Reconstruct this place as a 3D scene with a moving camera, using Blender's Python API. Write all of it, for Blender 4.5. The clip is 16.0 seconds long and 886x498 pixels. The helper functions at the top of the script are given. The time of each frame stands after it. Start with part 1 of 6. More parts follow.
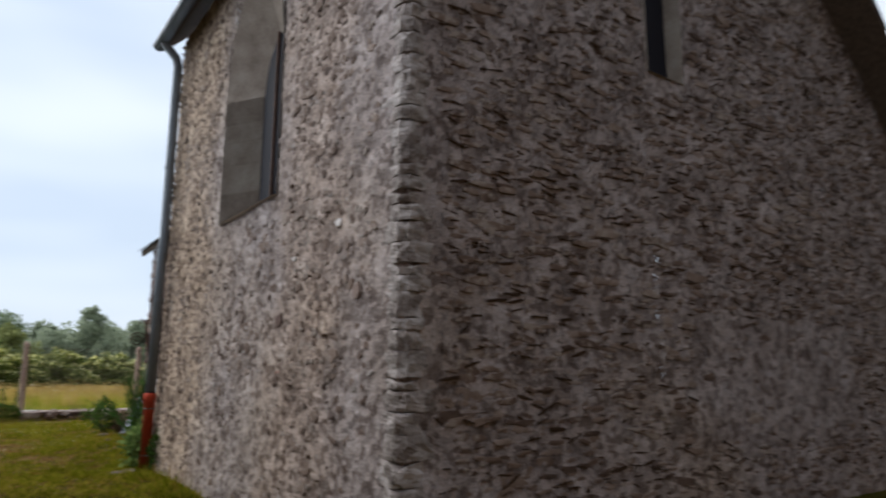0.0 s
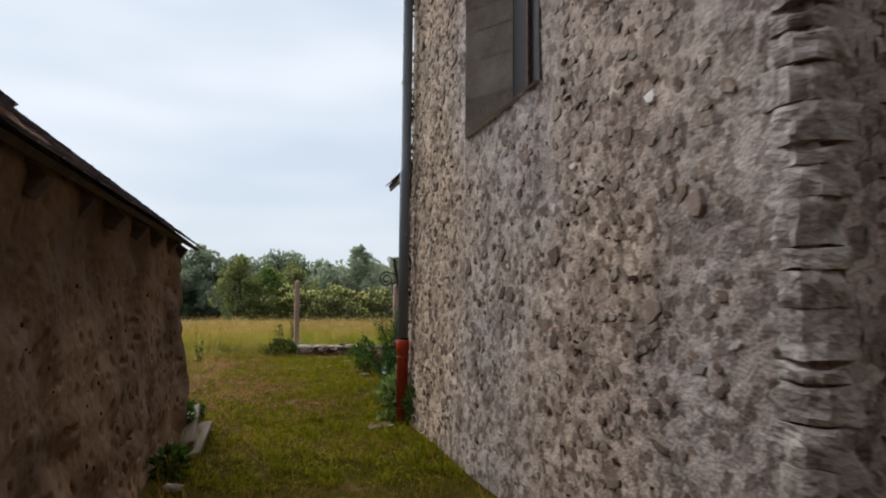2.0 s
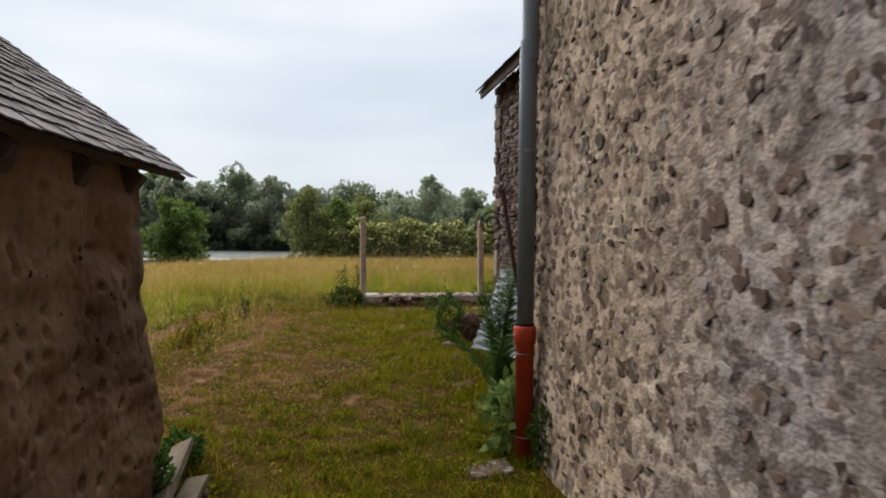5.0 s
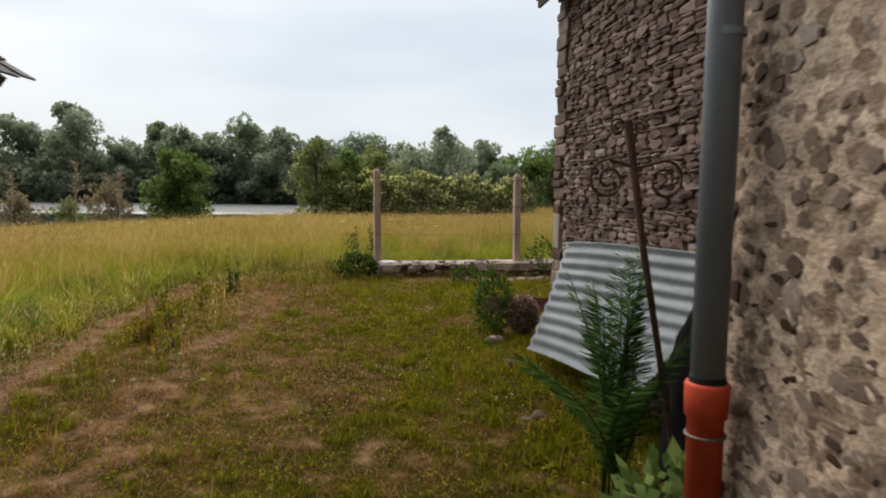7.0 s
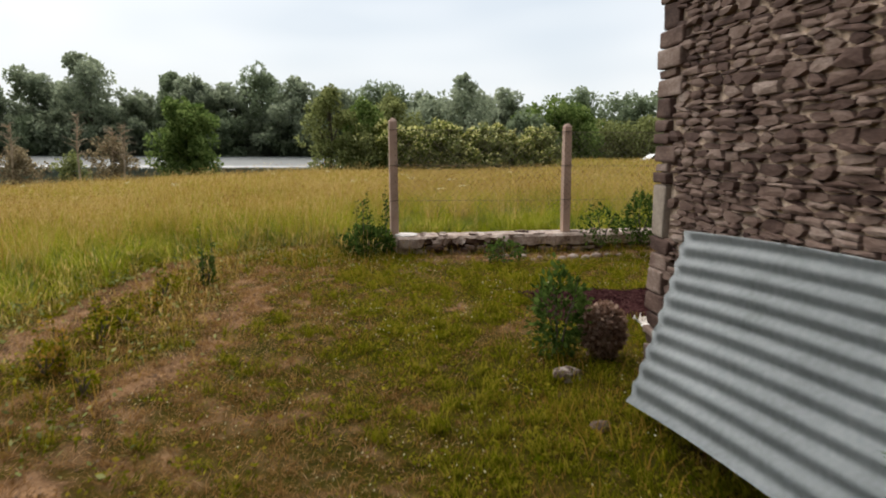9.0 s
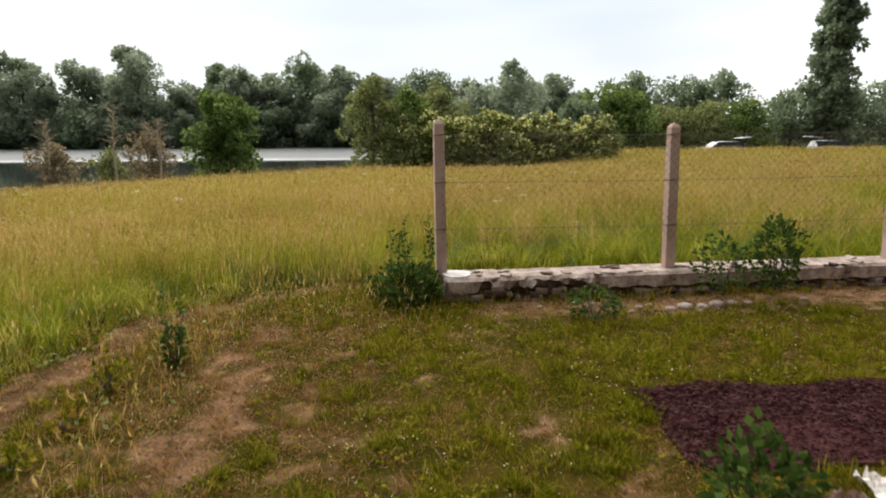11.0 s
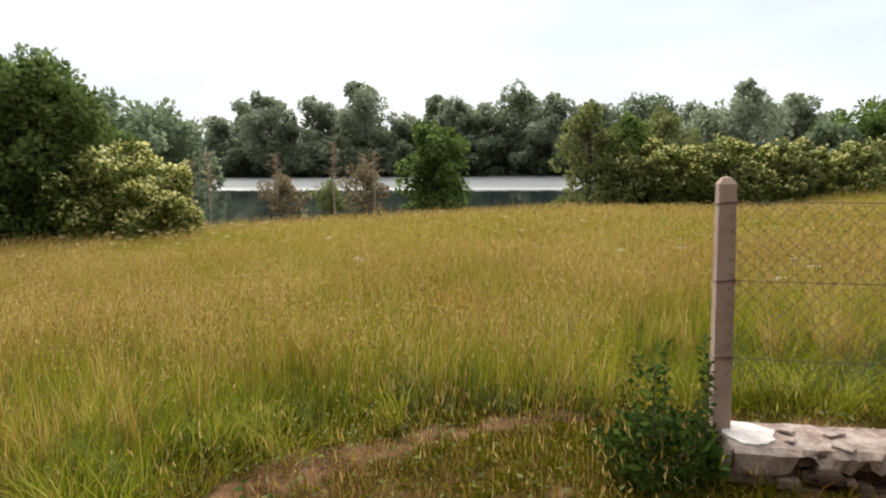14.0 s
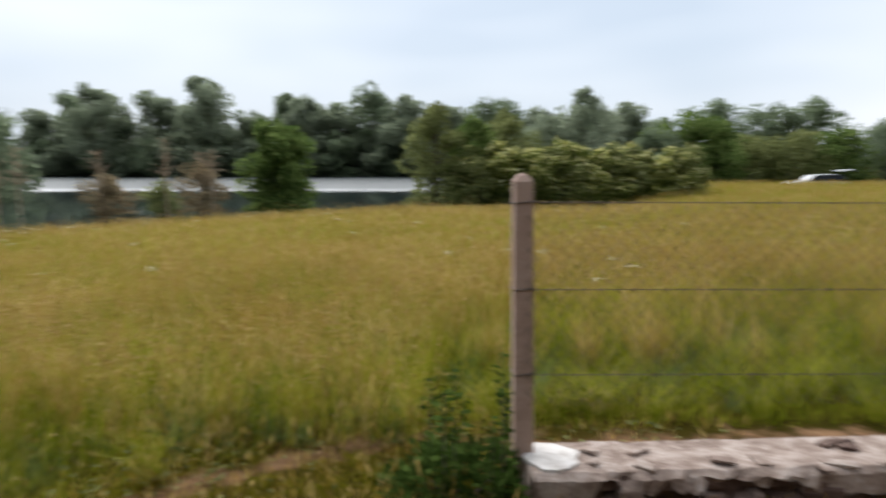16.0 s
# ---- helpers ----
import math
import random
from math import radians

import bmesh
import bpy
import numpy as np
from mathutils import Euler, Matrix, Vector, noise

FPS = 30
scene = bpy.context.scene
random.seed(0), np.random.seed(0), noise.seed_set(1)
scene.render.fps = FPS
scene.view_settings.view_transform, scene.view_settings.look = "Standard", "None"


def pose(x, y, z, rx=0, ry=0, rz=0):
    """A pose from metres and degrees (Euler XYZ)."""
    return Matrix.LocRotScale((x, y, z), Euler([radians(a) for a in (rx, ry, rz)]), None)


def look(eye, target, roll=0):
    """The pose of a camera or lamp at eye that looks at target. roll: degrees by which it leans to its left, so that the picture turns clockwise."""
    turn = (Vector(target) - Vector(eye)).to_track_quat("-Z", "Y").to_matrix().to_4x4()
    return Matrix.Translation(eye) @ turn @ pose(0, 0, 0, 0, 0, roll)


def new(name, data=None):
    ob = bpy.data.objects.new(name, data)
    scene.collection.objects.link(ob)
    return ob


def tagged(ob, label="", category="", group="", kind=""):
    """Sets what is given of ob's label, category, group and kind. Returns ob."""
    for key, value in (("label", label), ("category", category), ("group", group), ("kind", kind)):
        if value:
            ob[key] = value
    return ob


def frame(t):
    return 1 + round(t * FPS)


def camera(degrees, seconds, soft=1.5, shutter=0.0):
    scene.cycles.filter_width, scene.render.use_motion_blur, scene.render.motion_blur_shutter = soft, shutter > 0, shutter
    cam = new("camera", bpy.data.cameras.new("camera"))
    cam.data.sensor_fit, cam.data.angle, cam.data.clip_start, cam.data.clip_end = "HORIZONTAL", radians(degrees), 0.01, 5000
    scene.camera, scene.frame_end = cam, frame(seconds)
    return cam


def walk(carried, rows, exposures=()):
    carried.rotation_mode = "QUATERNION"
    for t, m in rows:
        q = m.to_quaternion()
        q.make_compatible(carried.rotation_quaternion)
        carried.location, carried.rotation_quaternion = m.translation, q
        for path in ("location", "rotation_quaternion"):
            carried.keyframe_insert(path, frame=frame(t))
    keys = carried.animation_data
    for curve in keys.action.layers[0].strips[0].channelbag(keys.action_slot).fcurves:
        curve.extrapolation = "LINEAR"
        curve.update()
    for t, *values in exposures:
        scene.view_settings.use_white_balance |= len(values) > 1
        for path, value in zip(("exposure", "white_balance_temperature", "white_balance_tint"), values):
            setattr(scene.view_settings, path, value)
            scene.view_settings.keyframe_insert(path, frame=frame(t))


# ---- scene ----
cam = camera(66.7, 16.0, soft=1.9, shutter=0.4)
PATH = [
    (0, (0.445, 0.059, 0.987), (1.593, 1.654, 1.36), 0.2),
    (0.5, (0.588, 0.398, 1.015), (1.448, 2.172, 1.352), 0.3),
    (1, (0.763, 0.79, 1.043), (1.416, 2.67, 1.244), 0.7),
    (1.5, (0.901, 1.22, 1.095), (1.478, 3.127, 1.271), 0.8),
    (2, (0.936, 1.715, 1.133), (1.458, 3.639, 1.305), 0.5),
    (2.5, (0.965, 2.185, 1.112), (1.459, 4.12, 1.209), 0.7),
    (3, (1.034, 2.672, 1.187), (1.499, 4.616, 1.265), 0.5),
    (3.5, (1.111, 3.183, 1.27), (1.531, 5.137, 1.338), 0.4),
    (4, (1.152, 3.62, 1.28), (1.547, 5.58, 1.3), 0.4),
    (4.5, (1.187, 4.103, 1.321), (1.548, 6.07, 1.339), 0.4),
    (5, (1.193, 4.637, 1.354), (1.518, 6.61, 1.317), 0.6),
    (7.3, (1.234, 7.148, 1.405), (1.522, 9.119, 1.226), 0.6),
    (7.5, (1.225, 7.362, 1.401), (1.508, 9.334, 1.22), 0.4),
    (8, (1.204, 7.843, 1.417), (1.473, 9.812, 1.192), 0.4),
    (8.2, (1.235, 8.057, 1.405), (1.496, 10.022, 1.141), 0.5),
    (10.3, (1.446, 10.474, 1.597), (1.616, 12.438, 1.256), -0.2),
    (10.5, (1.443, 10.704, 1.603), (1.591, 12.669, 1.26), -0.2),
    (11, (1.477, 11.217, 1.657), (1.578, 13.183, 1.301), -0.3),
    (11.5, (1.501, 11.689, 1.727), (1.544, 13.656, 1.364), -0.2),
    (12, (1.424, 12.169, 1.779), (1.33, 14.133, 1.417), -0.2),
    (12.5, (1.344, 12.515, 1.821), (1.155, 14.475, 1.472), -0.4),
    (13, (1.34, 12.923, 1.868), (1.043, 14.874, 1.542), -0.5),
    (13.5, (1.255, 13.317, 1.853), (0.848, 15.254, 1.56), -0.6),
    (14, (1.185, 13.609, 1.873), (0.679, 15.525, 1.598), -0.8),
    (14.5, (1.214, 13.904, 1.881), (0.614, 15.794, 1.623), -0.8),
    (15, (1.306, 14.112, 1.861), (0.642, 15.984, 1.626), -0.8),
    (15.5, (1.449, 14.273, 1.827), (0.823, 16.157, 1.587), -0.8),
    (16, (1.524, 14.281, 1.821), (1.434, 16.26, 1.547), -0.1),
]
EXPOSURES = [(0.0, 0.15, 5850, 10), (0.6, -0.2, 6000, 10), (1.0, -0.12, 6120, 10), (1.5, 0.04, 6150, 10), (3.0, 0.04, 6130, 10), (5.0, 0.08, 6300, 10), (8.0, 0.18, 6500, 10), (10.5, 0.32, 6550, 10), (12.5, 0.4, 6550, 10), (15.5, 0.4, 6500, 10), (16.0, 0.14, 6050, 10)]
walk(cam, [(t, look(eye, target, roll)) for t, eye, target, roll in PATH], EXPOSURES)

# ---- light ----
world = bpy.data.worlds.new("overcast_sky")
scene.world = world
world.use_nodes = True
wn, wl = world.node_tree.nodes, world.node_tree.links
wn.clear()
SUN_ELEV, SUN_AZ = radians(45), radians(-25)      # azimuth from +y, to the right positive
sky = wn.new("ShaderNodeTexSky")
sky.sky_type, sky.sun_disc, sky.sun_elevation, sky.sun_rotation = "NISHITA", False, SUN_ELEV, SUN_AZ
sky.dust_density = 3.0
tc = wn.new("ShaderNodeTexCoord")
mp = wn.new("ShaderNodeMapping")
mp.inputs["Scale"].default_value = (1.0, 1.0, 3.5)
mp.inputs["Location"].default_value = (2.3, 0.6, 1.9)
cloud = wn.new("ShaderNodeTexNoise")
cloud.inputs["Scale"].default_value, cloud.inputs["Detail"].default_value = 1.1, 3
cramp = wn.new("ShaderNodeValToRGB")
cramp.color_ramp.elements[0].position, cramp.color_ramp.elements[0].color = 0.37, (6.6, 7.3, 8.0, 1)
cramp.color_ramp.elements[1].position, cramp.color_ramp.elements[1].color = 0.60, (9.9, 10.0, 10.0, 1)
mixw = wn.new("ShaderNodeMix")
mixw.data_type = "RGBA"
mixw.inputs[0].default_value = 0.86
bg, wo = wn.new("ShaderNodeBackground"), wn.new("ShaderNodeOutputWorld")
bg.inputs["Strength"].default_value = 0.106
wl.new(tc.outputs["Generated"], mp.inputs["Vector"])
wl.new(mp.outputs["Vector"], cloud.inputs["Vector"])
wl.new(cloud.outputs["Fac"], cramp.inputs["Fac"])
wl.new(sky.outputs["Color"], mixw.inputs[6])
wl.new(cramp.outputs["Color"], mixw.inputs[7])
dotn = wn.new("ShaderNodeVectorMath")
dotn.operation = "DOT_PRODUCT"
dotn.inputs[1].default_value = (math.sin(SUN_AZ) * math.cos(SUN_ELEV), math.cos(SUN_AZ) * math.cos(SUN_ELEV), math.sin(SUN_ELEV))
glow = wn.new("ShaderNodeMapRange")
glow.interpolation_type = "SMOOTHSTEP"
glow.inputs["From Min"].default_value, glow.inputs["From Max"].default_value = -0.55, 0.35
glow.inputs["To Min"].default_value, glow.inputs["To Max"].default_value = 0.07, 0.95
dim = wn.new("ShaderNodeVectorMath")
dim.operation = "SCALE"
wl.new(tc.outputs["Generated"], dotn.inputs[0])
wl.new(dotn.outputs["Value"], glow.inputs["Value"])
wl.new(mixw.outputs[2], dim.inputs[0])
wl.new(glow.outputs["Result"], dim.inputs["Scale"])
wl.new(dim.outputs["Vector"], bg.inputs["Color"])
wl.new(bg.outputs["Background"], wo.inputs["Surface"])
sun_data = bpy.data.lights.new("sun", "SUN")
sun_data.energy, sun_data.angle, sun_data.color = 3.6, radians(70), (1.0, 0.95, 0.88)
sun = new("sun", sun_data)
sun.matrix_world = look((0, 0, 0), (-math.sin(SUN_AZ) * math.cos(SUN_ELEV), -math.cos(SUN_AZ) * math.cos(SUN_ELEV), -math.sin(SUN_ELEV)))
sun.location = (0, 0, 40)


# ---- materials ----
def material(name, stops, scale=8.0, fine=60.0, rough=0.85, bump=0.4, metal=0.0, vary=0.0, island=0.0, detail=6, distort=0.0,
             fine_mix=0.35, coords="Object", bump_distance=0.01, spec=0.12, stretch=(1, 1, 1)):
    """Two scales of noise through a colour ramp, with relief; vary: spread of value by object; island: by loose piece."""
    m = bpy.data.materials.new(name)
    m.use_nodes = True
    n, l = m.node_tree.nodes, m.node_tree.links
    b = n["Principled BSDF"]
    co = n.new("ShaderNodeTexCoord")
    mpg = n.new("ShaderNodeMapping")
    mpg.inputs["Scale"].default_value = stretch
    geo = n.new("ShaderNodeNewGeometry")
    if coords == "World":
        l.new(geo.outputs["Position"], mpg.inputs["Vector"])
    else:
        l.new(co.outputs[coords], mpg.inputs["Vector"])
    n1, n2 = n.new("ShaderNodeTexNoise"), n.new("ShaderNodeTexNoise")
    n1.inputs["Scale"].default_value, n1.inputs["Detail"].default_value, n1.inputs["Distortion"].default_value = scale, detail, distort
    n2.inputs["Scale"].default_value, n2.inputs["Detail"].default_value = fine, 4
    l.new(mpg.outputs["Vector"], n1.inputs["Vector"])
    l.new(mpg.outputs["Vector"], n2.inputs["Vector"])
    mx = n.new("ShaderNodeMix")
    mx.inputs[0].default_value = fine_mix
    l.new(n1.outputs["Fac"], mx.inputs[2])
    l.new(n2.outputs["Fac"], mx.inputs[3])
    fac = mx.outputs[0]
    if vary or island:
        add = n.new("ShaderNodeMath")
        add.operation = "MULTIPLY_ADD"
        if island:
            src, amount = geo.outputs["Random Per Island"], island
        else:
            oi = n.new("ShaderNodeObjectInfo")
            src, amount = oi.outputs["Random"], vary
        sub = n.new("ShaderNodeMath")
        sub.operation, sub.inputs[1].default_value = "SUBTRACT", 0.5
        l.new(src, sub.inputs[0])
        l.new(sub.outputs[0], add.inputs[0])
        add.inputs[1].default_value = amount
        l.new(fac, add.inputs[2])
        fac = add.outputs[0]
    ramp = n.new("ShaderNodeValToRGB")
    while len(ramp.color_ramp.elements) < len(stops):
        ramp.color_ramp.elements.new(0.5)
    for e, (p, c) in zip(ramp.color_ramp.elements, stops):
        e.position, e.color = p, (*c, 1)
    l.new(fac, ramp.inputs["Fac"])
    l.new(ramp.outputs["Color"], b.inputs["Base Color"])
    b.inputs["Roughness"].default_value, b.inputs["Metallic"].default_value = rough, metal
    b.inputs["Specular IOR Level"].default_value = spec
    if bump:
        bp = n.new("ShaderNodeBump")
        bp.inputs["Strength"].default_value, bp.inputs["Distance"].default_value = bump, bump_distance
        l.new(mx.outputs[0], bp.inputs["Height"])
        l.new(bp.outputs["Normal"], b.inputs["Normal"])
    return m


def tint(m, scale, warm, cold, start=None, drift=0.0):
    """Slow change of hue over a large surface, as in old limewash and damp."""
    n, l = m.node_tree.nodes, m.node_tree.links
    b = n["Principled BSDF"]
    src = b.inputs["Base Color"].links[0].from_socket
    geo, nz, rp, mx = n.new("ShaderNodeNewGeometry"), n.new("ShaderNodeTexNoise"), n.new("ShaderNodeValToRGB"), n.new("ShaderNodeMix")
    nz.inputs["Scale"].default_value, nz.inputs["Detail"].default_value = scale, 5
    rp.color_ramp.elements[0].position, rp.color_ramp.elements[0].color = 0.40, (*cold, 1)
    rp.color_ramp.elements[1].position, rp.color_ramp.elements[1].color = 0.60, (*warm, 1)
    mx.data_type, mx.blend_type = "RGBA", "MULTIPLY"
    mx.inputs[0].default_value = 1.0
    l.new(geo.outputs["Position"], nz.inputs["Vector"])
    fac = nz.outputs["Fac"]
    if start is not None:
        sp, ma, mb = n.new("ShaderNodeSeparateXYZ"), n.new("ShaderNodeMapRange"), n.new("ShaderNodeMath")
        ma.inputs["From Min"].default_value, ma.inputs["From Max"].default_value = start, start + 1.2
        ma.inputs["To Min"].default_value, ma.inputs["To Max"].default_value = -drift, drift
        mb.operation = "ADD"
        l.new(geo.outputs["Position"], sp.inputs[0])
        l.new(sp.outputs["Y"], ma.inputs["Value"])
        l.new(fac, mb.inputs[0])
        l.new(ma.outputs["Result"], mb.inputs[1])
        fac = mb.outputs[0]
    l.new(fac, rp.inputs["Fac"])
    l.new(src, mx.inputs[6])
    l.new(rp.outputs["Color"], mx.inputs[7])
    l.new(mx.outputs[2], b.inputs["Base Color"])


def leafy(name, stops, island=0.9, through_light=0.5):
    m = material(name, stops, scale=0.7, fine=9, rough=0.95, bump=0, island=island, coords="World", spec=0.0)
    n, l = m.node_tree.nodes, m.node_tree.links
    b, out = n["Principled BSDF"], n["Material Output"]
    tr, mix = n.new("ShaderNodeBsdfTranslucent"), n.new("ShaderNodeMixShader")
    mix.inputs[0].default_value = through_light
    l.new(b.inputs["Base Color"].links[0].from_socket, tr.inputs["Color"])
    l.new(b.outputs["BSDF"], mix.inputs[1])
    l.new(tr.outputs["BSDF"], mix.inputs[2])
    l.new(mix.outputs["Shader"], out.inputs["Surface"])
    return m


M_MORTAR = material("lime_mortar", [(0.32, (0.15, 0.12, 0.1)), (0.43, (0.265, 0.225, 0.195)), (0.53, (0.375, 0.325, 0.285)), (0.68, (0.5, 0.46, 0.425))],
                    scale=3.2, fine=62, bump=0.9, bump_distance=0.02, coords="World", detail=14, fine_mix=0.45)
tint(M_MORTAR, 0.42, (1.04, 0.98, 0.90), (0.90, 0.89, 0.92), 6.3, 0.09)


def aggregate(m, scale, low, high):
    """Rubble half hidden under smeared mortar: uneven lumps of a tone each, blurred at their edges."""
    n, l = m.node_tree.nodes, m.node_tree.links
    b = n["Principled BSDF"]
    src = b.inputs["Base Color"].links[0].from_socket
    geo, nz, off, vo = n.new("ShaderNodeNewGeometry"), n.new("ShaderNodeTexNoise"), n.new("ShaderNodeVectorMath"), n.new("ShaderNodeTexVoronoi")
    nz.inputs["Scale"].default_value, nz.inputs["Detail"].default_value = 22, 4
    off.operation = "MULTIPLY_ADD"
    off.inputs[1].default_value = (0.05, 0.05, 0.05)
    vo.feature = "SMOOTH_F1"
    vo.inputs["Scale"].default_value, vo.inputs["Smoothness"].default_value = scale, 0.35
    sep, rp, mx = n.new("ShaderNodeSeparateColor"), n.new("ShaderNodeValToRGB"), n.new("ShaderNodeMix")
    e = rp.color_ramp.elements
    e[0].position, e[0].color = 0.18, (*low, 1)
    e[1].position, e[1].color = 0.8, (*high, 1)
    mid = e.new(0.45)
    mid.color = (0.95, 0.94, 0.93, 1)
    mx.data_type, mx.blend_type = "RGBA", "MULTIPLY"
    mx.inputs[0].default_value = 1.0
    l.new(geo.outputs["Position"], nz.inputs["Vector"])
    l.new(nz.outputs["Color"], off.inputs[0])
    l.new(geo.outputs["Position"], off.inputs[2])
    l.new(off.outputs["Vector"], vo.inputs["Vector"])
    l.new(vo.outputs["Color"], sep.inputs[0])
    l.new(sep.outputs[0], rp.inputs["Fac"])
    l.new(src, mx.inputs[6])
    l.new(rp.outputs["Color"], mx.inputs[7])
    l.new(mx.outputs[2], b.inputs["Base Color"])


aggregate(M_MORTAR, 20.0, (0.50, 0.45, 0.42), (1.18, 1.15, 1.12))


def mortar_bands(m, stops):
    """Campaigns of repointing along the wall: stops of (y, colour factor), blurred by noise."""
    n, l = m.node_tree.nodes, m.node_tree.links
    b = n["Principled BSDF"]
    src = b.inputs["Base Color"].links[0].from_socket
    geo, sep, nz, wob, rng_, rp, mx = [n.new("ShaderNode" + k) for k in ("NewGeometry", "SeparateXYZ", "TexNoise", "Math", "MapRange", "ValToRGB", "Mix")]
    nz.inputs["Scale"].default_value, nz.inputs["Detail"].default_value = 1.6, 6
    wob.operation, wob.inputs[1].default_value = "MULTIPLY_ADD", 1.3
    rng_.inputs["From Min"].default_value, rng_.inputs["From Max"].default_value = 3.65, 9.65
    while len(rp.color_ramp.elements) < len(stops):
        rp.color_ramp.elements.new(0.5)
    for e, (y, c) in zip(rp.color_ramp.elements, stops):
        e.position, e.color = (y - 3.0) / 6.0, (*c, 1)
    mx.data_type, mx.blend_type = "RGBA", "MULTIPLY"
    mx.inputs[0].default_value = 1.0
    l.new(geo.outputs["Position"], sep.inputs[0])
    l.new(geo.outputs["Position"], nz.inputs["Vector"])
    l.new(nz.outputs["Fac"], wob.inputs[0])
    l.new(sep.outputs["Y"], wob.inputs[2])
    l.new(wob.outputs[0], rng_.inputs["Value"])
    l.new(rng_.outputs["Result"], rp.inputs["Fac"])
    l.new(src, mx.inputs[6])
    l.new(rp.outputs["Color"], mx.inputs[7])
    l.new(mx.outputs[2], b.inputs["Base Color"])


mortar_bands(M_MORTAR, [(3.4, (0.92, 0.92, 0.95)), (4.0, (0.94, 0.93, 0.94)), (4.5, (1.05, 0.98, 0.91)), (5.1, (1.03, 0.97, 0.91)), (5.6, (0.96, 0.97, 1.0)), (7.0, (0.98, 0.98, 1.0)), (7.5, (1.10, 1.04, 0.95)), (9.0, (1.12, 1.05, 0.95))])
M_RUBBLE = material("rubble_stone", [(0.2, (0.062, 0.04, 0.029)), (0.42, (0.122, 0.082, 0.061)), (0.58, (0.175, 0.124, 0.094)), (0.76, (0.23, 0.17, 0.134)), (0.95, (0.32, 0.255, 0.21))],
                    scale=7, fine=45, bump=0.7, bump_distance=0.01, vary=0.55, coords="World")
M_RUBBLE_I = material("rubble_stone_joined", [(0.2, (0.062, 0.04, 0.029)), (0.42, (0.122, 0.082, 0.061)), (0.58, (0.175, 0.124, 0.094)), (0.76, (0.23, 0.17, 0.134)), (0.95, (0.32, 0.255, 0.21))],
                      scale=7, fine=45, bump=0.7, bump_distance=0.01, island=0.55, coords="World")


def smear(m, scale, lo, hi, colour):
    """Old lime mortar wiped over part of each stone."""
    n, l = m.node_tree.nodes, m.node_tree.links
    b = n["Principled BSDF"]
    src = b.inputs["Base Color"].links[0].from_socket
    geo, nz, big, rp, mx = n.new("ShaderNodeNewGeometry"), n.new("ShaderNodeTexNoise"), n.new("ShaderNodeTexNoise"), n.new("ShaderNodeMapRange"), n.new("ShaderNodeMix")
    nz.inputs["Scale"].default_value, nz.inputs["Detail"].default_value = scale, 6
    big.inputs["Scale"].default_value, big.inputs["Detail"].default_value = 1.3, 3
    add = n.new("ShaderNodeMath")
    add.operation = "MULTIPLY_ADD"
    add.inputs[1].default_value = 0.8
    rp.inputs["From Min"].default_value, rp.inputs["From Max"].default_value = lo, hi
    rp.inputs["To Max"].default_value = 0.9
    mx.data_type = "RGBA"
    vary = n.new("ShaderNodeMix")
    vary.data_type = "RGBA"
    vary.inputs[6].default_value, vary.inputs[7].default_value = (*[c * 0.66 for c in colour], 1), (*[c * 1.2 for c in colour], 1)
    fine = n.new("ShaderNodeTexNoise")
    fine.inputs["Scale"].default_value, fine.inputs["Detail"].default_value = 60, 5
    for t in (nz, big, fine):
        l.new(geo.outputs["Position"], t.inputs["Vector"])
    l.new(fine.outputs["Fac"], vary.inputs[0])
    l.new(big.outputs["Fac"], add.inputs[0])
    l.new(nz.outputs["Fac"], add.inputs[2])
    l.new(add.outputs[0], rp.inputs["Value"])
    l.new(rp.outputs["Result"], mx.inputs[0])
    l.new(src, mx.inputs[6])
    l.new(vary.outputs[2], mx.inputs[7])
    l.new(mx.outputs[2], b.inputs["Base Color"])


for stone_mat in (M_RUBBLE, M_RUBBLE_I):
    smear(stone_mat, 19.0, 0.94, 1.07, (0.34, 0.285, 0.24))
M_QUOIN = material("weathered_quoin_stone", [(0.3, (0.16, 0.135, 0.12)), (0.45, (0.275, 0.24, 0.215)), (0.6, (0.38, 0.345, 0.32))], scale=5, fine=40,
                   bump=0.9, bump_distance=0.025, vary=0.12, coords="World", stretch=(1, 1, 1.3), detail=12)
aggregate(M_QUOIN, 12.0, (0.6, 0.56, 0.54), (1.12, 1.1, 1.1))
M_FLAKE = material("eroded_render", [(0.25, (0.17, 0.14, 0.118)), (0.5, (0.29, 0.25, 0.222)), (0.8, (0.42, 0.38, 0.35))], scale=9, fine=60, bump=0.6, island=0.5, coords="World")
M_SCHIST = material("schist_stone", [(0.2, (0.045, 0.026, 0.021)), (0.42, (0.098, 0.061, 0.049)), (0.55, (0.15, 0.1, 0.08)), (0.7, (0.215, 0.155, 0.126)), (0.92, (0.36, 0.29, 0.25))],
                    scale=5, fine=40, bump=0.7, bump_distance=0.008, vary=0.45, coords="World", stretch=(1, 1, 2.5))
M_SCHIST_I = material("schist_stone_joined", [(0.2, (0.045, 0.026, 0.021)), (0.42, (0.098, 0.061, 0.049)), (0.55, (0.15, 0.1, 0.08)), (0.7, (0.215, 0.155, 0.126)), (0.92, (0.36, 0.29, 0.25))],
                      scale=5, fine=40, bump=0.7, bump_distance=0.008, island=0.45, coords="World", stretch=(1, 1, 2.5))
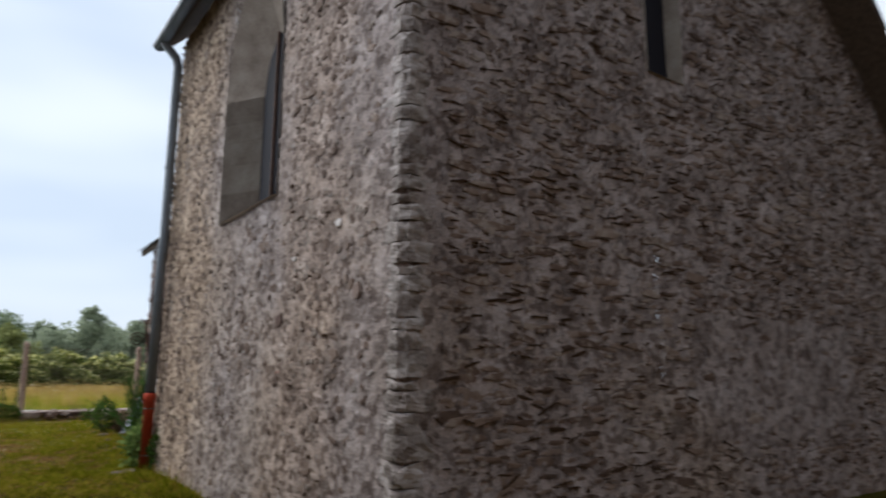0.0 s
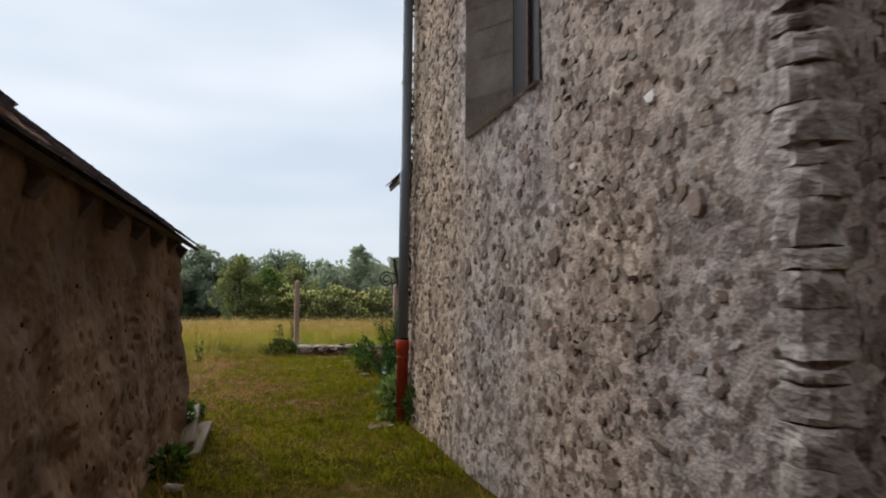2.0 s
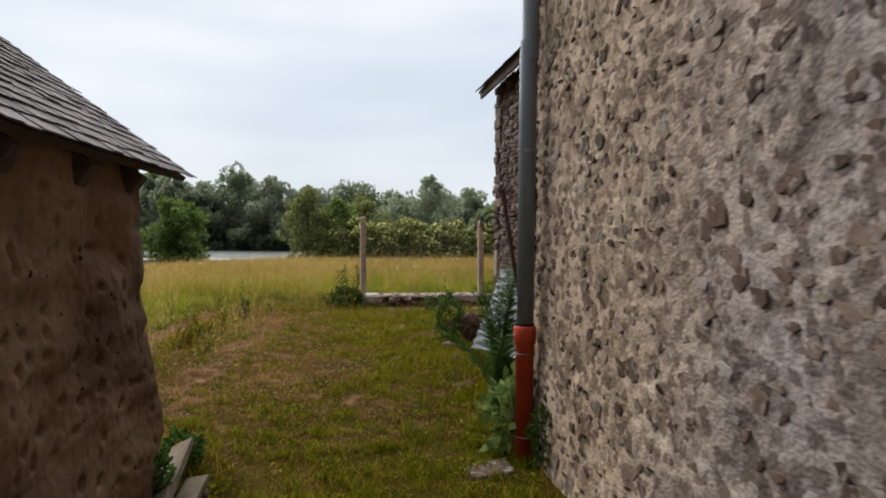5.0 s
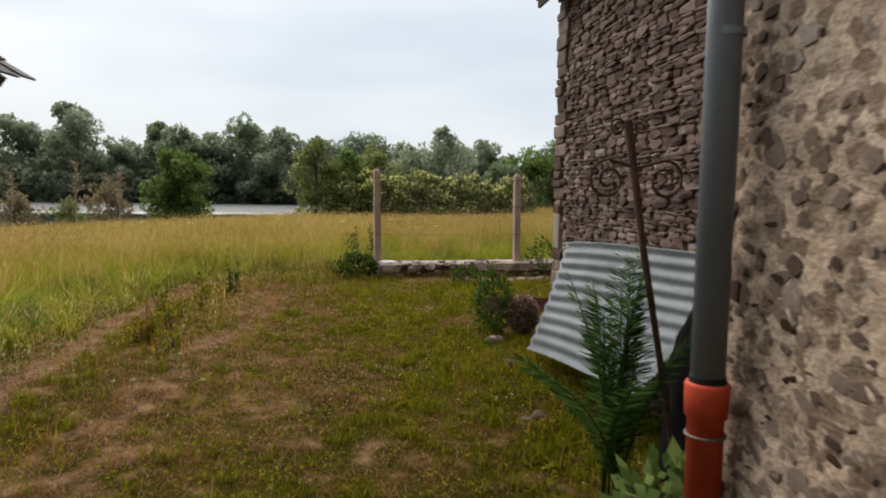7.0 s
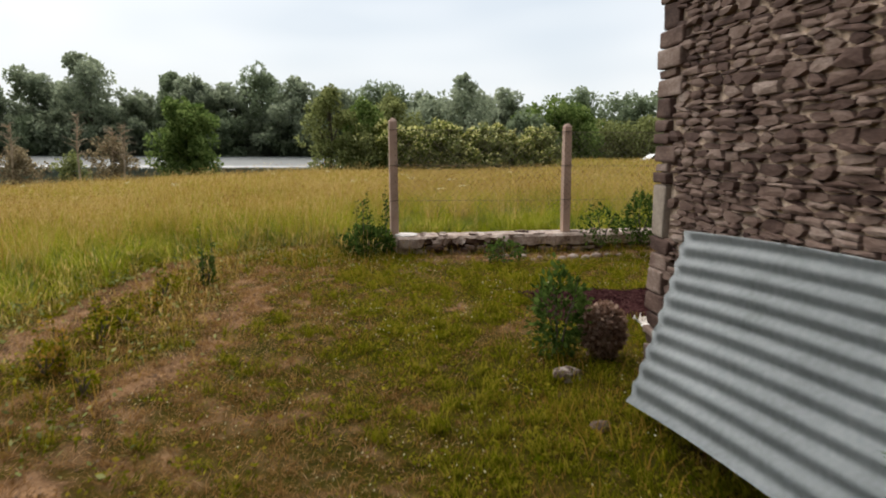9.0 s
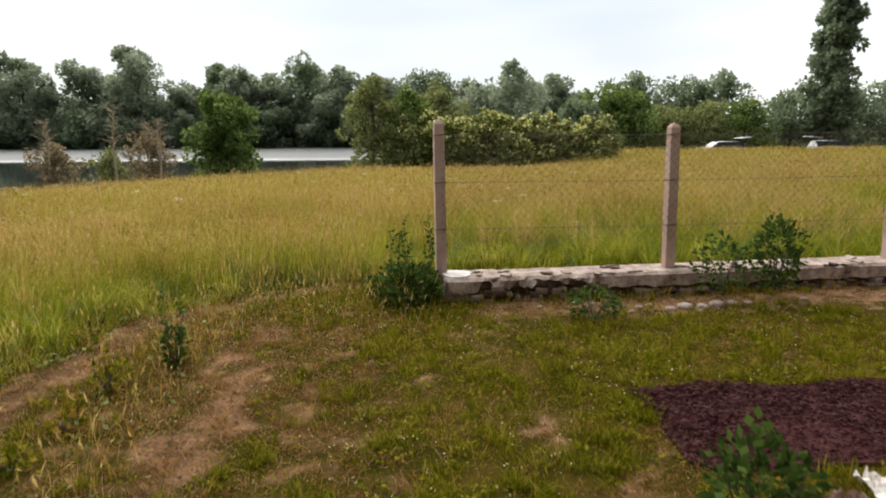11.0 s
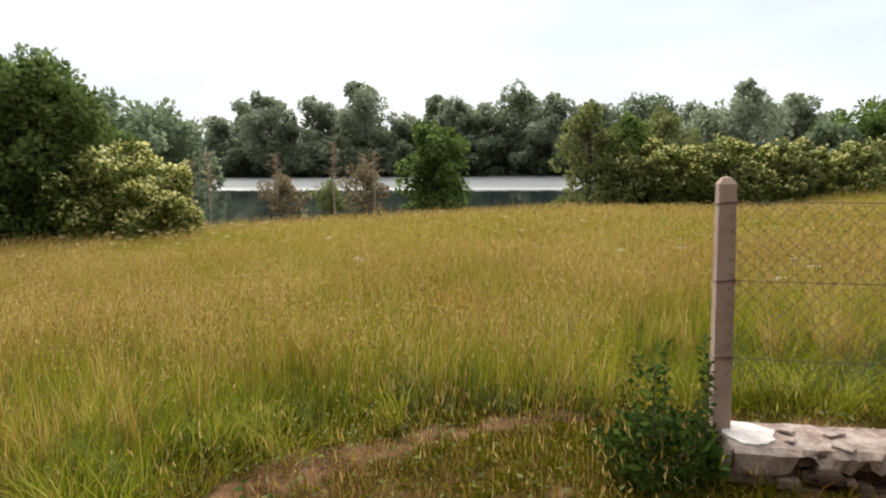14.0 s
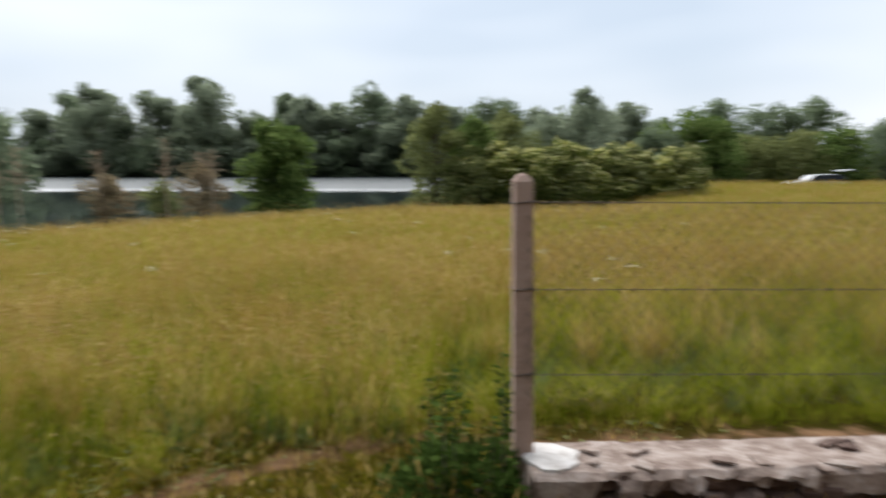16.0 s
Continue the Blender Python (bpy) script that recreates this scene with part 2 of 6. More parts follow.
M_DRESSED = material("dressed_stone", [(0.3, (0.20, 0.16, 0.128)), (0.5, (0.30, 0.25, 0.205)), (0.75, (0.42, 0.37, 0.31))], scale=5, fine=50, bump=0.6, detail=10, vary=0.2, coords="World")
M_COB = material("cob_earth", [(0.25, (0.10, 0.062, 0.038)), (0.45, (0.175, 0.112, 0.07)), (0.6, (0.225, 0.148, 0.096)), (0.8, (0.30, 0.212, 0.145))],
                 scale=2.2, fine=26, bump=0.9, bump_distance=0.02, coords="World", detail=9)
tint(M_COB, 1.3, (1.28, 1.22, 1.14), (0.80, 0.76, 0.73))
# shade inside pits and open joints, put into a dark brown colour
M_HOLE_SHADE = material("pit_and_joint_shade", [(0.3, (0.03, 0.019, 0.012)), (0.7, (0.07, 0.044, 0.028))], scale=9, fine=50, coords="World", rough=1.0, spec=0.0)
M_SLATE = material("slate", [(0.2, (0.05, 0.038, 0.04)), (0.5, (0.1, 0.08, 0.083)), (0.85, (0.20, 0.17, 0.165))], scale=3, fine=40, rough=0.75, bump=0.5, island=0.6, coords="World", spec=0.2)
M_TIMBER = material("old_timber", [(0.3, (0.06, 0.045, 0.035)), (0.7, (0.16, 0.12, 0.09))], scale=3, fine=30, stretch=(1, 8, 8), coords="World")
M_GREYWOOD = material("weathered_board", [(0.25, (0.07, 0.052, 0.036)), (0.5, (0.16, 0.125, 0.09)), (0.8, (0.26, 0.215, 0.16))], scale=3, fine=24, stretch=(6, 1, 6), coords="World", bump=0.6)
M_ZINC = material("grey_pvc_pipe", [(0.3, (0.13, 0.15, 0.17)), (0.7, (0.21, 0.235, 0.26))], scale=2, fine=40, rough=0.45, bump=0.05, spec=0.5)
M_RED = material("red_painted_iron", [(0.25, (0.36, 0.045, 0.02)), (0.6, (0.52, 0.075, 0.035)), (0.85, (0.56, 0.16, 0.09))], scale=5, fine=40, rough=0.55, bump=0.15)
M_BLACK = material("black_rubber", [(0.3, (0.012, 0.012, 0.012)), (0.7, (0.03, 0.03, 0.03))], rough=0.6, bump=0.1)
M_TARP = material("matt_black_plastic", [(0.3, (0.004, 0.004, 0.004)), (0.7, (0.012, 0.011, 0.011))], rough=0.9, bump=0.3, spec=0.02)
M_WIRE = material("rusty_wire", [(0.3, (0.10, 0.075, 0.055)), (0.7, (0.22, 0.18, 0.15))], scale=20, rough=0.6, metal=0.5, bump=0)
M_IRON = material("rusty_iron", [(0.3, (0.055, 0.032, 0.024)), (0.7, (0.15, 0.085, 0.06))], scale=14, fine=80, rough=0.8, bump=0.4)
M_TIN = material("galvanised_sheet", [(0.25, (0.11, 0.125, 0.13)), (0.5, (0.205, 0.228, 0.238)), (0.8, (0.31, 0.335, 0.345))], scale=2.2, fine=30, rough=0.5, metal=0.3, bump=0.1, spec=0.5)
M_CONC = material("concrete_post", [(0.25, (0.25, 0.165, 0.125)), (0.5, (0.42, 0.295, 0.235)), (0.8, (0.53, 0.42, 0.35))], scale=4, fine=60, bump=0.5, coords="World", bump_distance=0.006)
M_COPING = material("cement_coping", [(0.3, (0.13, 0.085, 0.065)), (0.47, (0.29, 0.22, 0.18)), (0.6, (0.44, 0.36, 0.31)), (0.75, (0.58, 0.51, 0.45))], scale=8, fine=40, bump=1.0, coords="World", bump_distance=0.015)
M_DARKWALL = material("mossy_wall_earth", [(0.3, (0.035, 0.021, 0.016)), (0.5, (0.085, 0.053, 0.04)), (0.7, (0.19, 0.13, 0.1))], scale=7, fine=30, bump=1.0, bump_distance=0.03, coords="World")
M_WALLSTONE = material("dark_wall_stone", [(0.25, (0.05, 0.03, 0.024)), (0.45, (0.115, 0.073, 0.058)), (0.6, (0.18, 0.125, 0.1)), (0.85, (0.30, 0.23, 0.19))], scale=8, fine=45, bump=0.8, vary=0.5, coords="World")
M_WHITE = material("white_limewash", [(0.3, (0.40, 0.35, 0.31)), (0.5, (0.66, 0.62, 0.58)), (0.7, (0.76, 0.73, 0.70))], scale=8, fine=40, bump=0.5, coords="World")
M_BRICK = material("red_brick", [(0.3, (0.20, 0.075, 0.045)), (0.7, (0.34, 0.14, 0.09))], scale=20, fine=80, bump=0.6, coords="World")
M_MULCH = material("purple_slate_chips", [(0.2, (0.018, 0.007, 0.007)), (0.5, (0.05, 0.02, 0.02)), (0.8, (0.095, 0.047, 0.044))], scale=6, fine=40, rough=0.95, island=0.5, coords="World", spec=0.0)
M_GLASS = bpy.data.materials.new("dark_window_glass")
M_GLASS.use_nodes = True
M_GLASS.node_tree.nodes["Principled BSDF"].inputs["Base Color"].default_value = (0.02, 0.02, 0.025, 1)
M_GLASS.node_tree.nodes["Principled BSDF"].inputs["Roughness"].default_value = 0.5
M_GLASS.node_tree.nodes["Principled BSDF"].inputs["Specular IOR Level"].default_value = 0.04
M_WATER = material("lake_water", [(0.3, (0.02, 0.03, 0.03)), (0.7, (0.03, 0.04, 0.04))], scale=0.5, fine=6, rough=0.06, bump=0.03, bump_distance=0.02, coords="World", spec=0.6, stretch=(1, 3, 1))
M_BARK = material("bark", [(0.3, (0.06, 0.05, 0.04)), (0.7, (0.16, 0.13, 0.105))], scale=4, fine=30, stretch=(4, 4, 1), coords="World", bump=0.6)
M_DEAD = material("dead_twigs", [(0.3, (0.36, 0.27, 0.18)), (0.7, (0.56, 0.44, 0.31))], scale=4, fine=30, coords="World", bump=0)
M_BROWN = leafy("dry_brown_leaves", [(0.2, (0.16, 0.125, 0.07)), (0.5, (0.26, 0.205, 0.12)), (0.8, (0.38, 0.31, 0.19))])
# distant foliage: haze is put into both leaf colours, paler and greyer
M_FAR = leafy("hazed_far_leaves", [(0.15, (0.22, 0.255, 0.175)), (0.5, (0.3, 0.345, 0.235)), (0.85, (0.37, 0.41, 0.28))], 0.6, 0.6)
M_DARKLEAF = leafy("hazed_dark_leaves", [(0.15, (0.15, 0.19, 0.115)), (0.5, (0.235, 0.285, 0.175)), (0.85, (0.30, 0.355, 0.22))], 0.6, 0.6)
M_LEAF = leafy("green_leaves", [(0.15, (0.075, 0.12, 0.03)), (0.5, (0.15, 0.215, 0.06)), (0.85, (0.25, 0.32, 0.1))])
M_OLIVE = leafy("olive_leaves", [(0.15, (0.13, 0.15, 0.05)), (0.5, (0.23, 0.255, 0.095)), (0.85, (0.32, 0.34, 0.14))])
M_BLOSSOM = leafy("pale_blossom_leaves", [(0.12, (0.11, 0.15, 0.035)), (0.5, (0.21, 0.25, 0.065)), (0.85, (0.34, 0.36, 0.12))], island=1.1)
M_CREAM = leafy("cream_blossom", [(0.15, (0.58, 0.55, 0.18)), (0.5, (0.74, 0.70, 0.31)), (0.85, (0.84, 0.81, 0.46))])
M_BUSH = leafy("bush_leaves", [(0.15, (0.028, 0.05, 0.010)), (0.5, (0.055, 0.092, 0.018)), (0.85, (0.10, 0.15, 0.034))])
M_FERN = leafy("fern_fronds", [(0.2, (0.022, 0.052, 0.011)), (0.5, (0.045, 0.095, 0.02)), (0.8, (0.085, 0.15, 0.034))])
M_BLADE = leafy("meadow_grass_blades", [(0.15, (0.14, 0.19, 0.006)), (0.5, (0.28, 0.32, 0.016)), (0.85, (0.45, 0.42, 0.05))])
M_LUSH = leafy("lush_grass", [(0.15, (0.15, 0.18, 0.008)), (0.5, (0.28, 0.30, 0.022)), (0.85, (0.50, 0.46, 0.10))])
M_DEEP = leafy("deep_green_leaves", [(0.15, (0.075, 0.11, 0.03)), (0.5, (0.13, 0.18, 0.055)), (0.85, (0.21, 0.265, 0.09))])
M_STRAW = leafy("ripe_grass_heads", [(0.15, (0.31, 0.2, 0.04)), (0.5, (0.47, 0.325, 0.085)), (0.85, (0.62, 0.46, 0.18))])
M_HEAD = leafy("grass_panicles", [(0.12, (0.17, 0.095, 0.03)), (0.45, (0.37, 0.235, 0.075)), (0.8, (0.64, 0.47, 0.2))])
M_LAWN = leafy("lawn_blades", [(0.15, (0.068, 0.085, 0.002)), (0.4, (0.145, 0.145, 0.004)), (0.56, (0.23, 0.16, 0.012)), (0.8, (0.38, 0.22, 0.05))])
M_TUFT = leafy("green_turf", [(0.15, (0.068, 0.082, 0.003)), (0.5, (0.15, 0.152, 0.006)), (0.85, (0.31, 0.26, 0.03))])
M_PARCHED = leafy("parched_turf", [(0.15, (0.125, 0.064, 0.018)), (0.5, (0.23, 0.125, 0.04)), (0.85, (0.40, 0.24, 0.095))])
M_THATCH = leafy("dead_thatch", [(0.15, (0.27, 0.15, 0.07)), (0.5, (0.46, 0.28, 0.145)), (0.85, (0.62, 0.42, 0.25))])
M_CRUMB = material("earth_crumbs", [(0.25, (0.09, 0.055, 0.033)), (0.5, (0.17, 0.108, 0.066)), (0.8, (0.28, 0.2, 0.14))], scale=12, fine=60, island=0.6, coords="World", bump=0.4)
M_PETAL = material("white_petals", [(0.3, (0.62, 0.55, 0.30)), (0.7, (0.78, 0.72, 0.50))], bump=0)
M_DRY = material("dry_flower_ball", [(0.3, (0.17, 0.105, 0.075)), (0.7, (0.36, 0.25, 0.19))], scale=30, fine=90, bump=1.0)
M_DRYLEAF = leafy("dry_petals", [(0.15, (0.16, 0.095, 0.065)), (0.5, (0.30, 0.19, 0.14)), (0.85, (0.46, 0.33, 0.26))])
M_CAR = material("white_car_paint", [(0.3, (0.62, 0.63, 0.64)), (0.7, (0.74, 0.75, 0.76))], rough=0.25, bump=0, spec=0.5)
M_CARGLASS = material("car_glass", [(0.3, (0.02, 0.025, 0.03)), (0.7, (0.04, 0.045, 0.05))], rough=0.08, bump=0, spec=0.6)


rip_n, rip_l = M_WATER.node_tree.nodes, M_WATER.node_tree.links
rip_g, rip_s, rip_m = rip_n.new("ShaderNodeNewGeometry"), rip_n.new("ShaderNodeSeparateXYZ"), rip_n.new("ShaderNodeMapRange")
rip_m.inputs["From Min"].default_value, rip_m.inputs["From Max"].default_value = 66, 76
rip_m.inputs["To Min"].default_value, rip_m.inputs["To Max"].default_value = 0.05, 0.62      # wind ripples beyond the sheltered bank
rip_l.new(rip_g.outputs["Position"], rip_s.inputs["Vector"])
rip_l.new(rip_s.outputs["Y"], rip_m.inputs["Value"])
rip_l.new(rip_m.outputs["Result"], rip_n["Principled BSDF"].inputs["Roughness"])


def ground_material():
    """Lawn, worn earth and dry straw, mixed by the wear stored on the ground and by noise."""
    m = material("grass_and_earth", [(0.3, (0.02, 0.02, 0.002)), (0.5, (0.042, 0.034, 0.004)), (0.68, (0.085, 0.052, 0.014))],
                 scale=1.3, fine=30, bump=1.0, bump_distance=0.05, coords="World", detail=12, spec=0.02, rough=0.97)
    n, l = m.node_tree.nodes, m.node_tree.links
    b = n["Principled BSDF"]
    grass = b.inputs["Base Color"].links[0].from_socket
    at = n.new("ShaderNodeAttribute")
    at.attribute_name = "wear"
    geo = n.new("ShaderNodeNewGeometry")
    nz = n.new("ShaderNodeTexNoise")
    nz.inputs["Scale"].default_value, nz.inputs["Detail"].default_value = 4.2, 12
    l.new(geo.outputs["Position"], nz.inputs["Vector"])
    dirt = n.new("ShaderNodeValToRGB")
    dirt.color_ramp.elements[0].position, dirt.color_ramp.elements[0].color = 0.35, (0.06, 0.031, 0.015, 1)
    dirt.color_ramp.elements[1].position, dirt.color_ramp.elements[1].color = 0.65, (0.24, 0.14, 0.075, 1)
    l.new(nz.outputs["Fac"], dirt.inputs["Fac"])
    ad = n.new("ShaderNodeMath")
    ad.operation = "MULTIPLY_ADD"
    l.new(nz.outputs["Fac"], ad.inputs[0])
    ad.inputs[1].default_value = 2.1
    l.new(at.outputs["Fac"], ad.inputs[2])
    rp = n.new("ShaderNodeMapRange")
    rp.inputs["From Min"].default_value, rp.inputs["From Max"].default_value = 1.36, 1.85
    l.new(ad.outputs[0], rp.inputs["Value"])
    mx = n.new("ShaderNodeMix")
    mx.data_type = "RGBA"
    l.new(rp.outputs["Result"], mx.inputs[0])
    l.new(grass, mx.inputs[6])
    l.new(dirt.outputs["Color"], mx.inputs[7])
    l.new(mx.outputs[2], b.inputs["Base Color"])
    return m


M_GROUND = ground_material()


# ---- mesh helpers ----
def mesh_np(name, verts, faces, mat):
    me = bpy.data.meshes.new(name)
    me.from_pydata(np.asarray(verts).tolist(), [], np.asarray(faces).tolist() if isinstance(faces, np.ndarray) else faces)
    me.materials.append(mat)
    me.update()
    return me


def obj(name, me, parent=None, label="", category="", group="", kind="", smooth=False):
    ob = new(name, me)
    if smooth:
        me.shade_smooth()
    if parent:
        ob.parent = parent
    return tagged(ob, label, category, group, kind)


def empty(name, at, label, category, group="", kind=""):
    e = new(name)
    e.location = at
    e.empty_display_size = 0.1
    return tagged(e, label, category, group, kind)


def part(name, bm, mat, parent, label="", smooth=False):
    """Links a bmesh, given in world metres, as one mesh under a thing or a part."""
    me = bpy.data.meshes.new(name)
    bm.to_mesh(me)
    bm.free()
    me.materials.append(mat)
    if smooth:
        me.shade_smooth()
    ob = new(name, me)
    ob.parent = parent
    base = Matrix.Identity(4)
    p = parent
    while p:
        base = p.matrix_basis @ base
        p = p.parent
    me.transform(base.inverted())
    if label:
        ob["label"] = label
    return ob


def bm_box(lo, hi, bevel=0.0, bm=None, matrix=None, jitter=0.0, seed=0):
    bm = bm or bmesh.new()
    made = bmesh.ops.create_cube(bm, size=1.0)["verts"]
    c = [(a + b) / 2 for a, b in zip(lo, hi)]
    s = [b - a for a, b in zip(lo, hi)]
    rnd = random.Random(seed)
    for v in made:
        v.co = Vector([c[i] + v.co[i] * s[i] + rnd.uniform(-jitter, jitter) for i in range(3)])
    if bevel:
        es = list({e for v in made for e in v.link_edges})
        made = bmesh.ops.bevel(bm, geom=es, offset=bevel, segments=2, affect="EDGES", profile=0.6)["verts"]
        if matrix:
            bmesh.ops.transform(bm, matrix=matrix, verts=bm.verts)
    elif matrix:
        bmesh.ops.transform(bm, matrix=matrix, verts=made)
    return bm


def bm_tube(points, radius, sides=8, bm=None, caps=True):
    """A tube along points; radius may be one number or one for each point."""
    bm = bm or bmesh.new()
    pts = [Vector(p) for p in points]
    rad = radius if isinstance(radius, (list, tuple)) else [radius] * len(pts)
    rings = []
    ref = Vector((0.13, 0.31, 0.94))
    for i, p in enumerate(pts):
        d = (pts[min(i + 1, len(pts) - 1)] - pts[max(i - 1, 0)]).normalized()
        r = ref if abs(d.dot(ref.normalized())) < 0.9 else Vector((1, 0.2, 0.1))
        a = d.cross(r).normalized()
        b = d.cross(a)
        rings.append([bm.verts.new(p + (a * math.cos(k * 2 * math.pi / sides) + b * math.sin(k * 2 * math.pi / sides)) * rad[i]) for k in range(sides)])
    for q, r in zip(rings, rings[1:]):
        for k in range(sides):
            bm.faces.new((q[k], q[(k + 1) % sides], r[(k + 1) % sides], r[k]))
    if caps:
        bm.faces.new(rings[0][::-1])
        bm.faces.new(rings[-1])
    bmesh.ops.recalc_face_normals(bm, faces=bm.faces)
    return bm


def smooth(a, b, v):
    t = np.clip((np.asarray(v, float) - a) / (b - a), 0, 1)
    return t * t * (3 - 2 * t)


def wave(x, y, s=1.0, k=0.0):
    """A cheap, repeatable unevenness between about -1 and 1."""
    return (np.sin(1.7 * s * x + 1.3 + k) * np.sin(2.1 * s * y + 0.4 + k) + 0.6 * np.sin(4.3 * s * x - 2.9 * s * y + k) + 0.4 * np.sin(7.9 * s * x + 6.1 * s * y + 2 * k)) / 2


# ---- ground ----
LAKE_Z = -1.05


def ground_z(x, y):
    x, y = np.asarray(x, float), np.asarray(y, float)
    z = np.interp(y, [-60, 1, 5, 9, 14, 17.5, 24, 30, 34, 40, 46, 60, 400], [-0.4, -0.2, -0.13, -0.1, -0.02, -0.02, 0.02, -0.1, -0.25, -0.6, -0.9, -1.1, -1.1])
    z = z - np.clip(0.055 * (-x - 1.0), 0, 0.9) * smooth(12, 22, y)
    basin = smooth(39, 47, y + 0.30 * np.clip(-x - 9.5, 0, 20)) * (1 - smooth(104, 108, y)) * (1 - smooth(3, 11, x)) * smooth(-95, -85, x)
    z = z * (1 - basin) - 1.9 * basin
    bank = (1 - smooth(0.3, 0.75, x)) * smooth(1.0, 2.5, y) * (1 - smooth(8.9, 9.8, y))
    z = z + 0.12 * bank + 0.012 * wave(x, y, 1.0) + 0.03 * wave(x, y, 0.35, 2.0) * smooth(18, 24, y)
    z = z + 0.55 * smooth(4, 16, x) * smooth(22, 50, y) * (1 - smooth(66, 76, y))
    return z


def wear(x, y):
    """How far the turf is worn to dry earth, 0 to 1."""
    x, y = np.asarray(x, float), np.asarray(y, float)
    line = np.interp(y, [9, 11, 12.2, 13, 14.2, 15, 16, 17], [-0.25, -0.18, -0.12, 0.03, 0.26, 0.36, 0.25, 0.25])
    w = 1.15 * np.exp(-((x - line + 0.16 * wave(x, y, 1.9)) / 0.24) ** 2) * smooth(9.0, 10.5, y) * (1 - smooth(16.6, 17.2, y)) * (0.72 + 0.6 * wave(x, y, 1.3, 8.0))
    trail = np.interp(y, [9, 13, 15.4, 16.6, 17.3, 17.8, 18.2, 18.6], [-1.15, -1.12, -1.0, -0.88, -0.6, 0.0, 0.6, 1.3])
    w = np.maximum(w, 1.05 * np.exp(-((x - trail + 0.1 * wave(x, y, 1.9, 3.0)) / 0.24) ** 2) * smooth(10, 12, y) * (1 - smooth(18.4, 18.8, y)))
    w = np.maximum(w, 0.75 * np.exp(-(((x - 2.2) / 0.16) ** 2 + ((y - 14.85) / 0.35) ** 2)))
    w = np.maximum(w, 0.45 * np.exp(-(((x - 2.05) / 0.3) ** 2 + ((y - 16.4) / 0.5) ** 2)))
    w = np.maximum(w, 0.9 * np.exp(-((y - 17.2 - 0.09 * (x - 2) + 0.1 * wave(x, y, 1.6, 2.0)) / 0.36) ** 2) * smooth(1.9, 2.3, x))
    w = np.maximum(w, 0.8 * np.exp(-((y - 18.35 - 0.09 * (x - 2)) / 0.24) ** 2) * smooth(1.2, 1.9, x))
    return np.clip(np.maximum(w, 0.34 * dryness(x, y)), 0, 1)


def dryness(x, y):
    """How far the mown turf is parched brown, 0 to 1, in ragged patches."""
    x, y = np.asarray(x, float), np.asarray(y, float)
    side = 1 - smooth(0.9, 2.4, x + 0.1 * (y - 11))
    p = 0.55 * wave(x, y, 0.8, 6.0) + 0.45 * wave(x, y, 2.3, 1.0) + 0.3 * wave(x, y, 5.1, 4.0)
    return smooth(-0.25, 0.35, p + 0.75 * side - 0.3) * (0.2 + 0.8 * smooth(8.6, 10.8, y)) * (1 - smooth(17.0, 18.0, y)) * smooth(-1.2, -0.4, x)


def build_ground():
    xs = np.unique(np.concatenate([[-2600, -900, -400, -200], np.arange(-120, -16, 4), np.arange(-16, -4, 0.8), np.arange(-4, 8, 0.12), np.arange(8, 30, 0.8),
                                   np.arange(30, 120, 5), [200, 400, 900, 2600]]))
    ys = np.unique(np.concatenate([[-2600, -800, -200, -60, -30, -15], np.arange(-8, 2, 0.8), np.arange(2, 19, 0.12), np.arange(19, 40, 0.5), np.arange(40, 52, 0.8), np.arange(52, 130, 3),
                                   [150, 200, 400, 900, 2600]]))
    gx, gy = np.meshgrid(xs, ys)
    gz = ground_z(gx, gy)
    nx, ny = len(xs), len(ys)
    idx = np.arange(nx * ny).reshape(ny, nx)
    f = np.stack([idx[:-1, :-1], idx[:-1, 1:], idx[1:, 1:], idx[1:, :-1]], -1).reshape(-1, 4)
    me = mesh_np("ground", np.stack([gx, gy, gz], -1).reshape(-1, 3), f, M_GROUND)
    a = me.attributes.new("wear", "FLOAT", "POINT")
    a.data.foreach_set("value", wear(gx, gy).astype(np.float32).ravel())
    obj("ground", me, label="mown lawn with worn earth running into a meadow", category="ground", kind="structure", smooth=True)
    v = [(-90, 36, LAKE_Z), (14, 36, LAKE_Z), (14, 110, LAKE_Z), (-90, 110, LAKE_Z)]
    obj("water", mesh_np("water", v, [(0, 1, 2, 3)], M_WATER), label="calm grey lake reflecting the trees of its far shore", category="lake", kind="structure")


build_ground()

# ---- chapel: main wall with a pointed window, gable wall, roof ----
WX, CY, EY = 2.54, 3.38, 9.0            # face of the long wall, its two ends
EAVE = 5.45
WIN0, WIN1, SILL, SPRING = 5.40, 6.94, 2.51, 3.95


def arch(u, lo, hi, spring):
    """Height of a pointed arch over u between lo and hi."""
    w = hi - lo
    r = w * 0.95
    d = r - (u - lo) if u < (lo + hi) / 2 else r - (hi - u)
    return spring + math.sqrt(max(r * r - d * d, 0))


def wall_bump(u, v):
    p = Vector((u * 15.0, 1.7, v * 17.0)) + noise.noise_vector(Vector((u * 9.0, 4.0, v * 9.0))) * 0.8
    d = noise.voronoi(p)[0]
    lump = min(1.0, (d[1] - d[0]) / 0.35)
    return 0.018 * lump * (0.7 + 0.6 * noise.noise(Vector((u * 3.1, 7.0, v * 3.1)))) - 0.012 + 0.010 * noise.noise(Vector((u * 38.0, 2.0, v * 44.0))) + 0.008 * wave(u * 3, v * 3, 1.0)


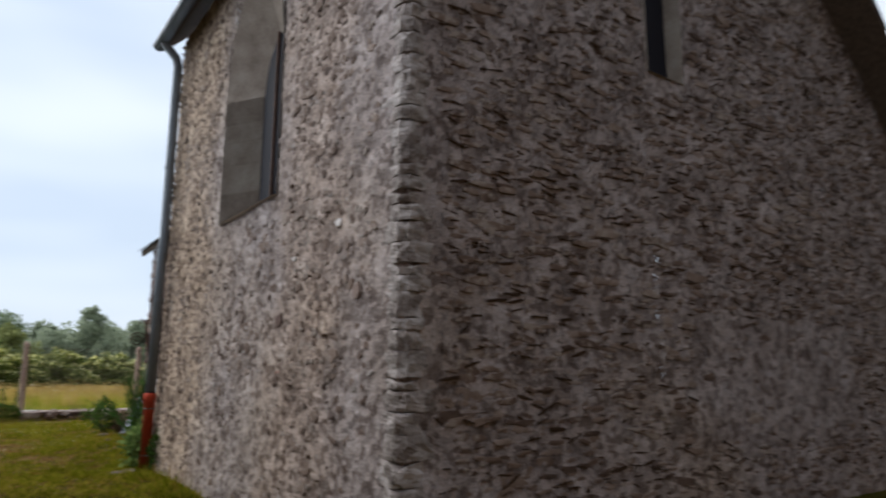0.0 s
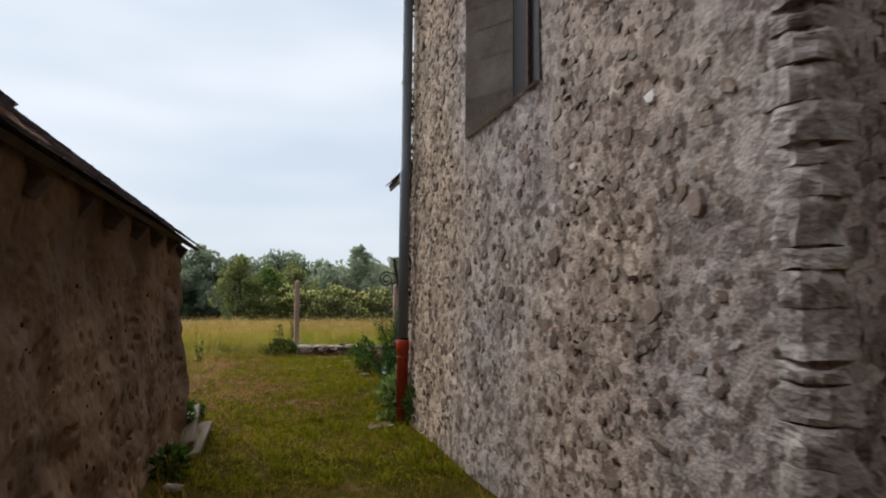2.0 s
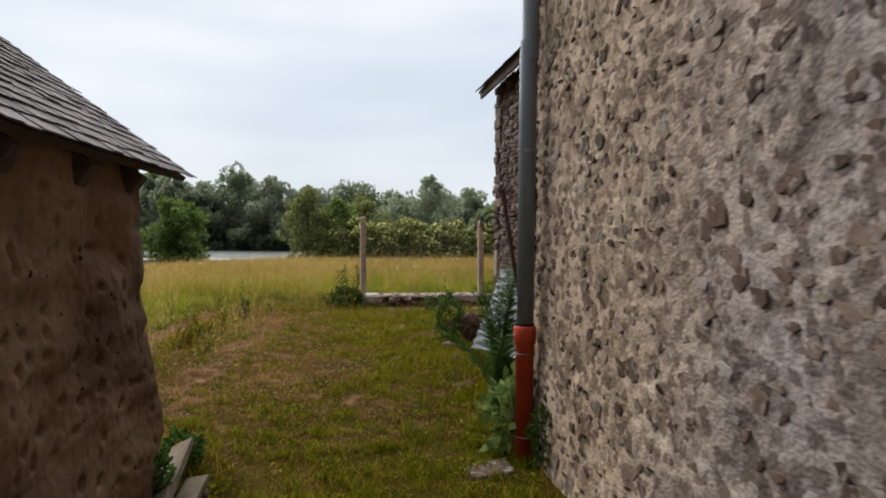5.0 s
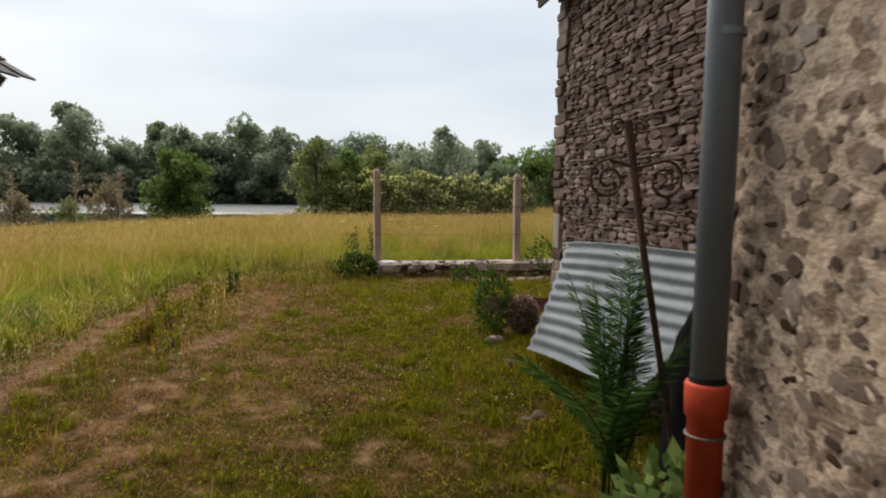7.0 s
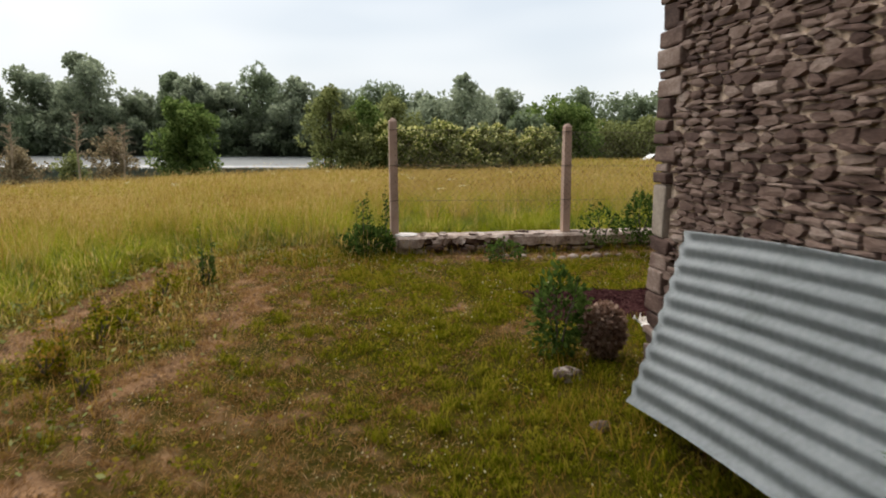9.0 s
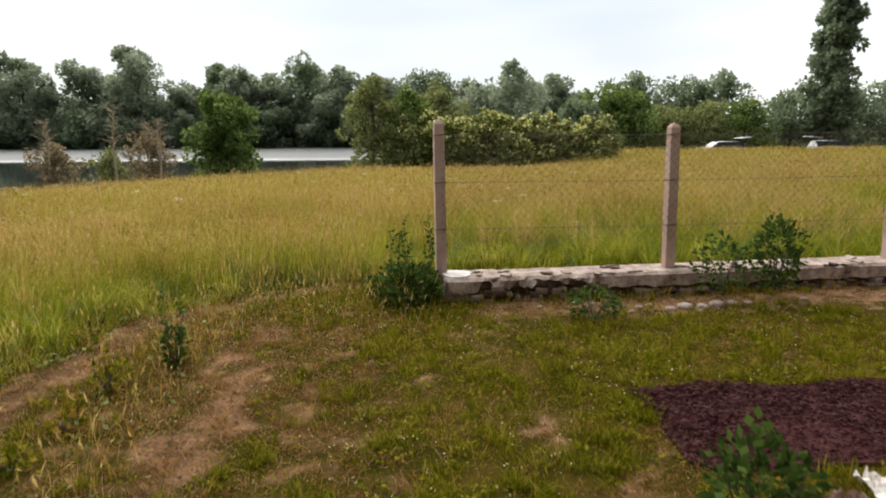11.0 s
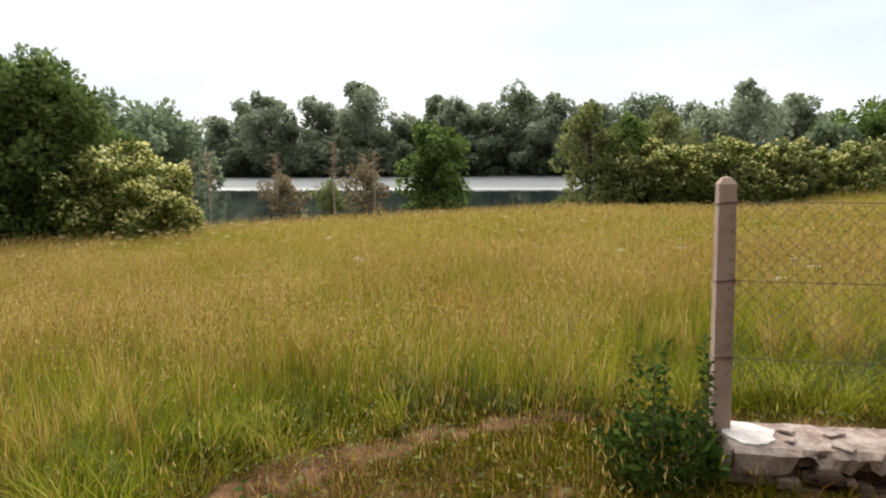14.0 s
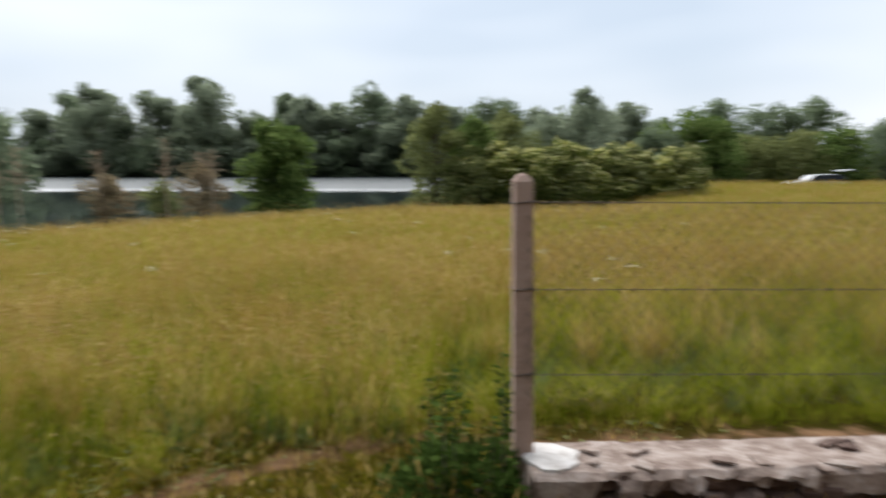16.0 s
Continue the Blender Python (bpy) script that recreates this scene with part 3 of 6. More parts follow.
def wall_sheet(bm, point, u0, u1, top, opening=None, step=0.055, base=-0.4, amp=1.0):
    """A rough wall face in upright strips. point(u, v, out) gives the place; opening: (lo, hi, sill, spring)."""
    cuts = [u0, u1] + ([opening[0], opening[1]] if opening else [])
    us = sorted(cuts)
    cols = []
    for a, b in zip(us, us[1:]):
        k = max(1, round((b - a) / step))
        cols += [(a + (b - a) * i / k, a + (b - a) * (i + 1) / k) for i in range(k)]

    def strip(a, b, lo_a, lo_b, hi_a, hi_b):
        k = max(1, round((max(hi_a, hi_b) - min(lo_a, lo_b)) / step))
        prev = None
        for i in range(k + 1):
            row = []
            for u, lo, hi in ((a, lo_a, hi_a), (b, lo_b, hi_b)):
                v = lo + (hi - lo) * i / k
                row.append(bm.verts.new(point(u, v, amp * wall_bump(u, v))))
            if prev:
                bm.faces.new((prev[0], prev[1], row[1], row[0]))
            prev = row

    for a, b in cols:
        mid = (a + b) / 2
        if opening and opening[0] < mid < opening[1]:
            lo, hi, sill, spring = opening
            strip(a, b, base, base, sill, sill)
            strip(a, b, arch(a, lo, hi, spring), arch(b, lo, hi, spring), top(a), top(b))
        else:
            strip(a, b, base, base, top(a), top(b))


def long_point(u, v, out):
    batter = 0.05 * max(0.0, 1 - (v + 0.2) / 2.2) ** 2
    return (WX - out - batter + 0.06 * max(0.0, 1 - (u - CY) / 0.16), u, v)


bm = bmesh.new()
wall_sheet(bm, long_point, CY + 0.012, EY, lambda u: EAVE, (WIN0, WIN1, SILL, SPRING), step=0.026)
wall_sheet(bm, lambda u, v, out: (WX + 0.7, u, v), CY + 0.02, EY, lambda u: EAVE, (WIN0 + 0.25, WIN1 - 0.25, SILL + 0.2, SPRING), step=0.4, amp=0)
bmesh.ops.remove_doubles(bm, verts=bm.verts, dist=0.0004)
me = bpy.data.meshes.new("wall_long")
bm.to_mesh(me)
bm.free()
me.materials.append(M_MORTAR)
wall_long = obj("wall_long", me, label="old rubble stone chapel wall in pale lime mortar", category="wall", kind="structure", smooth=True)

APEX_X, APEX_Z, GX1 = 5.45, 8.35, 10.2


def gable_top(u):
    return EAVE + (u - WX) * (APEX_Z - EAVE) / (APEX_X - WX) if u < APEX_X else APEX_Z - (u - APEX_X) * (APEX_Z - 4.62) / (9.24 - APEX_X)


bm = bmesh.new()
wall_sheet(bm, lambda u, v, out: (u, CY + 0.004 - out - 0.05 * max(0.0, 1 - (v + 0.2) / 2.2) ** 2 + 0.06 * max(0.0, 1 - (u - WX) / 0.16), v), WX + 0.012, GX1, gable_top, (4.97, 5.47, 3.55, 5.2), step=0.04)
for lo, hi in ((WX + 0.02, 4.97), (5.47, GX1)):
    wall_sheet(bm, lambda u, v, out: (u, CY + 0.06, v), lo, hi, gable_top, step=3.0, amp=0)
bmesh.ops.remove_doubles(bm, verts=bm.verts, dist=0.0004)
me = bpy.data.meshes.new("wall_gable")
bm.to_mesh(me)
bm.free()
me.materials.append(M_MORTAR)
wall_gable = obj("wall_gable", me, label="rough rubble gable wall of the chapel", category="wall", kind="structure", smooth=True)
bm = bm_box((WX + 0.03, EY - 0.7, -0.4), (3.6, EY, EAVE))
wall_return = obj("wall_return", mesh_np("wall_return", [v.co for v in bm.verts], [[v.index for v in f.verts] for f in (bm.verts.index_update(), bm.faces)[1]], M_MORTAR),
                  label="rubble return wall behind the downpipe", category="wall", kind="structure")
bm.free()

# added wall behind the camera, never in view: keeps rear sky off the gable
bm = bm_box((-9.0, -3.2, -0.5), (13.0, -2.7, 4.4))
me = bpy.data.meshes.new("wall_south")
bm.to_mesh(me)
bm.free()
me.materials.append(M_COB)
obj("wall_south", me, label="unseen plain brown earth wall added to shade the gable", category="wall", kind="structure")

# window in the long wall: splayed reveal, sloping sill, leaded dark glass
window = empty("window_1", (WX, (WIN0 + WIN1) / 2, SILL), "pointed chapel window with dressed stone reveal and dark glass", "window", kind="structure")
GLX, SPLAY = WX + 0.24, 0.42


def arch_line(lo, hi, sill, spring, n=14):
    pts = [(lo, sill), (lo, spring)]
    pts += [(lo + (hi - lo) * i / n, arch(lo + (hi - lo) * i / n, lo, hi, spring)) for i in range(1, n)]
    return pts + [(hi, spring), (hi, sill)]


bm = bmesh.new()
outer, inner = arch_line(WIN0, WIN1, SILL, SPRING), arch_line(WIN0 + SPLAY, WIN1 - SPLAY, SILL + 0.12, SPRING - 0.1)
vo = [bm.verts.new((WX - 0.006, u, v)) for u, v in outer]
vi = [bm.verts.new((GLX + 0.02, u, v)) for u, v in inner]
for i in range(len(vo) - 1):
    bm.faces.new((vo[i], vo[i + 1], vi[i + 1], vi[i]))
part("reveal", bm, M_DRESSED, window, "dressed stone splayed reveal")
bm = bmesh.new()
bm.faces.new([bm.verts.new(c) for c in ((WX - 0.03, WIN0, SILL - 0.0), (WX - 0.03, WIN1, SILL - 0.0), (GLX + 0.02, WIN1 - SPLAY, SILL + 0.13), (GLX + 0.02, WIN0 + SPLAY, SILL + 0.13))])
bmesh.ops.solidify(bm, geom=bm.faces[:], thickness=0.06)
for far in (0, 1):
    ya, yb = (WIN1, WIN1 - SPLAY) if far else (WIN0, WIN0 + SPLAY)
    zz, kk = SILL + 0.02, far
    while zz < SPRING - 0.1:
        hh = 0.25 + 0.06 * math.sin(3.1 * kk + zz * 7)
        jb = bmesh.new()
        s = -0.006 if far else 0.006
        f = jb.faces.new([jb.verts.new(c) for c in ((WX - 0.008, ya + s, zz), (GLX + 0.01, yb + s, zz + 0.005), (GLX + 0.01, yb + s, zz + hh), (WX - 0.008, ya + s, zz + hh))])
        bmesh.ops.solidify(jb, geom=[f], thickness=0.012)
        part("jamb_stone", jb, M_DRESSED, window)
        zz += hh + 0.006
        kk += 1
part("sill", bm, M_DRESSED, window, "sloping stone sill")
bm = bmesh.new()
bm.faces.new([bm.verts.new((GLX + 0.015, u, v)) for u, v in inner])
part("glass", bm, M_GLASS, window, "dark leaded glass")
for k in (1,):
    u = WIN0 + SPLAY + (WIN1 - WIN0 - 2 * SPLAY) * k / 2
    part("mullion_bar", bm_box((GLX - 0.012, u - 0.012, SILL + 0.1), (GLX + 0.012, u + 0.012, arch(u, WIN0 + SPLAY, WIN1 - SPLAY, SPRING - 0.1))), M_IRON, window)
window2 = empty("window_2", (5.22, CY, 3.55), "narrow dark lancet window in the gable", "window", kind="structure")
bm = bmesh.new()
bm.faces.new([bm.verts.new((u, CY + 0.16, v)) for u, v in arch_line(4.97, 5.47, 3.5, 5.2)])
part("glass", bm, M_GLASS, window2)
bm = bmesh.new()
o2 = arch_line(4.97, 5.47, 3.55, 5.2)
va = [bm.verts.new((u, CY - 0.01, v)) for u, v in o2]
vb = [bm.verts.new((u, CY + 0.18, v)) for u, v in o2]
for i in range(len(va)):
    j = (i + 1) % len(va)
    bm.faces.new((va[i], va[j], vb[j], vb[i]))
part("reveal", bm, M_DRESSED, window2)

# roofs: slate courses as joined real pieces over a deck
def slate_roof(name, origin, along, up, n_rows, length, row=0.17, width=0.2, label="", thick=0.006, ragged=0.02, seed=1):
    """A slope of slates. origin: eave corner; along: unit vector along the eave; up: unit vector up the slope."""
    rnd = random.Random(seed)
    o, a, u = Vector(origin), Vector(along), Vector(up)
    nrm = a.cross(u)
    if nrm.z < 0:
        nrm = -nrm
    roof = empty(name, origin, label, "roof", kind="structure")
    bm = bmesh.new()
    q = [o, o + a * length, o + a * length + u * n_rows * row, o + u * n_rows * row]
    lo = [bm.verts.new(p - nrm * 0.05 + u * 0.03) for p in q]
    hi = [bm.verts.new(p - nrm * 0.02 + u * 0.03) for p in q]
    bm.faces.new(hi)
    bm.faces.new(lo[::-1])
    for i in range(4):
        bm.faces.new((lo[i], lo[(i + 1) % 4], hi[(i + 1) % 4], hi[i]))
    bmesh.ops.recalc_face_normals(bm, faces=bm.faces)
    part("roof_deck", bm, M_TIMBER, roof)
    verts, faces = [], []
    for r in range(n_rows):
        x = -rnd.uniform(0, width)
        while x < length + ragged:
            w = width * rnd.uniform(0.8, 1.15)
            x0, x1 = max(x + 0.004, -ragged * rnd.random()), min(x + w - 0.004, length + ragged * rnd.random())
            x += w
            if x1 - x0 < 0.03:
                continue
            s0 = r * row - rnd.uniform(0, 0.02)
            s1 = s0 + row * 1.7
            tilt = rnd.uniform(0.003, 0.010)
            k = len(verts)
            for s, h in ((s0, tilt + thick), (s1, 0.0)):
                for xx in (x0, x1):
                    verts.append(o + a * xx + u * s + nrm * h)
                    verts.append(o + a * xx + u * s + nrm * (h - thick))
            faces += [(k, k + 2, k + 6, k + 4), (k + 1, k + 5, k + 7, k + 3), (k, k + 1, k + 3, k + 2), (k, k + 4, k + 5, k + 1), (k + 2, k + 3, k + 7, k + 6)]
    me = mesh_np("slates", verts, faces, M_SLATE)
    ob = obj("slates", me, roof, kind="stuff")
    me.transform(Matrix.Translation(-o))
    return roof


ang = math.atan2(APEX_Z - EAVE, APEX_X - WX)
slate_roof("chapel_roof_west", (WX - 0.28, CY - 0.18, EAVE - 0.12), (0, 1, 0), (math.cos(ang), 0, math.sin(ang)), 27, EY - CY + 0.35, label="steep dark slate roof of the chapel")
ang2 = math.atan2(APEX_Z - 4.62, 9.24 - APEX_X)
slate_roof("chapel_roof_east", (GX1 + 0.15, CY - 0.45, gable_top(GX1) - 0.1), (0, 1, 0), (-math.cos(ang2), 0, math.sin(ang2)), 40, EY - CY + 0.6, label="dark slate roof falling over the gable wall")

# gutter and downpipe
gutter = empty("gutter", (WX - 0.3, 6.2, EAVE - 0.1), "grey half-round eaves gutter", "gutter")
bm = bmesh.new()
prev = None
for yy in (CY - 0.1, EY + 0.12):
    ring = [bm.verts.new((WX - 0.30 + 0.075 * math.cos(a), yy, EAVE - 0.10 + 0.075 * math.sin(a))) for a in [math.pi + math.pi * i / 10 for i in range(11)]]
    if prev:
        for i in range(10):
            bm.faces.new((prev[i], prev[i + 1], ring[i + 1], ring[i]))
    bm.faces.new(ring)
    prev = ring
bmesh.ops.solidify(bm, geom=[f for f in bm.faces if len(f.verts) == 4], thickness=0.004)
part("trough", bm, M_ZINC, gutter)
PX, PY = 2.435, 8.86
pipe = empty("downpipe", (PX, PY, -0.12), "grey rainwater downpipe with a red cast-iron foot against the chapel wall", "downpipe")
part("pipe", bm_tube([(PX, PY, 0.74), (PX, PY, 2.55), (PX + 0.012, PY, 2.6), (PX + 0.012, PY, 5.0), (PX - 0.02, PY, 5.12), (WX - 0.28, PY, 5.28), (WX - 0.30, PY, 5.36)], 0.056, 20), M_ZINC, pipe, "grey plastic pipe", True)
part("joint_ring", bm_tube([(PX + 0.006, PY, 2.50), (PX + 0.006, PY, 2.62)], 0.060, 20), M_ZINC, pipe)
part("seal", bm_tube([(PX, PY, 0.755), (PX, PY, 0.80)], 0.061, 20), M_BLACK, pipe)
foot = part("foot", bm_tube([(PX, PY, -0.16), (PX, PY, 0.66), (PX, PY, 0.665), (PX, PY, 0.77), (PX, PY, 0.78)], [0.058, 0.06, 0.07, 0.074, 0.068], 20), M_RED, pipe, "red painted cast-iron foot", True)
for z in (0.60, 0.06):
    part("bracket", bm_tube([(PX + 0.064 * math.cos(a), PY + 0.064 * math.sin(a), z) for a in [i * math.pi / 8 for i in range(17)]], 0.006, 6), M_WIRE, foot)
for z in (1.9, 3.6):
    part("pipe_clip", bm_tube([(PX + 0.008, PY, z), (PX + 0.008, PY, z + 0.025)], 0.061, 20), M_ZINC, pipe)
slab = empty("paving_slab", (2.15, 8.72, -0.1), "worn flat stone slab set in the grass under the downpipe", "slab")
part("stone", bm_box((2.02, 8.58, -0.18), (2.30, 8.84, -0.085), 0.02, jitter=0.02, seed=4), M_RUBBLE, slab)

# ---- wing: lower schist wall with slate roof ----
VX, VY0, VY1, VEAVE = 3.29, 8.6, 13.18, 3.3
bm = bm_box((VX + 0.02, VY0, -0.4), (VX + 0.6, VY1 - 0.02, VEAVE))
me = bpy.data.meshes.new("wall_wing")
bm.to_mesh(me)
bm.free()
me.materials.append(M_MORTAR)
wall_wing = obj("wall_wing", me, label="dry-looking schist wall of the lower wing", category="wall", kind="structure")
bm = bm_box((VX + 0.6, VY1 - 0.62, -0.4), (9.0, VY1 - 0.02, VEAVE))
me = bpy.data.meshes.new("wall_wing_end")
bm.to_mesh(me)
bm.free()
me.materials.append(M_MORTAR)
obj("wall_wing_end", me, label="end wall of the lower wing", category="wall", kind="structure")
slate_roof("wing_roof", (VX - 0.25, VY0 + 0.4, VEAVE - 0.05), (0, 1, 0), (math.cos(0.7), 0, math.sin(0.7)), 14, VY1 - VY0 - 0.25, label="slate roof of the lower wing with a dark eave", seed=5)
part("eave_board", bm_box((VX - 0.2, VY0 + 0.4, VEAVE - 0.14), (VX - 0.17, VY1 + 0.1, VEAVE - 0.02)), M_TIMBER, bpy.data.objects["wing_roof"])

# ---- cob shed ----
SX, SY0, SY1, SEAVE = 0.22, 2.0, 8.3, 1.62
shed = empty("cob_shed", (-1.4, 5.2, -0.1), "low shed with a crumbling brown earth wall and slate roof", "shed")
bm = bmesh.new()


def cob_bump(u, v):
    low = np.clip(1.3 - v, 0, 2)
    return float(0.03 * wave(u * 1.3, v * 1.6, 1.0) + 0.02 * noise.noise(Vector((u * 4.0, 6.0, v * 5.0))) + 0.075 * low ** 1.3 + 0.05 * float(smooth(7.2, 8.1, u)) * min(1.0, 0.4 + float(low)))


def cob_relief(u, v):
    p = Vector((u * 2.3, 3.0, v * 3.4))
    big = noise.noise(p) * 0.035
    pit = max(0.0, noise.noise(Vector((u * 13.0, 8.0, v * 19.0))) - 0.34) * -0.16 * (1.25 - 0.5 * v)
    ledge = 0.012 * noise.noise(Vector((u * 1.2, 4.0, v * 9.0)))
    fine = noise.noise(Vector((u * 30.0, 1.0, v * 38.0))) * 0.006 + ledge
    return big + pit + fine


NU, NV = 420, 120
su, sv = np.linspace(SY0, SY1, NU), np.linspace(-0.3, SEAVE + 0.12, NV)
grid = {}
for i, u in enumerate(su):
    for j, v in enumerate(sv):
        edge = 0.05 * smooth(SY1 - 0.09, SY1, u)
        grid[i, j] = bm.verts.new((SX - 0.02 * (SY1 - u) + cob_bump(u, v) + cob_relief(u, v) - float(edge), u + (0.05 * noise.noise(Vector((0, 2, v * 5))) if i == NU - 1 else 0), v))
for i in range(NU - 1):
    for j in range(NV - 1):
        bm.faces.new((grid[i, j], grid[i + 1, j], grid[i + 1, j + 1], grid[i, j + 1]))
part("cob_wall", bm, M_COB, shed, "pitted brown cob wall", True)
bm = bm_box((-3.0, SY0, -0.3), (SX - 0.26, SY1 - 0.05, SEAVE))
part("inner_walls", bm, M_COB, shed)
bm = bmesh.new()
RX, RZ = -1.4, 1.62 + 1.78 * math.tan(radians(36.4)) - 0.05
tri = [(-3.0, SEAVE), (SX - 0.12, SEAVE), (RX, RZ - 0.1)]
for yy in (SY1 - 0.05, SY0):
    bm = bm if yy > SY0 else bmesh.new()
    bm.faces.new([bm.verts.new((x, yy, z)) for x, z in tri])
    part("gable_infill", bm, M_COB, shed)
for k in range(9):
    y = 8.05 - 0.62 * k
    m = Matrix.Translation((0.33 - 0.025 * (8.3 - y), y, 1.64 - 0.012 * (8.3 - y))) @ Matrix.Rotation(radians(36.4), 4, "Y")
    part("rafter", bm_box((-1.9, -0.05, -0.12), (0.0, 0.05, -0.02), 0.008, matrix=m), M_TIMBER, shed)
# small dark blobs on the cob: the shade of pits painted on its face
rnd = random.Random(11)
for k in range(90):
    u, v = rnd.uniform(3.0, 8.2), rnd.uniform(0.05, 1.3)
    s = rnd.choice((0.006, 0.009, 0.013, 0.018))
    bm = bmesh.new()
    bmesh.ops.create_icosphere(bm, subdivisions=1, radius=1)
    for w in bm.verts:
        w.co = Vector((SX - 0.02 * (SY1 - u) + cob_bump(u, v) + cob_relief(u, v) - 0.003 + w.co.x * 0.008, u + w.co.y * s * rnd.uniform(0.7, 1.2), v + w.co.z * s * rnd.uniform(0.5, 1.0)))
    part("pit", bm, M_HOLE_SHADE, shed)
slate_roof("shed_roof", (0.20, SY0 - 0.3, 1.60), Vector((0.175, 7.12, 0.085)).normalized(), (-math.cos(radians(36.4)), 0, math.sin(radians(36.4))), 25, 8.82 - SY0 + 0.3, row=0.09, width=0.13, label="sagging weathered slate roof of the shed", seed=9, ragged=0.06)
slate_roof("shed_roof_back", (-3.2, SY0 - 0.3, 1.64), (0, 1, 0), (math.cos(radians(36.4)), 0, math.sin(radians(36.4))), 13, 8.82 - SY0 + 0.3, width=0.4, label="back slope of the shed roof", seed=10)

# ---- low wall, posts and wire fence ----
FA = math.atan2(17.96 - 17.52, 6.44 - 1.84)
FM = Matrix.Translation((1.84, 17.52, -0.045)) @ Matrix.Rotation(FA, 4, "Z")
low_wall = empty("low_wall", (1.84, 17.52, 0), "low crumbling garden wall with a cracked cement top", "garden wall")
bm = bmesh.new()
n = 320
ringp = None
for i in range(n + 1):
    u = 12.0 * i / n
    d = lambda k: 0.02 * math.sin(9 * u + k) + 0.015 * math.sin(23 * u + 2 * k) + 0.03 * noise.noise(Vector((u * 11, k * 1.7, 0.3)))
    prof = [(0.03 + d(1), -0.2), (0.05 + d(2), 0.06), (0.03 + d(3), 0.14), (0.0 + 0.5 * d(4), 0.17), (0.0 + 0.4 * d(4), 0.225 + 0.2 * d(2)), (0.03, 0.245 + 0.2 * d(5)), (0.38, 0.245 + 0.15 * d(6)), (0.41, 0.2), (0.41, -0.2)]
    ring = [bm.verts.new(FM @ Vector((u, a, z))) for a, z in prof]
    if ringp:
        for p in range(len(prof) - 1):
            bm.faces.new((ringp[p], ring[p], ring[p + 1], ringp[p + 1]))
    else:
        bm.faces.new(ring)
    ringp = ring
bmesh.ops.recalc_face_normals(bm, faces=bm.faces)
part("wall_body", bm, M_DARKWALL, low_wall)
bm = bmesh.new()
ringp = None
for i in range(n + 1):
    u = 12.0 * i / n
    broken = 1.2 if 0.3 < u < 1.5 else 0.35
    d = lambda k: broken * (0.012 * math.sin(19 * u + 2 * k) + 0.05 * noise.noise(Vector((u * 14, k * 2.3, 1.9))) + 0.04 * noise.noise(Vector((u * 4, k * 2.3, 7.9))))
    prof = [(-0.012 + d(1), (0.185 if 0.3 < u < 1.5 else 0.12) + 1.3 * d(7)), (-0.02 + d(3), 0.235 + 0.2 * d(2)), (0.02, 0.262 + 0.2 * d(5)), (0.38, 0.262 + 0.15 * d(6)), (0.42, 0.23), (0.42, 0.15)]
    ring = [bm.verts.new(FM @ Vector((u, a, z))) for a, z in prof]
    if ringp:
        for p in range(len(prof) - 1):
            bm.faces.new((ringp[p], ring[p], ring[p + 1], ringp[p + 1]))
    ringp = ring
bmesh.ops.recalc_face_normals(bm, faces=bm.faces)
part("coping", bm, M_COPING, low_wall, "cracked pale cement coping")
end_block = part("end_block", bm_box((-0.02, 0.02, 0.04), (0.27, 0.37, 0.262), 0.02, matrix=FM, jitter=0.02, seed=8), M_COPING, low_wall, "rounded cement end block")
bm = bmesh.new()
for z in (0.255, 0.276):
    ring = [bm.verts.new(FM @ Vector((0.125 + (0.14 + 0.05 * noise.noise(Vector((a * 1.7, 0, 0)))) * math.cos(a), 0.19 + (0.165 + 0.04 * noise.noise(Vector((a * 2.3, 5, 0)))) * math.sin(a), z))) for a in [i * math.pi / 14 for i in range(28)]]
    if z > 0.26:
        for i in range(28):
            bm.faces.new((low_ring[i], low_ring[(i + 1) % 28], ring[(i + 1) % 28], ring[i]))
    low_ring = ring
peak = bm.verts.new(FM @ Vector((0.125, 0.19, 0.282)))
for i in range(28):
    bm.faces.new((ring[i], ring[(i + 1) % 28], peak))
part("limewash", bm, M_WHITE, end_block, "flaking white limewash on the end block")
rnd = random.Random(3)
for k in range(150):
    u = rnd.uniform(0.2, 7.5)
    w, h = rnd.uniform(0.04, 0.17), rnd.uniform(0.025, 0.075)
    z = rnd.uniform(-0.03, 0.13 if u < 1.5 else 0.05)
    bm = bm_box((u, -0.02 - rnd.uniform(0, 0.035), z), (u + w, 0.1, z + h), 0.012, jitter=0.014, seed=k)
    bmesh.ops.transform(bm, matrix=FM, verts=bm.verts)
    part("stone", bm, M_WALLSTONE, low_wall)
# loose flakes lying along the broken edge of the coping
for k in range(40):
    u, a = rnd.uniform(0.25, 6.5), rnd.uniform(-0.02, 0.3)
    m = FM @ Matrix.Translation((u, a, 0.272)) @ Matrix.Rotation(rnd.uniform(0, 3), 4, "Z") @ Matrix.Rotation(rnd.gauss(0, 0.12), 4, "X")
    part("flake", bm_box((-rnd.uniform(0.03, 0.09), -rnd.uniform(0.015, 0.04), -0.012), (rnd.uniform(0.03, 0.09), rnd.uniform(0.015, 0.04), 0.008), 0.004, matrix=m, jitter=0.008, seed=k), M_COPING if k % 3 else M_WALLSTONE, low_wall)


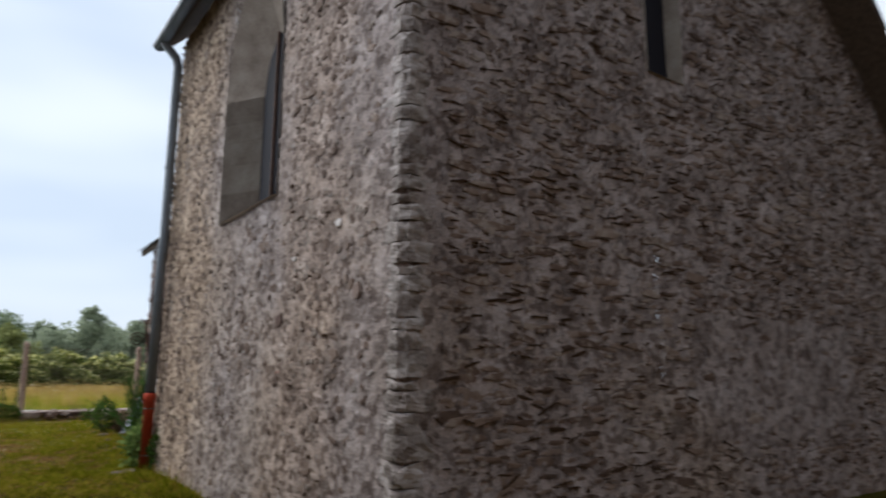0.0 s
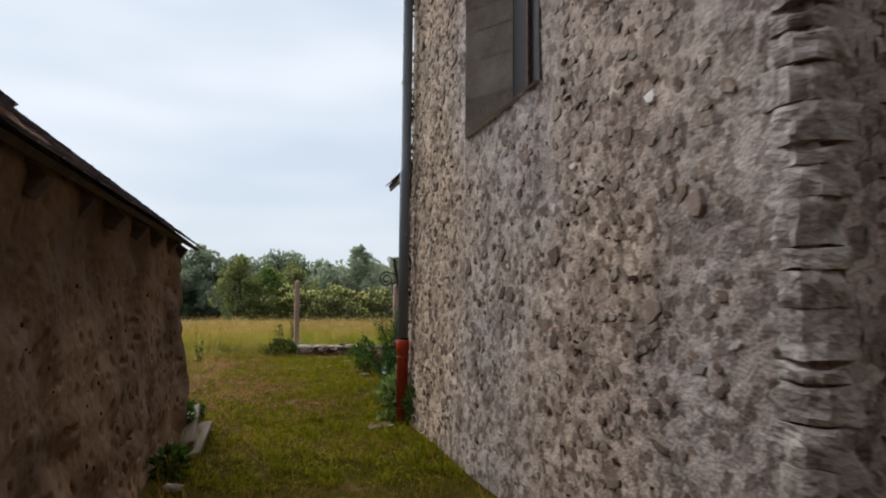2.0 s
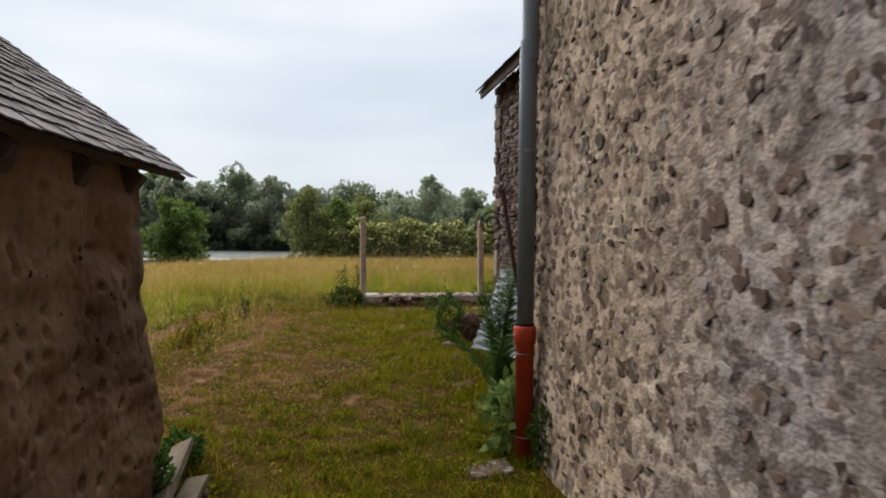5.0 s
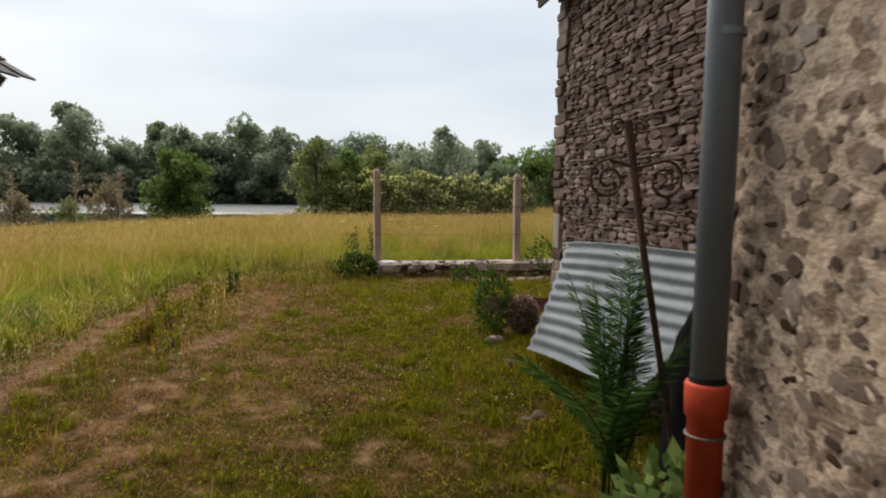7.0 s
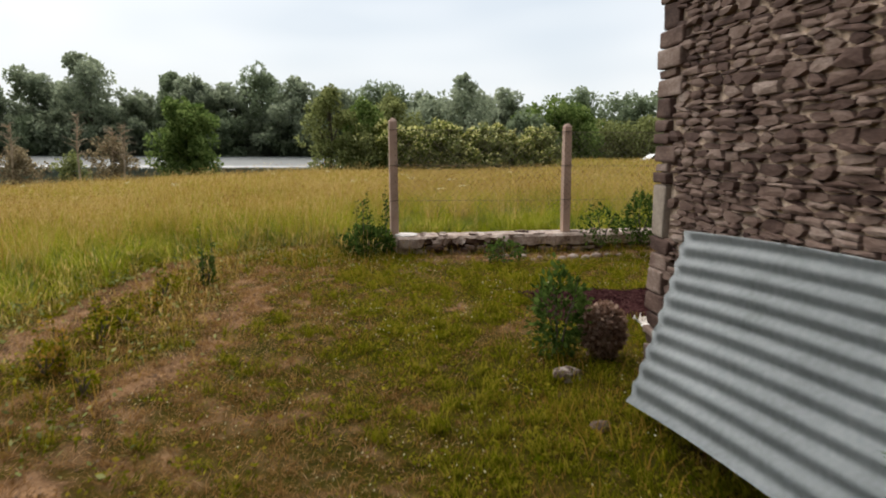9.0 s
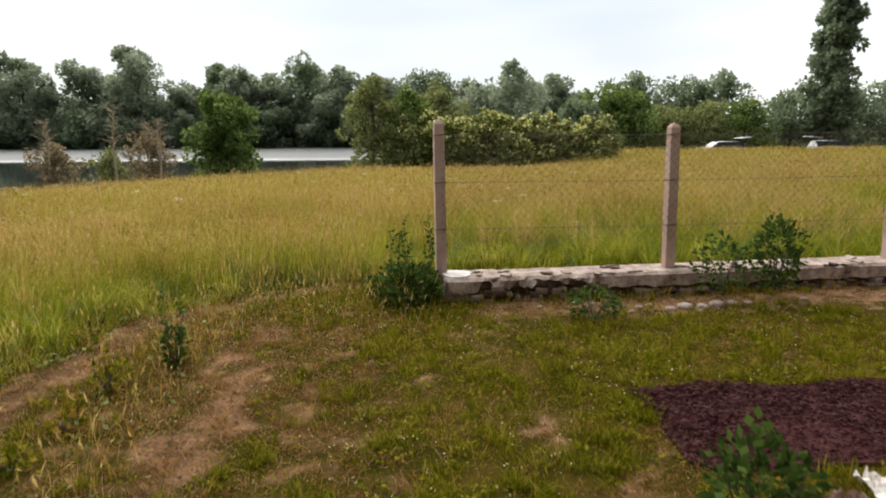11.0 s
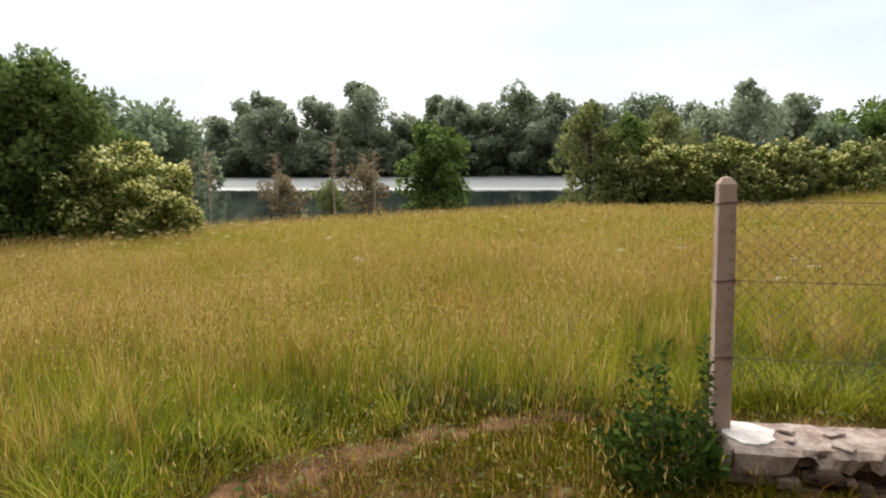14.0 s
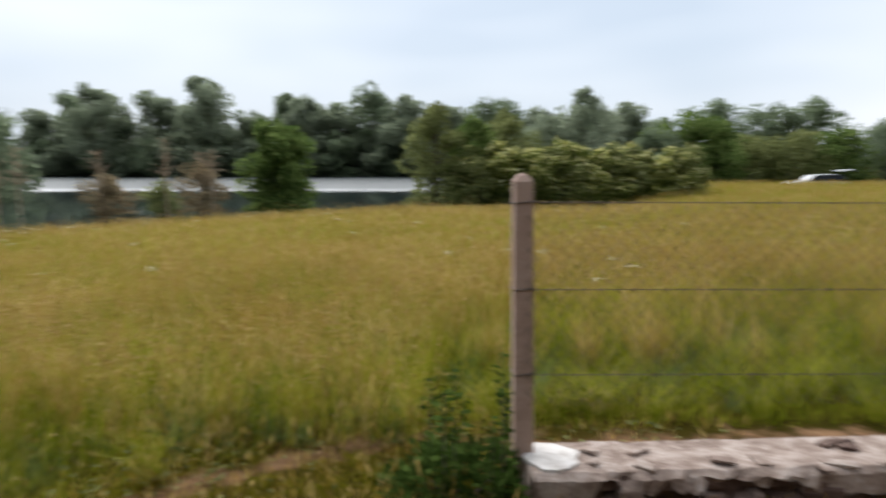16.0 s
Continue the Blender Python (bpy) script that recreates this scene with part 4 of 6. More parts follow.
def concrete_post(x, y, z0, z1, lean):
    ob = empty("concrete_post", (x, y, z0), "weathered concrete fence post with a pointed top", "fence post", "concrete fence posts")
    bm = bmesh.new()
    s = 0.052
    q = [bm.verts.new((a * s, b * s, 0)) for a, b in ((-1, -1), (1, -1), (1, 1), (-1, 1))]
    prev = q
    for z, k in ((0.35 * (z1 - z0), 1.0), (0.7 * (z1 - z0), 0.98), (z1 - z0 - 0.045, 0.95), (z1 - z0 - 0.012, 0.5)):
        ring = [bm.verts.new((a * s * k, b * s * k, z)) for a, b in ((-1, -1), (1, -1), (1, 1), (-1, 1))]
        for i in range(4):
            bm.faces.new((prev[i], prev[(i + 1) % 4], ring[(i + 1) % 4], ring[i]))
        prev = ring
    top = bm.verts.new((0, 0, z1 - z0))
    for i in range(4):
        bm.faces.new((prev[i], prev[(i + 1) % 4], top))
    bmesh.ops.bevel(bm, geom=[e for e in bm.edges if abs(e.verts[0].co.z - e.verts[1].co.z) > 0.1], offset=0.008, segments=1, affect="EDGES")
    bmesh.ops.transform(bm, matrix=Matrix.Translation((x, y, z0)) @ Matrix.Rotation(FA, 4, "Z") @ Matrix.Rotation(lean, 4, "Y"), verts=bm.verts)
    part("shaft", bm, M_CONC, ob)
    for z in (1.585, 1.13, 0.67):
        loop = [Matrix.Translation((x, y, z0)) @ Matrix.Rotation(FA, 4, "Z") @ Matrix.Rotation(lean, 4, "Y") @ Vector((a * 0.056, b * 0.056, z - z0 + 0.006 * a)) for a, b in ((-1, -1), (1, -1), (1, 1), (-1, 1), (-1, -1))]
        part("wire_tie", bm_tube(loop, 0.004, 5), M_WIRE, ob)
    return ob


POSTS = [(1.80, 17.80, 0.0, 1.735, -0.014), (4.165, 17.95, 0.22, 1.69, -0.012), (6.72, 18.2, 0.2, 1.68, 0.0), (9.1, 18.42, 0.2, 1.67, 0.01)]
for p in POSTS:
    concrete_post(*p)
fence = empty("wire_fence", (1.8, 17.8, 0.2), "rusty chain-link wire netting between the posts", "fence")
for z in (1.585, 1.13, 0.67):
    part("line_wire", bm_tube([(p[0], p[1] - 0.06, z + (0.0 if i % 2 == 0 else -0.012)) for i, p in enumerate(POSTS)], 0.0028, 5), M_WIRE, fence)
verts, faces = [], []


def thin_wire(a, b, r=0.0017):
    a, b = Vector(a), Vector(b)
    d = (b - a).normalized()
    e1 = d.cross(Vector((0, 1, 0))).normalized() * r
    e2 = Vector((0, 1, 0)) * r
    k = len(verts)
    for p in (a, b):
        verts.extend([p + e1, p - 0.5 * e1 + 0.87 * e2, p - 0.5 * e1 - 0.87 * e2])
    faces.extend([(k, k + 1, k + 4, k + 3), (k + 1, k + 2, k + 5, k + 4), (k + 2, k, k + 3, k + 5)])


for p, q in zip(POSTS, POSTS[1:]):
    L, Hh, zb = q[0] - p[0], 1.08, 0.5
    s = -Hh
    while s < L:
        for sign in (0, 1):
            u0, u1 = s, s + Hh
            z0, z1 = zb, zb + Hh
            if u0 < 0:
                z0, u0 = zb - u0, 0
            if u1 > L:
                z1, u1 = zb + Hh - (u1 - L), L
            if u1 > u0:
                if sign:
                    z0, z1 = 2 * zb + Hh - z0, 2 * zb + Hh - z1
                f0, f1 = u0 / L, u1 / L
                thin_wire((p[0] + u0, p[1] + (q[1] - p[1]) * f0 - 0.062, z0), (p[0] + u1, p[1] + (q[1] - p[1]) * f1 - 0.062, z1))
        s += 0.085
me = mesh_np("netting", verts, faces, M_WIRE)
me.transform(Matrix.Translation((-1.8, -17.8, -0.2)))
obj("netting", me, fence, kind="stuff")

# ---- stones of the walls ----
def stone_variants(mat, count, flat, seed, face=0.84):
    """Irregular rounded stones of unit width and height, proud of the wall by 1 along z."""
    out = []
    rnd = random.Random(seed)
    for c in range(count):
        n = rnd.choice((6, 7, 7, 8))
        ang = sorted(i * 2 * math.pi / n + rnd.uniform(-0.36, 0.36) for i in range(n))
        rad = [rnd.uniform(0.68, 1.14) for _ in ang]
        sq = flat
        pts = []
        for a, r in zip(ang, rad):
            x, y = math.cos(a), math.sin(a)
            k = max(abs(x), abs(y))
            x, y = x * ((1 - sq) + sq / k), y * ((1 - sq) + sq / k)
            pts.append((0.5 * x * r, 0.5 * y * r))
        v, f = [], []
        for x, y in pts:
            v.append((x, y, -0.6))
        for x, y in pts:
            v.append((x * 0.97, y * 0.97, rnd.uniform(0.3, 0.65)))
        for x, y in pts:
            v.append((x * face, y * face, rnd.uniform(0.7, 1.1) if face < 0.9 else rnd.uniform(0.75, 1.0)))
        v.append((rnd.uniform(-0.1, 0.1), rnd.uniform(-0.1, 0.1), rnd.uniform(0.85, 1.15)))
        for lev in (0, n):
            for i in range(n):
                j = (i + 1) % n
                f.append((lev + i, lev + j, lev + n + j, lev + n + i))
        for i in range(n):
            f.append((2 * n + i, 2 * n + (i + 1) % n, 3 * n))
        out.append((np.array(v), f, mesh_np("stone", v, f, mat)))
    return out


RUB = stone_variants(M_RUBBLE, 16, 0.25, 5, 0.91)
SCH = stone_variants(M_SCHIST, 18, 0.85, 6, 0.93)


def lay_stones(wall, variants, spots, frame_of, near, mat_joined, seed, name="stone", sink=0.0):
    """spots: (u, v, width, height, proud, turn). The nearest 300 become pieces of their own, the rest one joined part."""
    rnd = random.Random(seed)
    rest_v, rest_f, k, made = [], [], 0, 0
    spots = sorted(spots, key=near)
    for s in spots:
        u, v, w, h, d, turn = s
        base, faces, me = rnd.choice(variants)
        m = frame_of(u, v) @ Matrix.Translation((0, 0, -sink * rnd.random())) @ Matrix.Rotation(turn, 4, "Z") @ Matrix.Diagonal((w, h, d, 1))
        if made < 300:
            ob = new(name, me)
            ob.parent = wall
            ob.matrix_basis = m
            made += 1
        else:
            a = np.array(m)
            rest_v.append(base @ a[:3, :3].T + a[:3, 3])
            rest_f += [tuple(i + k for i in f) for f in faces]
            k += len(base)
    if rest_v:
        obj("stonework", mesh_np("stonework", np.concatenate(rest_v), rest_f, mat_joined), wall, kind="stuff")


def rubble_spots(u0, u1, v0, top, seed, cw=0.076, ch=0.060, fill=1.05, aspect=1.25, skip=None, proud=(0.007, 0.014), spread=0.4):
    rnd = random.Random(seed)
    out = []
    v = v0
    row = 0
    while v < 5.6:
        u = u0 + (row % 2) * cw * 0.5
        while u < u1:
            uu, vv = u + rnd.uniform(-0.38, 0.38) * cw, v + rnd.uniform(-0.38, 0.38) * ch
            big = rnd.random()
            s = rnd.uniform(0.45, 1.0) if big < 0.82 else rnd.uniform(1.0, 1.6)
            keep = fill * (0.88 + 0.3 * float(wave(uu * 1.1, vv * 1.4, 1.0, seed)))
            if u0 + 0.03 < uu < u1 - 0.03 and vv < top(uu) - 0.06 and rnd.random() < keep and not (skip and skip(uu, vv, rnd)):
                out.append((uu, vv, cw * s * rnd.uniform(0.7, 1.25) * aspect ** 0.5, ch * s * rnd.uniform(0.7, 1.2), rnd.uniform(*proud), rnd.gauss(0, spread)))
            u += cw
        v += ch
        row += 1
    return out


def long_frame(u, v):
    x, y, z = long_point(u, v, float(wall_bump(u, v)))
    return Matrix(((0, 0, -1, x), (-1, 0, 0, y), (0, 1, 0, z), (0, 0, 0, 1)))


def skip_long(u, v, rnd):
    if WIN0 - 0.16 < u < WIN1 + 0.16 and v > SILL - 0.12 and v < arch(min(max(u, WIN0), WIN1), WIN0, WIN1, SPRING) + 0.2:
        return True
    if WIN0 + 0.05 < u < WIN1 - 0.05 and 1.0 < v < SILL:
        return rnd.random() < 0.5
    if u < 7.2 and not 4.2 < u < 5.1 and rnd.random() < (0.7 if u > 5.1 else 0.45):
        return True
    if u < CY + 0.34:
        return True
    return False


lay_stones(wall_long, RUB, rubble_spots(CY, EY, -0.12, lambda u: EAVE, 21, cw=0.092, ch=0.068, fill=1.35, skip=skip_long, proud=(0.0035, 0.007), spread=0.5), long_frame,
           lambda s: abs(s[0] - 7.4) + 0.8 * abs(s[1] - 1.2), M_RUBBLE_I, 31, sink=0.008)
# pale flakes of eroded render between the stones
rnd = random.Random(61)
chip_v, chip_f, kk = [], [], 0
for i in range(420):
    u, v = rnd.uniform(CY + 0.3, 7.2), rnd.uniform(-0.05, 3.4)
    keep = 0.5 + 0.5 * float(wave(u * 1.3, v * 1.1, 1.0, 4.0)) + (0.35 if WIN0 < u < WIN1 and v < SILL else 0)
    if rnd.random() > keep or (WIN0 - 0.1 < u < WIN1 + 0.1 and v > SILL - 0.06):
        continue
    base, faces, me = rnd.choice(RUB)
    s = rnd.uniform(0.018, 0.05)
    m = np.array(long_frame(u, v) @ Matrix.Translation((0, 0, -0.006 * rnd.random())) @ Matrix.Rotation(rnd.uniform(-0.6, 0.6), 4, "Z") @ Matrix.Diagonal((s * rnd.uniform(1.0, 2.4), s, rnd.uniform(0.0015, 0.004), 1)))
    chip_v.append(base @ m[:3, :3].T + m[:3, 3])
    chip_f += [tuple(q + kk for q in f) for f in faces]
    kk += len(base)
obj("render_flakes", mesh_np("render_flakes", np.concatenate(chip_v), chip_f, M_FLAKE), wall_long, kind="stuff")
# open joints where the mortar has fallen out: their shade painted as thin dark lenses
def open_joints(wall, frame_of, n, u0, u1, v1, seed, skip, long=(0.025, 0.09), thin=(0.16, 0.4)):
    rnd = random.Random(seed)
    jv, jf, kk = [], [], 0
    for i in range(n):
        u, v = rnd.uniform(u0, u1), rnd.uniform(0.0, v1)
        if skip(u, v, random.Random(1)):
            continue
        base, faces, me = rnd.choice(RUB)
        w = rnd.uniform(*long)
        m = np.array(frame_of(u, v) @ Matrix.Rotation(rnd.gauss(0, 0.2), 4, "Z") @ Matrix.Diagonal((w, w * rnd.uniform(*thin), 0.0065, 1)))
        jv.append(base @ m[:3, :3].T + m[:3, 3])
        jf += [tuple(q + kk for q in f) for f in faces]
        kk += len(base)
    obj("open_joints", mesh_np("open_joints", np.concatenate(jv), jf, M_HOLE_SHADE), wall, kind="stuff")


open_joints(wall_long, long_frame, 420, CY + 0.35, EY - 0.1, 5.0, 71, skip_long)
# a few pale and red stones that stand out
for u, v, w, h, mat in ((4.23, 2.05, 0.10, 0.06, M_WHITE), (4.95, 1.89, 0.10, 0.04, M_WHITE), (3.92, 1.54, 0.12, 0.12, M_WALLSTONE), (5.21, 1.43, 0.17, 0.12, M_WALLSTONE), (5.18, 1.01, 0.085, 0.055, M_BRICK)):
    base, faces, me = RUB[3]
    ob = new("stone", mesh_np("stone", base, faces, mat))
    ob.parent = wall_long
    ob.matrix_basis = long_frame(u, v) @ Matrix.Diagonal((w, h, 0.016, 1))


def gable_frame(u, v):
    return Matrix(((1, 0, 0, u), (0, 0, -1, CY + 0.004 - float(wall_bump(u, v)) - 0.05 * max(0.0, 1 - (v + 0.2) / 2.2) ** 2), (0, 1, 0, v), (0, 0, 0, 1)))


def skip_gable(u, v, rnd):
    if u < WX + 0.3 or (4.85 < u < 5.6 and v > 3.45):
        return True
    if 5.4 < u < 8.2 and 0.45 < v < 1.5:
        return rnd.random() < 0.85
    return False


lay_stones(wall_gable, RUB, rubble_spots(WX, GX1, -0.12, gable_top, 22, cw=0.13, ch=0.052, fill=0.9, aspect=2.0, skip=skip_gable, spread=0.1), gable_frame,
           lambda s: abs(s[0] - 3.2) + 0.8 * abs(s[1] - 1.3), M_RUBBLE_I, 32, sink=0.014)

# long thin dark lenses paint the shadow slits between the gable's courses
open_joints(wall_gable, gable_frame, 1300, WX + 0.25, 9.5, 5.0, 72, skip_gable, long=(0.05, 0.2), thin=(0.07, 0.16))

# quoins on the chapel corner: eroded courses with open joints
rnd = random.Random(17)
z, k = -0.15, 0
while z < EAVE - 0.1:
    h = rnd.uniform(0.07, 0.16)
    lx, ly = (0.26, 0.20) if k % 2 else (0.18, 0.30)
    lx, ly = lx * rnd.uniform(0.85, 1.15), ly * rnd.uniform(0.85, 1.15)
    gap = 0.0
    bite = rnd.choice((0.003, 0.005, 0.008, 0.012, 0.02, 0.045))
    bat = 0.05 * max(0.0, 1 - (z + 0.2) / 2.2) ** 2
    o = rnd.uniform(0.0, 0.009) + bat
    bm = bm_box((WX - o, CY - o, z), (WX + lx, CY + ly, z + h - gap), 0.0)
    bmesh.ops.subdivide_edges(bm, edges=bm.edges, cuts=5, use_grid_fill=True)
    c = Vector((WX + lx / 2, CY + ly / 2, z + h / 2))
    for v in bm.verts:
        q = v.co.copy()
        lip = min(1.0, min(q.z - z, z + h - gap - q.z) / 0.02)
        corner = max(0.0, 1 - (q - Vector((WX - o, CY - o, q.z))).length / 0.05)
        pull = 0.004 * (1 - lip) + 0.03 * corner
        n3 = noise.noise_vector(q * 16 + Vector((k * 3.1, 0, 0))) * 0.018 + noise.noise_vector(q * 45) * 0.004
        far = max(0.0, 1 - (q - Vector((WX - o, CY - o, q.z))).length / 0.17)
        top = max(0.0, (q.z - z - 0.5 * h) / (0.5 * h))
        fade = 0.03 * min(1.0, max((q.x - WX) / lx, (q.y - CY) / ly, 0.0)) ** 2
        v.co = q + Vector((pull + fade * (q.x < WX), pull + fade * (q.y < CY), -bite * far * top)) + Vector((n3.x, n3.y, n3.z * 0.5))
    part("quoin", bm, M_QUOIN, wall_long)
    z += h
    k += 1

# wing wall: thin courses of schist
def course_spots(u0, u1, v0, v1, seed):
    rnd = random.Random(seed)
    out, v = [], v0
    while v < v1:
        h = rnd.choice((0.02, 0.026, 0.032, 0.038, 0.048, 0.064))
        u = u0 - rnd.uniform(0, 0.1)
        while u < u1:
            w = max(rnd.uniform(0.06, 0.24), rnd.uniform(1.7, 3.2) * h)
            uc = u + w / 2
            if u0 <= uc <= u1 - 0.02:
                if rnd.random() < 0.16 and h > 0.055:
                    out.append((uc, v + h * 0.26, w * 1.04, h * 0.54, rnd.uniform(0.016, 0.034), rnd.gauss(0, 0.03)))
                    out.append((uc, v + h * 0.76, w * 1.04, h * 0.54, rnd.uniform(0.016, 0.034), rnd.gauss(0, 0.03)))
                else:
                    out.append((uc, v + h / 2 + 0.006 * math.sin(3 * uc), w * 1.0, h * rnd.uniform(0.9, 1.2), rnd.uniform(0.012, 0.042), rnd.gauss(0, 0.05)))
            u += w
        v += h
    return out


def wing_frame(u, v):
    return Matrix(((0, 0, -1, VX + 0.02), (-1, 0, 0, u), (0, 1, 0, v), (0, 0, 0, 1)))


lay_stones(wall_wing, SCH, course_spots(8.95, VY1 - 0.2, -0.15, VEAVE, 41), wing_frame, lambda s: abs(s[0] - 11.4) + 0.8 * abs(s[1] - 1.6), M_SCHIST_I, 42)
rnd = random.Random(23)
z, k = -0.15, 0
while z < VEAVE - 0.05:
    h = 0.34 if k == 9 else rnd.uniform(0.05, 0.16)
    ly = rnd.uniform(0.14, 0.3) if h < 0.3 else 0.17
    part("quoin", bm_box((VX - rnd.uniform(0.01, 0.035), VY1 - ly, z), (VX + 0.4, VY1 + rnd.uniform(0.0, 0.03), z + h - 0.008), min(0.016, h * 0.2), jitter=0.008, seed=k),
         M_DRESSED if h > 0.3 else M_SCHIST, wall_wing)
    z += h
    k += 1
# return wall stones by the downpipe
lay_stones(wall_return, SCH, course_spots(0.02, 0.75, -0.1, EAVE - 0.1, 43), lambda u, v: Matrix(((-1, 0, 0, WX + u), (0, 0, 1, EY), (0, 1, 0, v), (0, 0, 0, 1))), lambda s: s[1], M_SCHIST_I, 44)

# ---- things beside the wing ----
sheet = empty("corrugated_sheet", (2.95, 11.4, 0.1), "galvanised corrugated iron sheet leaning on the schist wall", "metal sheet")
bm = bmesh.new()
nu, nv = 26, 90
A, B = Vector((3.225, 12.62, 0.95)), Vector((3.225, 10.02, 1.10))
C, D = Vector((2.80, 12.32, 0.05)), Vector((2.80, 10.18, 0.32))
rows = []
for j in range(nv + 1):
    f = j / nv
    row = []
    for i in range(nu + 1):
        g = i / nu
        p = A.lerp(B, g).lerp(C.lerp(D, g), f)
        sag = 0.05 * math.sin(math.pi * f) * (0.5 + g)
        n = Vector((-0.86, 0, -0.5 + 1.0))
        p = p + Vector((sag * 0.7, 0, 0)) + n.normalized() * (0.008 * math.cos(2 * math.pi * f * 10)) + Vector((0, 0, 0.012 * math.sin(5 * g)))
        row.append(bm.verts.new(p))
    rows.append(row)
for a, b in zip(rows, rows[1:]):
    for i in range(nu):
        bm.faces.new((a[i], a[i + 1], b[i + 1], b[i]))
bmesh.ops.solidify(bm, geom=bm.faces[:], thickness=0.0015)
part("sheet_metal", bm, M_TIN, sheet, smooth=True)

cross = empty("iron_cross", (2.72, 9.72, -0.08), "rusty wrought-iron cross with scrolls leaning by the wall", "iron cross")
C0, C1 = Vector((2.82, 9.70, -0.1)), Vector((2.487, 9.70, 1.72))
part("staff", bm_tube([C0, (2.725, 9.70, 0.44), (2.585, 9.70, 1.14), C1], [0.013, 0.014, 0.016, 0.019], 8), M_IRON, cross)
for f, r, off in ((0.845, 0.092, 0.135), (0.975, 0.036, 0.052)):
    base = C0.lerp(C1, f)
    for sgn in (-1, 1):
        cen = base + Vector((sgn * off, 0, 0.02))
        pts = []
        for i in range(36):
            a = math.pi / 2 - i / 35 * 3.3 * math.pi
            rr = r * (1 - 0.8 * i / 35)
            pts.append(cen + Vector((sgn * rr * math.cos(a), 0, rr * math.sin(a))))
        pts = [base + Vector((0, 0, r * 0.8))] + [p for p in pts]
        part("scroll", bm_tube(pts, 0.0075 if r > 0.05 else 0.005, 8), M_IRON, cross)
tarp = empty("black_tarpaulin", (3.0, 9.75, -0.1), "crumpled black plastic tarpaulin heaped behind the corrugated sheet", "tarpaulin")
bm = bmesh.new()
bmesh.ops.create_icosphere(bm, subdivisions=5, radius=1)
for v in bm.verts:
    q = v.co * (1 + 0.16 * noise.noise(v.co * 2.3) + 0.07 * noise.noise(v.co * 7.0 + Vector((3, 1, 0))) + 0.03 * noise.noise(v.co * 17.0))
    v.co = Vector((min(3.06 + q.x * 0.2, 3.24), 9.86 + q.y * 0.34, max(-0.14, 0.1 + q.z * 0.78)))
part("plastic_film", bm, M_TARP, tarp, smooth=True)
pole = empty("wooden_pole", (2.9, 9.35, 0.1), "thin weathered wooden pole propped behind the downpipe", "pole")
part("shaft", bm_tube([(2.62, 9.25, 0.18), (3.2, 9.75, 0.62)], [0.018, 0.014], 8), M_GREYWOOD, pole)


def leaf_mesh(points, dirs, size, aspect, mat, name, rng, droop=0.0):
    """Many small pointed leaves (two triangles each, folded) at points, in one mesh."""
    n = len(points)
    d = dirs / np.maximum(np.linalg.norm(dirs, axis=1, keepdims=True), 1e-6)
    r = rng.normal(size=(n, 3))
    s = np.cross(d, r)
    s /= np.maximum(np.linalg.norm(s, axis=1, keepdims=True), 1e-6)
    L = (size * rng.uniform(0.6, 1.3, n))[:, None]
    tip = points + d * L
    mid = points + d * L * 0.5
    a, b = mid + s * L * aspect, mid - s * L * aspect
    v = np.stack([points, a, tip, b], 1).reshape(-1, 3)
    k = np.arange(n)[:, None] * 4
    f = (k + np.array([[0, 1, 2, 3]]))
    return mesh_np(name, v, f, mat)


def local(me, at):
    me.transform(Matrix.Translation(-Vector(at)))
    return me


# fern: arching fronds with paired leaflets
fern = empty("fern", (2.5, 9.72, -0.1), "large dark green fern growing between downpipe and sheet", "fern")
rng = np.random.default_rng(3)
for k in range(17):
    az = k * 2.4 + rng.uniform(-0.2, 0.2)
    upright = k % 3 != 0
    L, lean = (rng.uniform(1.1, 1.32), rng.uniform(0.08, 0.24)) if upright else (rng.uniform(0.9, 1.1), rng.uniform(0.5, 0.72))
    if math.cos(az) > 0.2:
        lean *= 0.5
    d = np.array([math.cos(az), math.sin(az) * 0.8, 0])
    tt = np.linspace(0, 1, 84)
    foot_at = np.array([2.5 + rng.uniform(-0.05, 0.05), 9.74 + rng.uniform(-0.05, 0.05), -0.08])
    stem = foot_at + d * (lean * L * tt ** 1.7)[:, None] + np.array([0, 0, 1]) * (L * (tt - 0.34 * lean * tt ** 2.6))[:, None]
    side = np.cross(d, [0, 0, 1])
    pts, dr, sz = [], [], []
    for i in range(14, 84):
        tang = (stem[i] - stem[i - 1]) / np.linalg.norm(stem[i] - stem[i - 1])
        for sg in (-1, 1):
            pts.append(stem[i])
            dr.append(side * sg + 0.42 * tang + 0.2 * d + rng.normal(0, 0.06, 3))
            sz.append(0.105 * math.sin(math.pi * min(1, 0.1 + (1 - tt[i]) * 0.97)) ** 0.7 + 0.012)
    blade = obj("frond", local(leaf_mesh(np.array(pts), np.array(dr), np.array(sz), 0.048, M_FERN, "frond", rng), fern.location), fern)
    part("midrib", bm_tube([tuple(p) for p in stem[::12]], [0.006 - 0.0006 * q for q in range(len(stem[::12]))], 5), M_FERN, blade)

rng = np.random.default_rng(4)


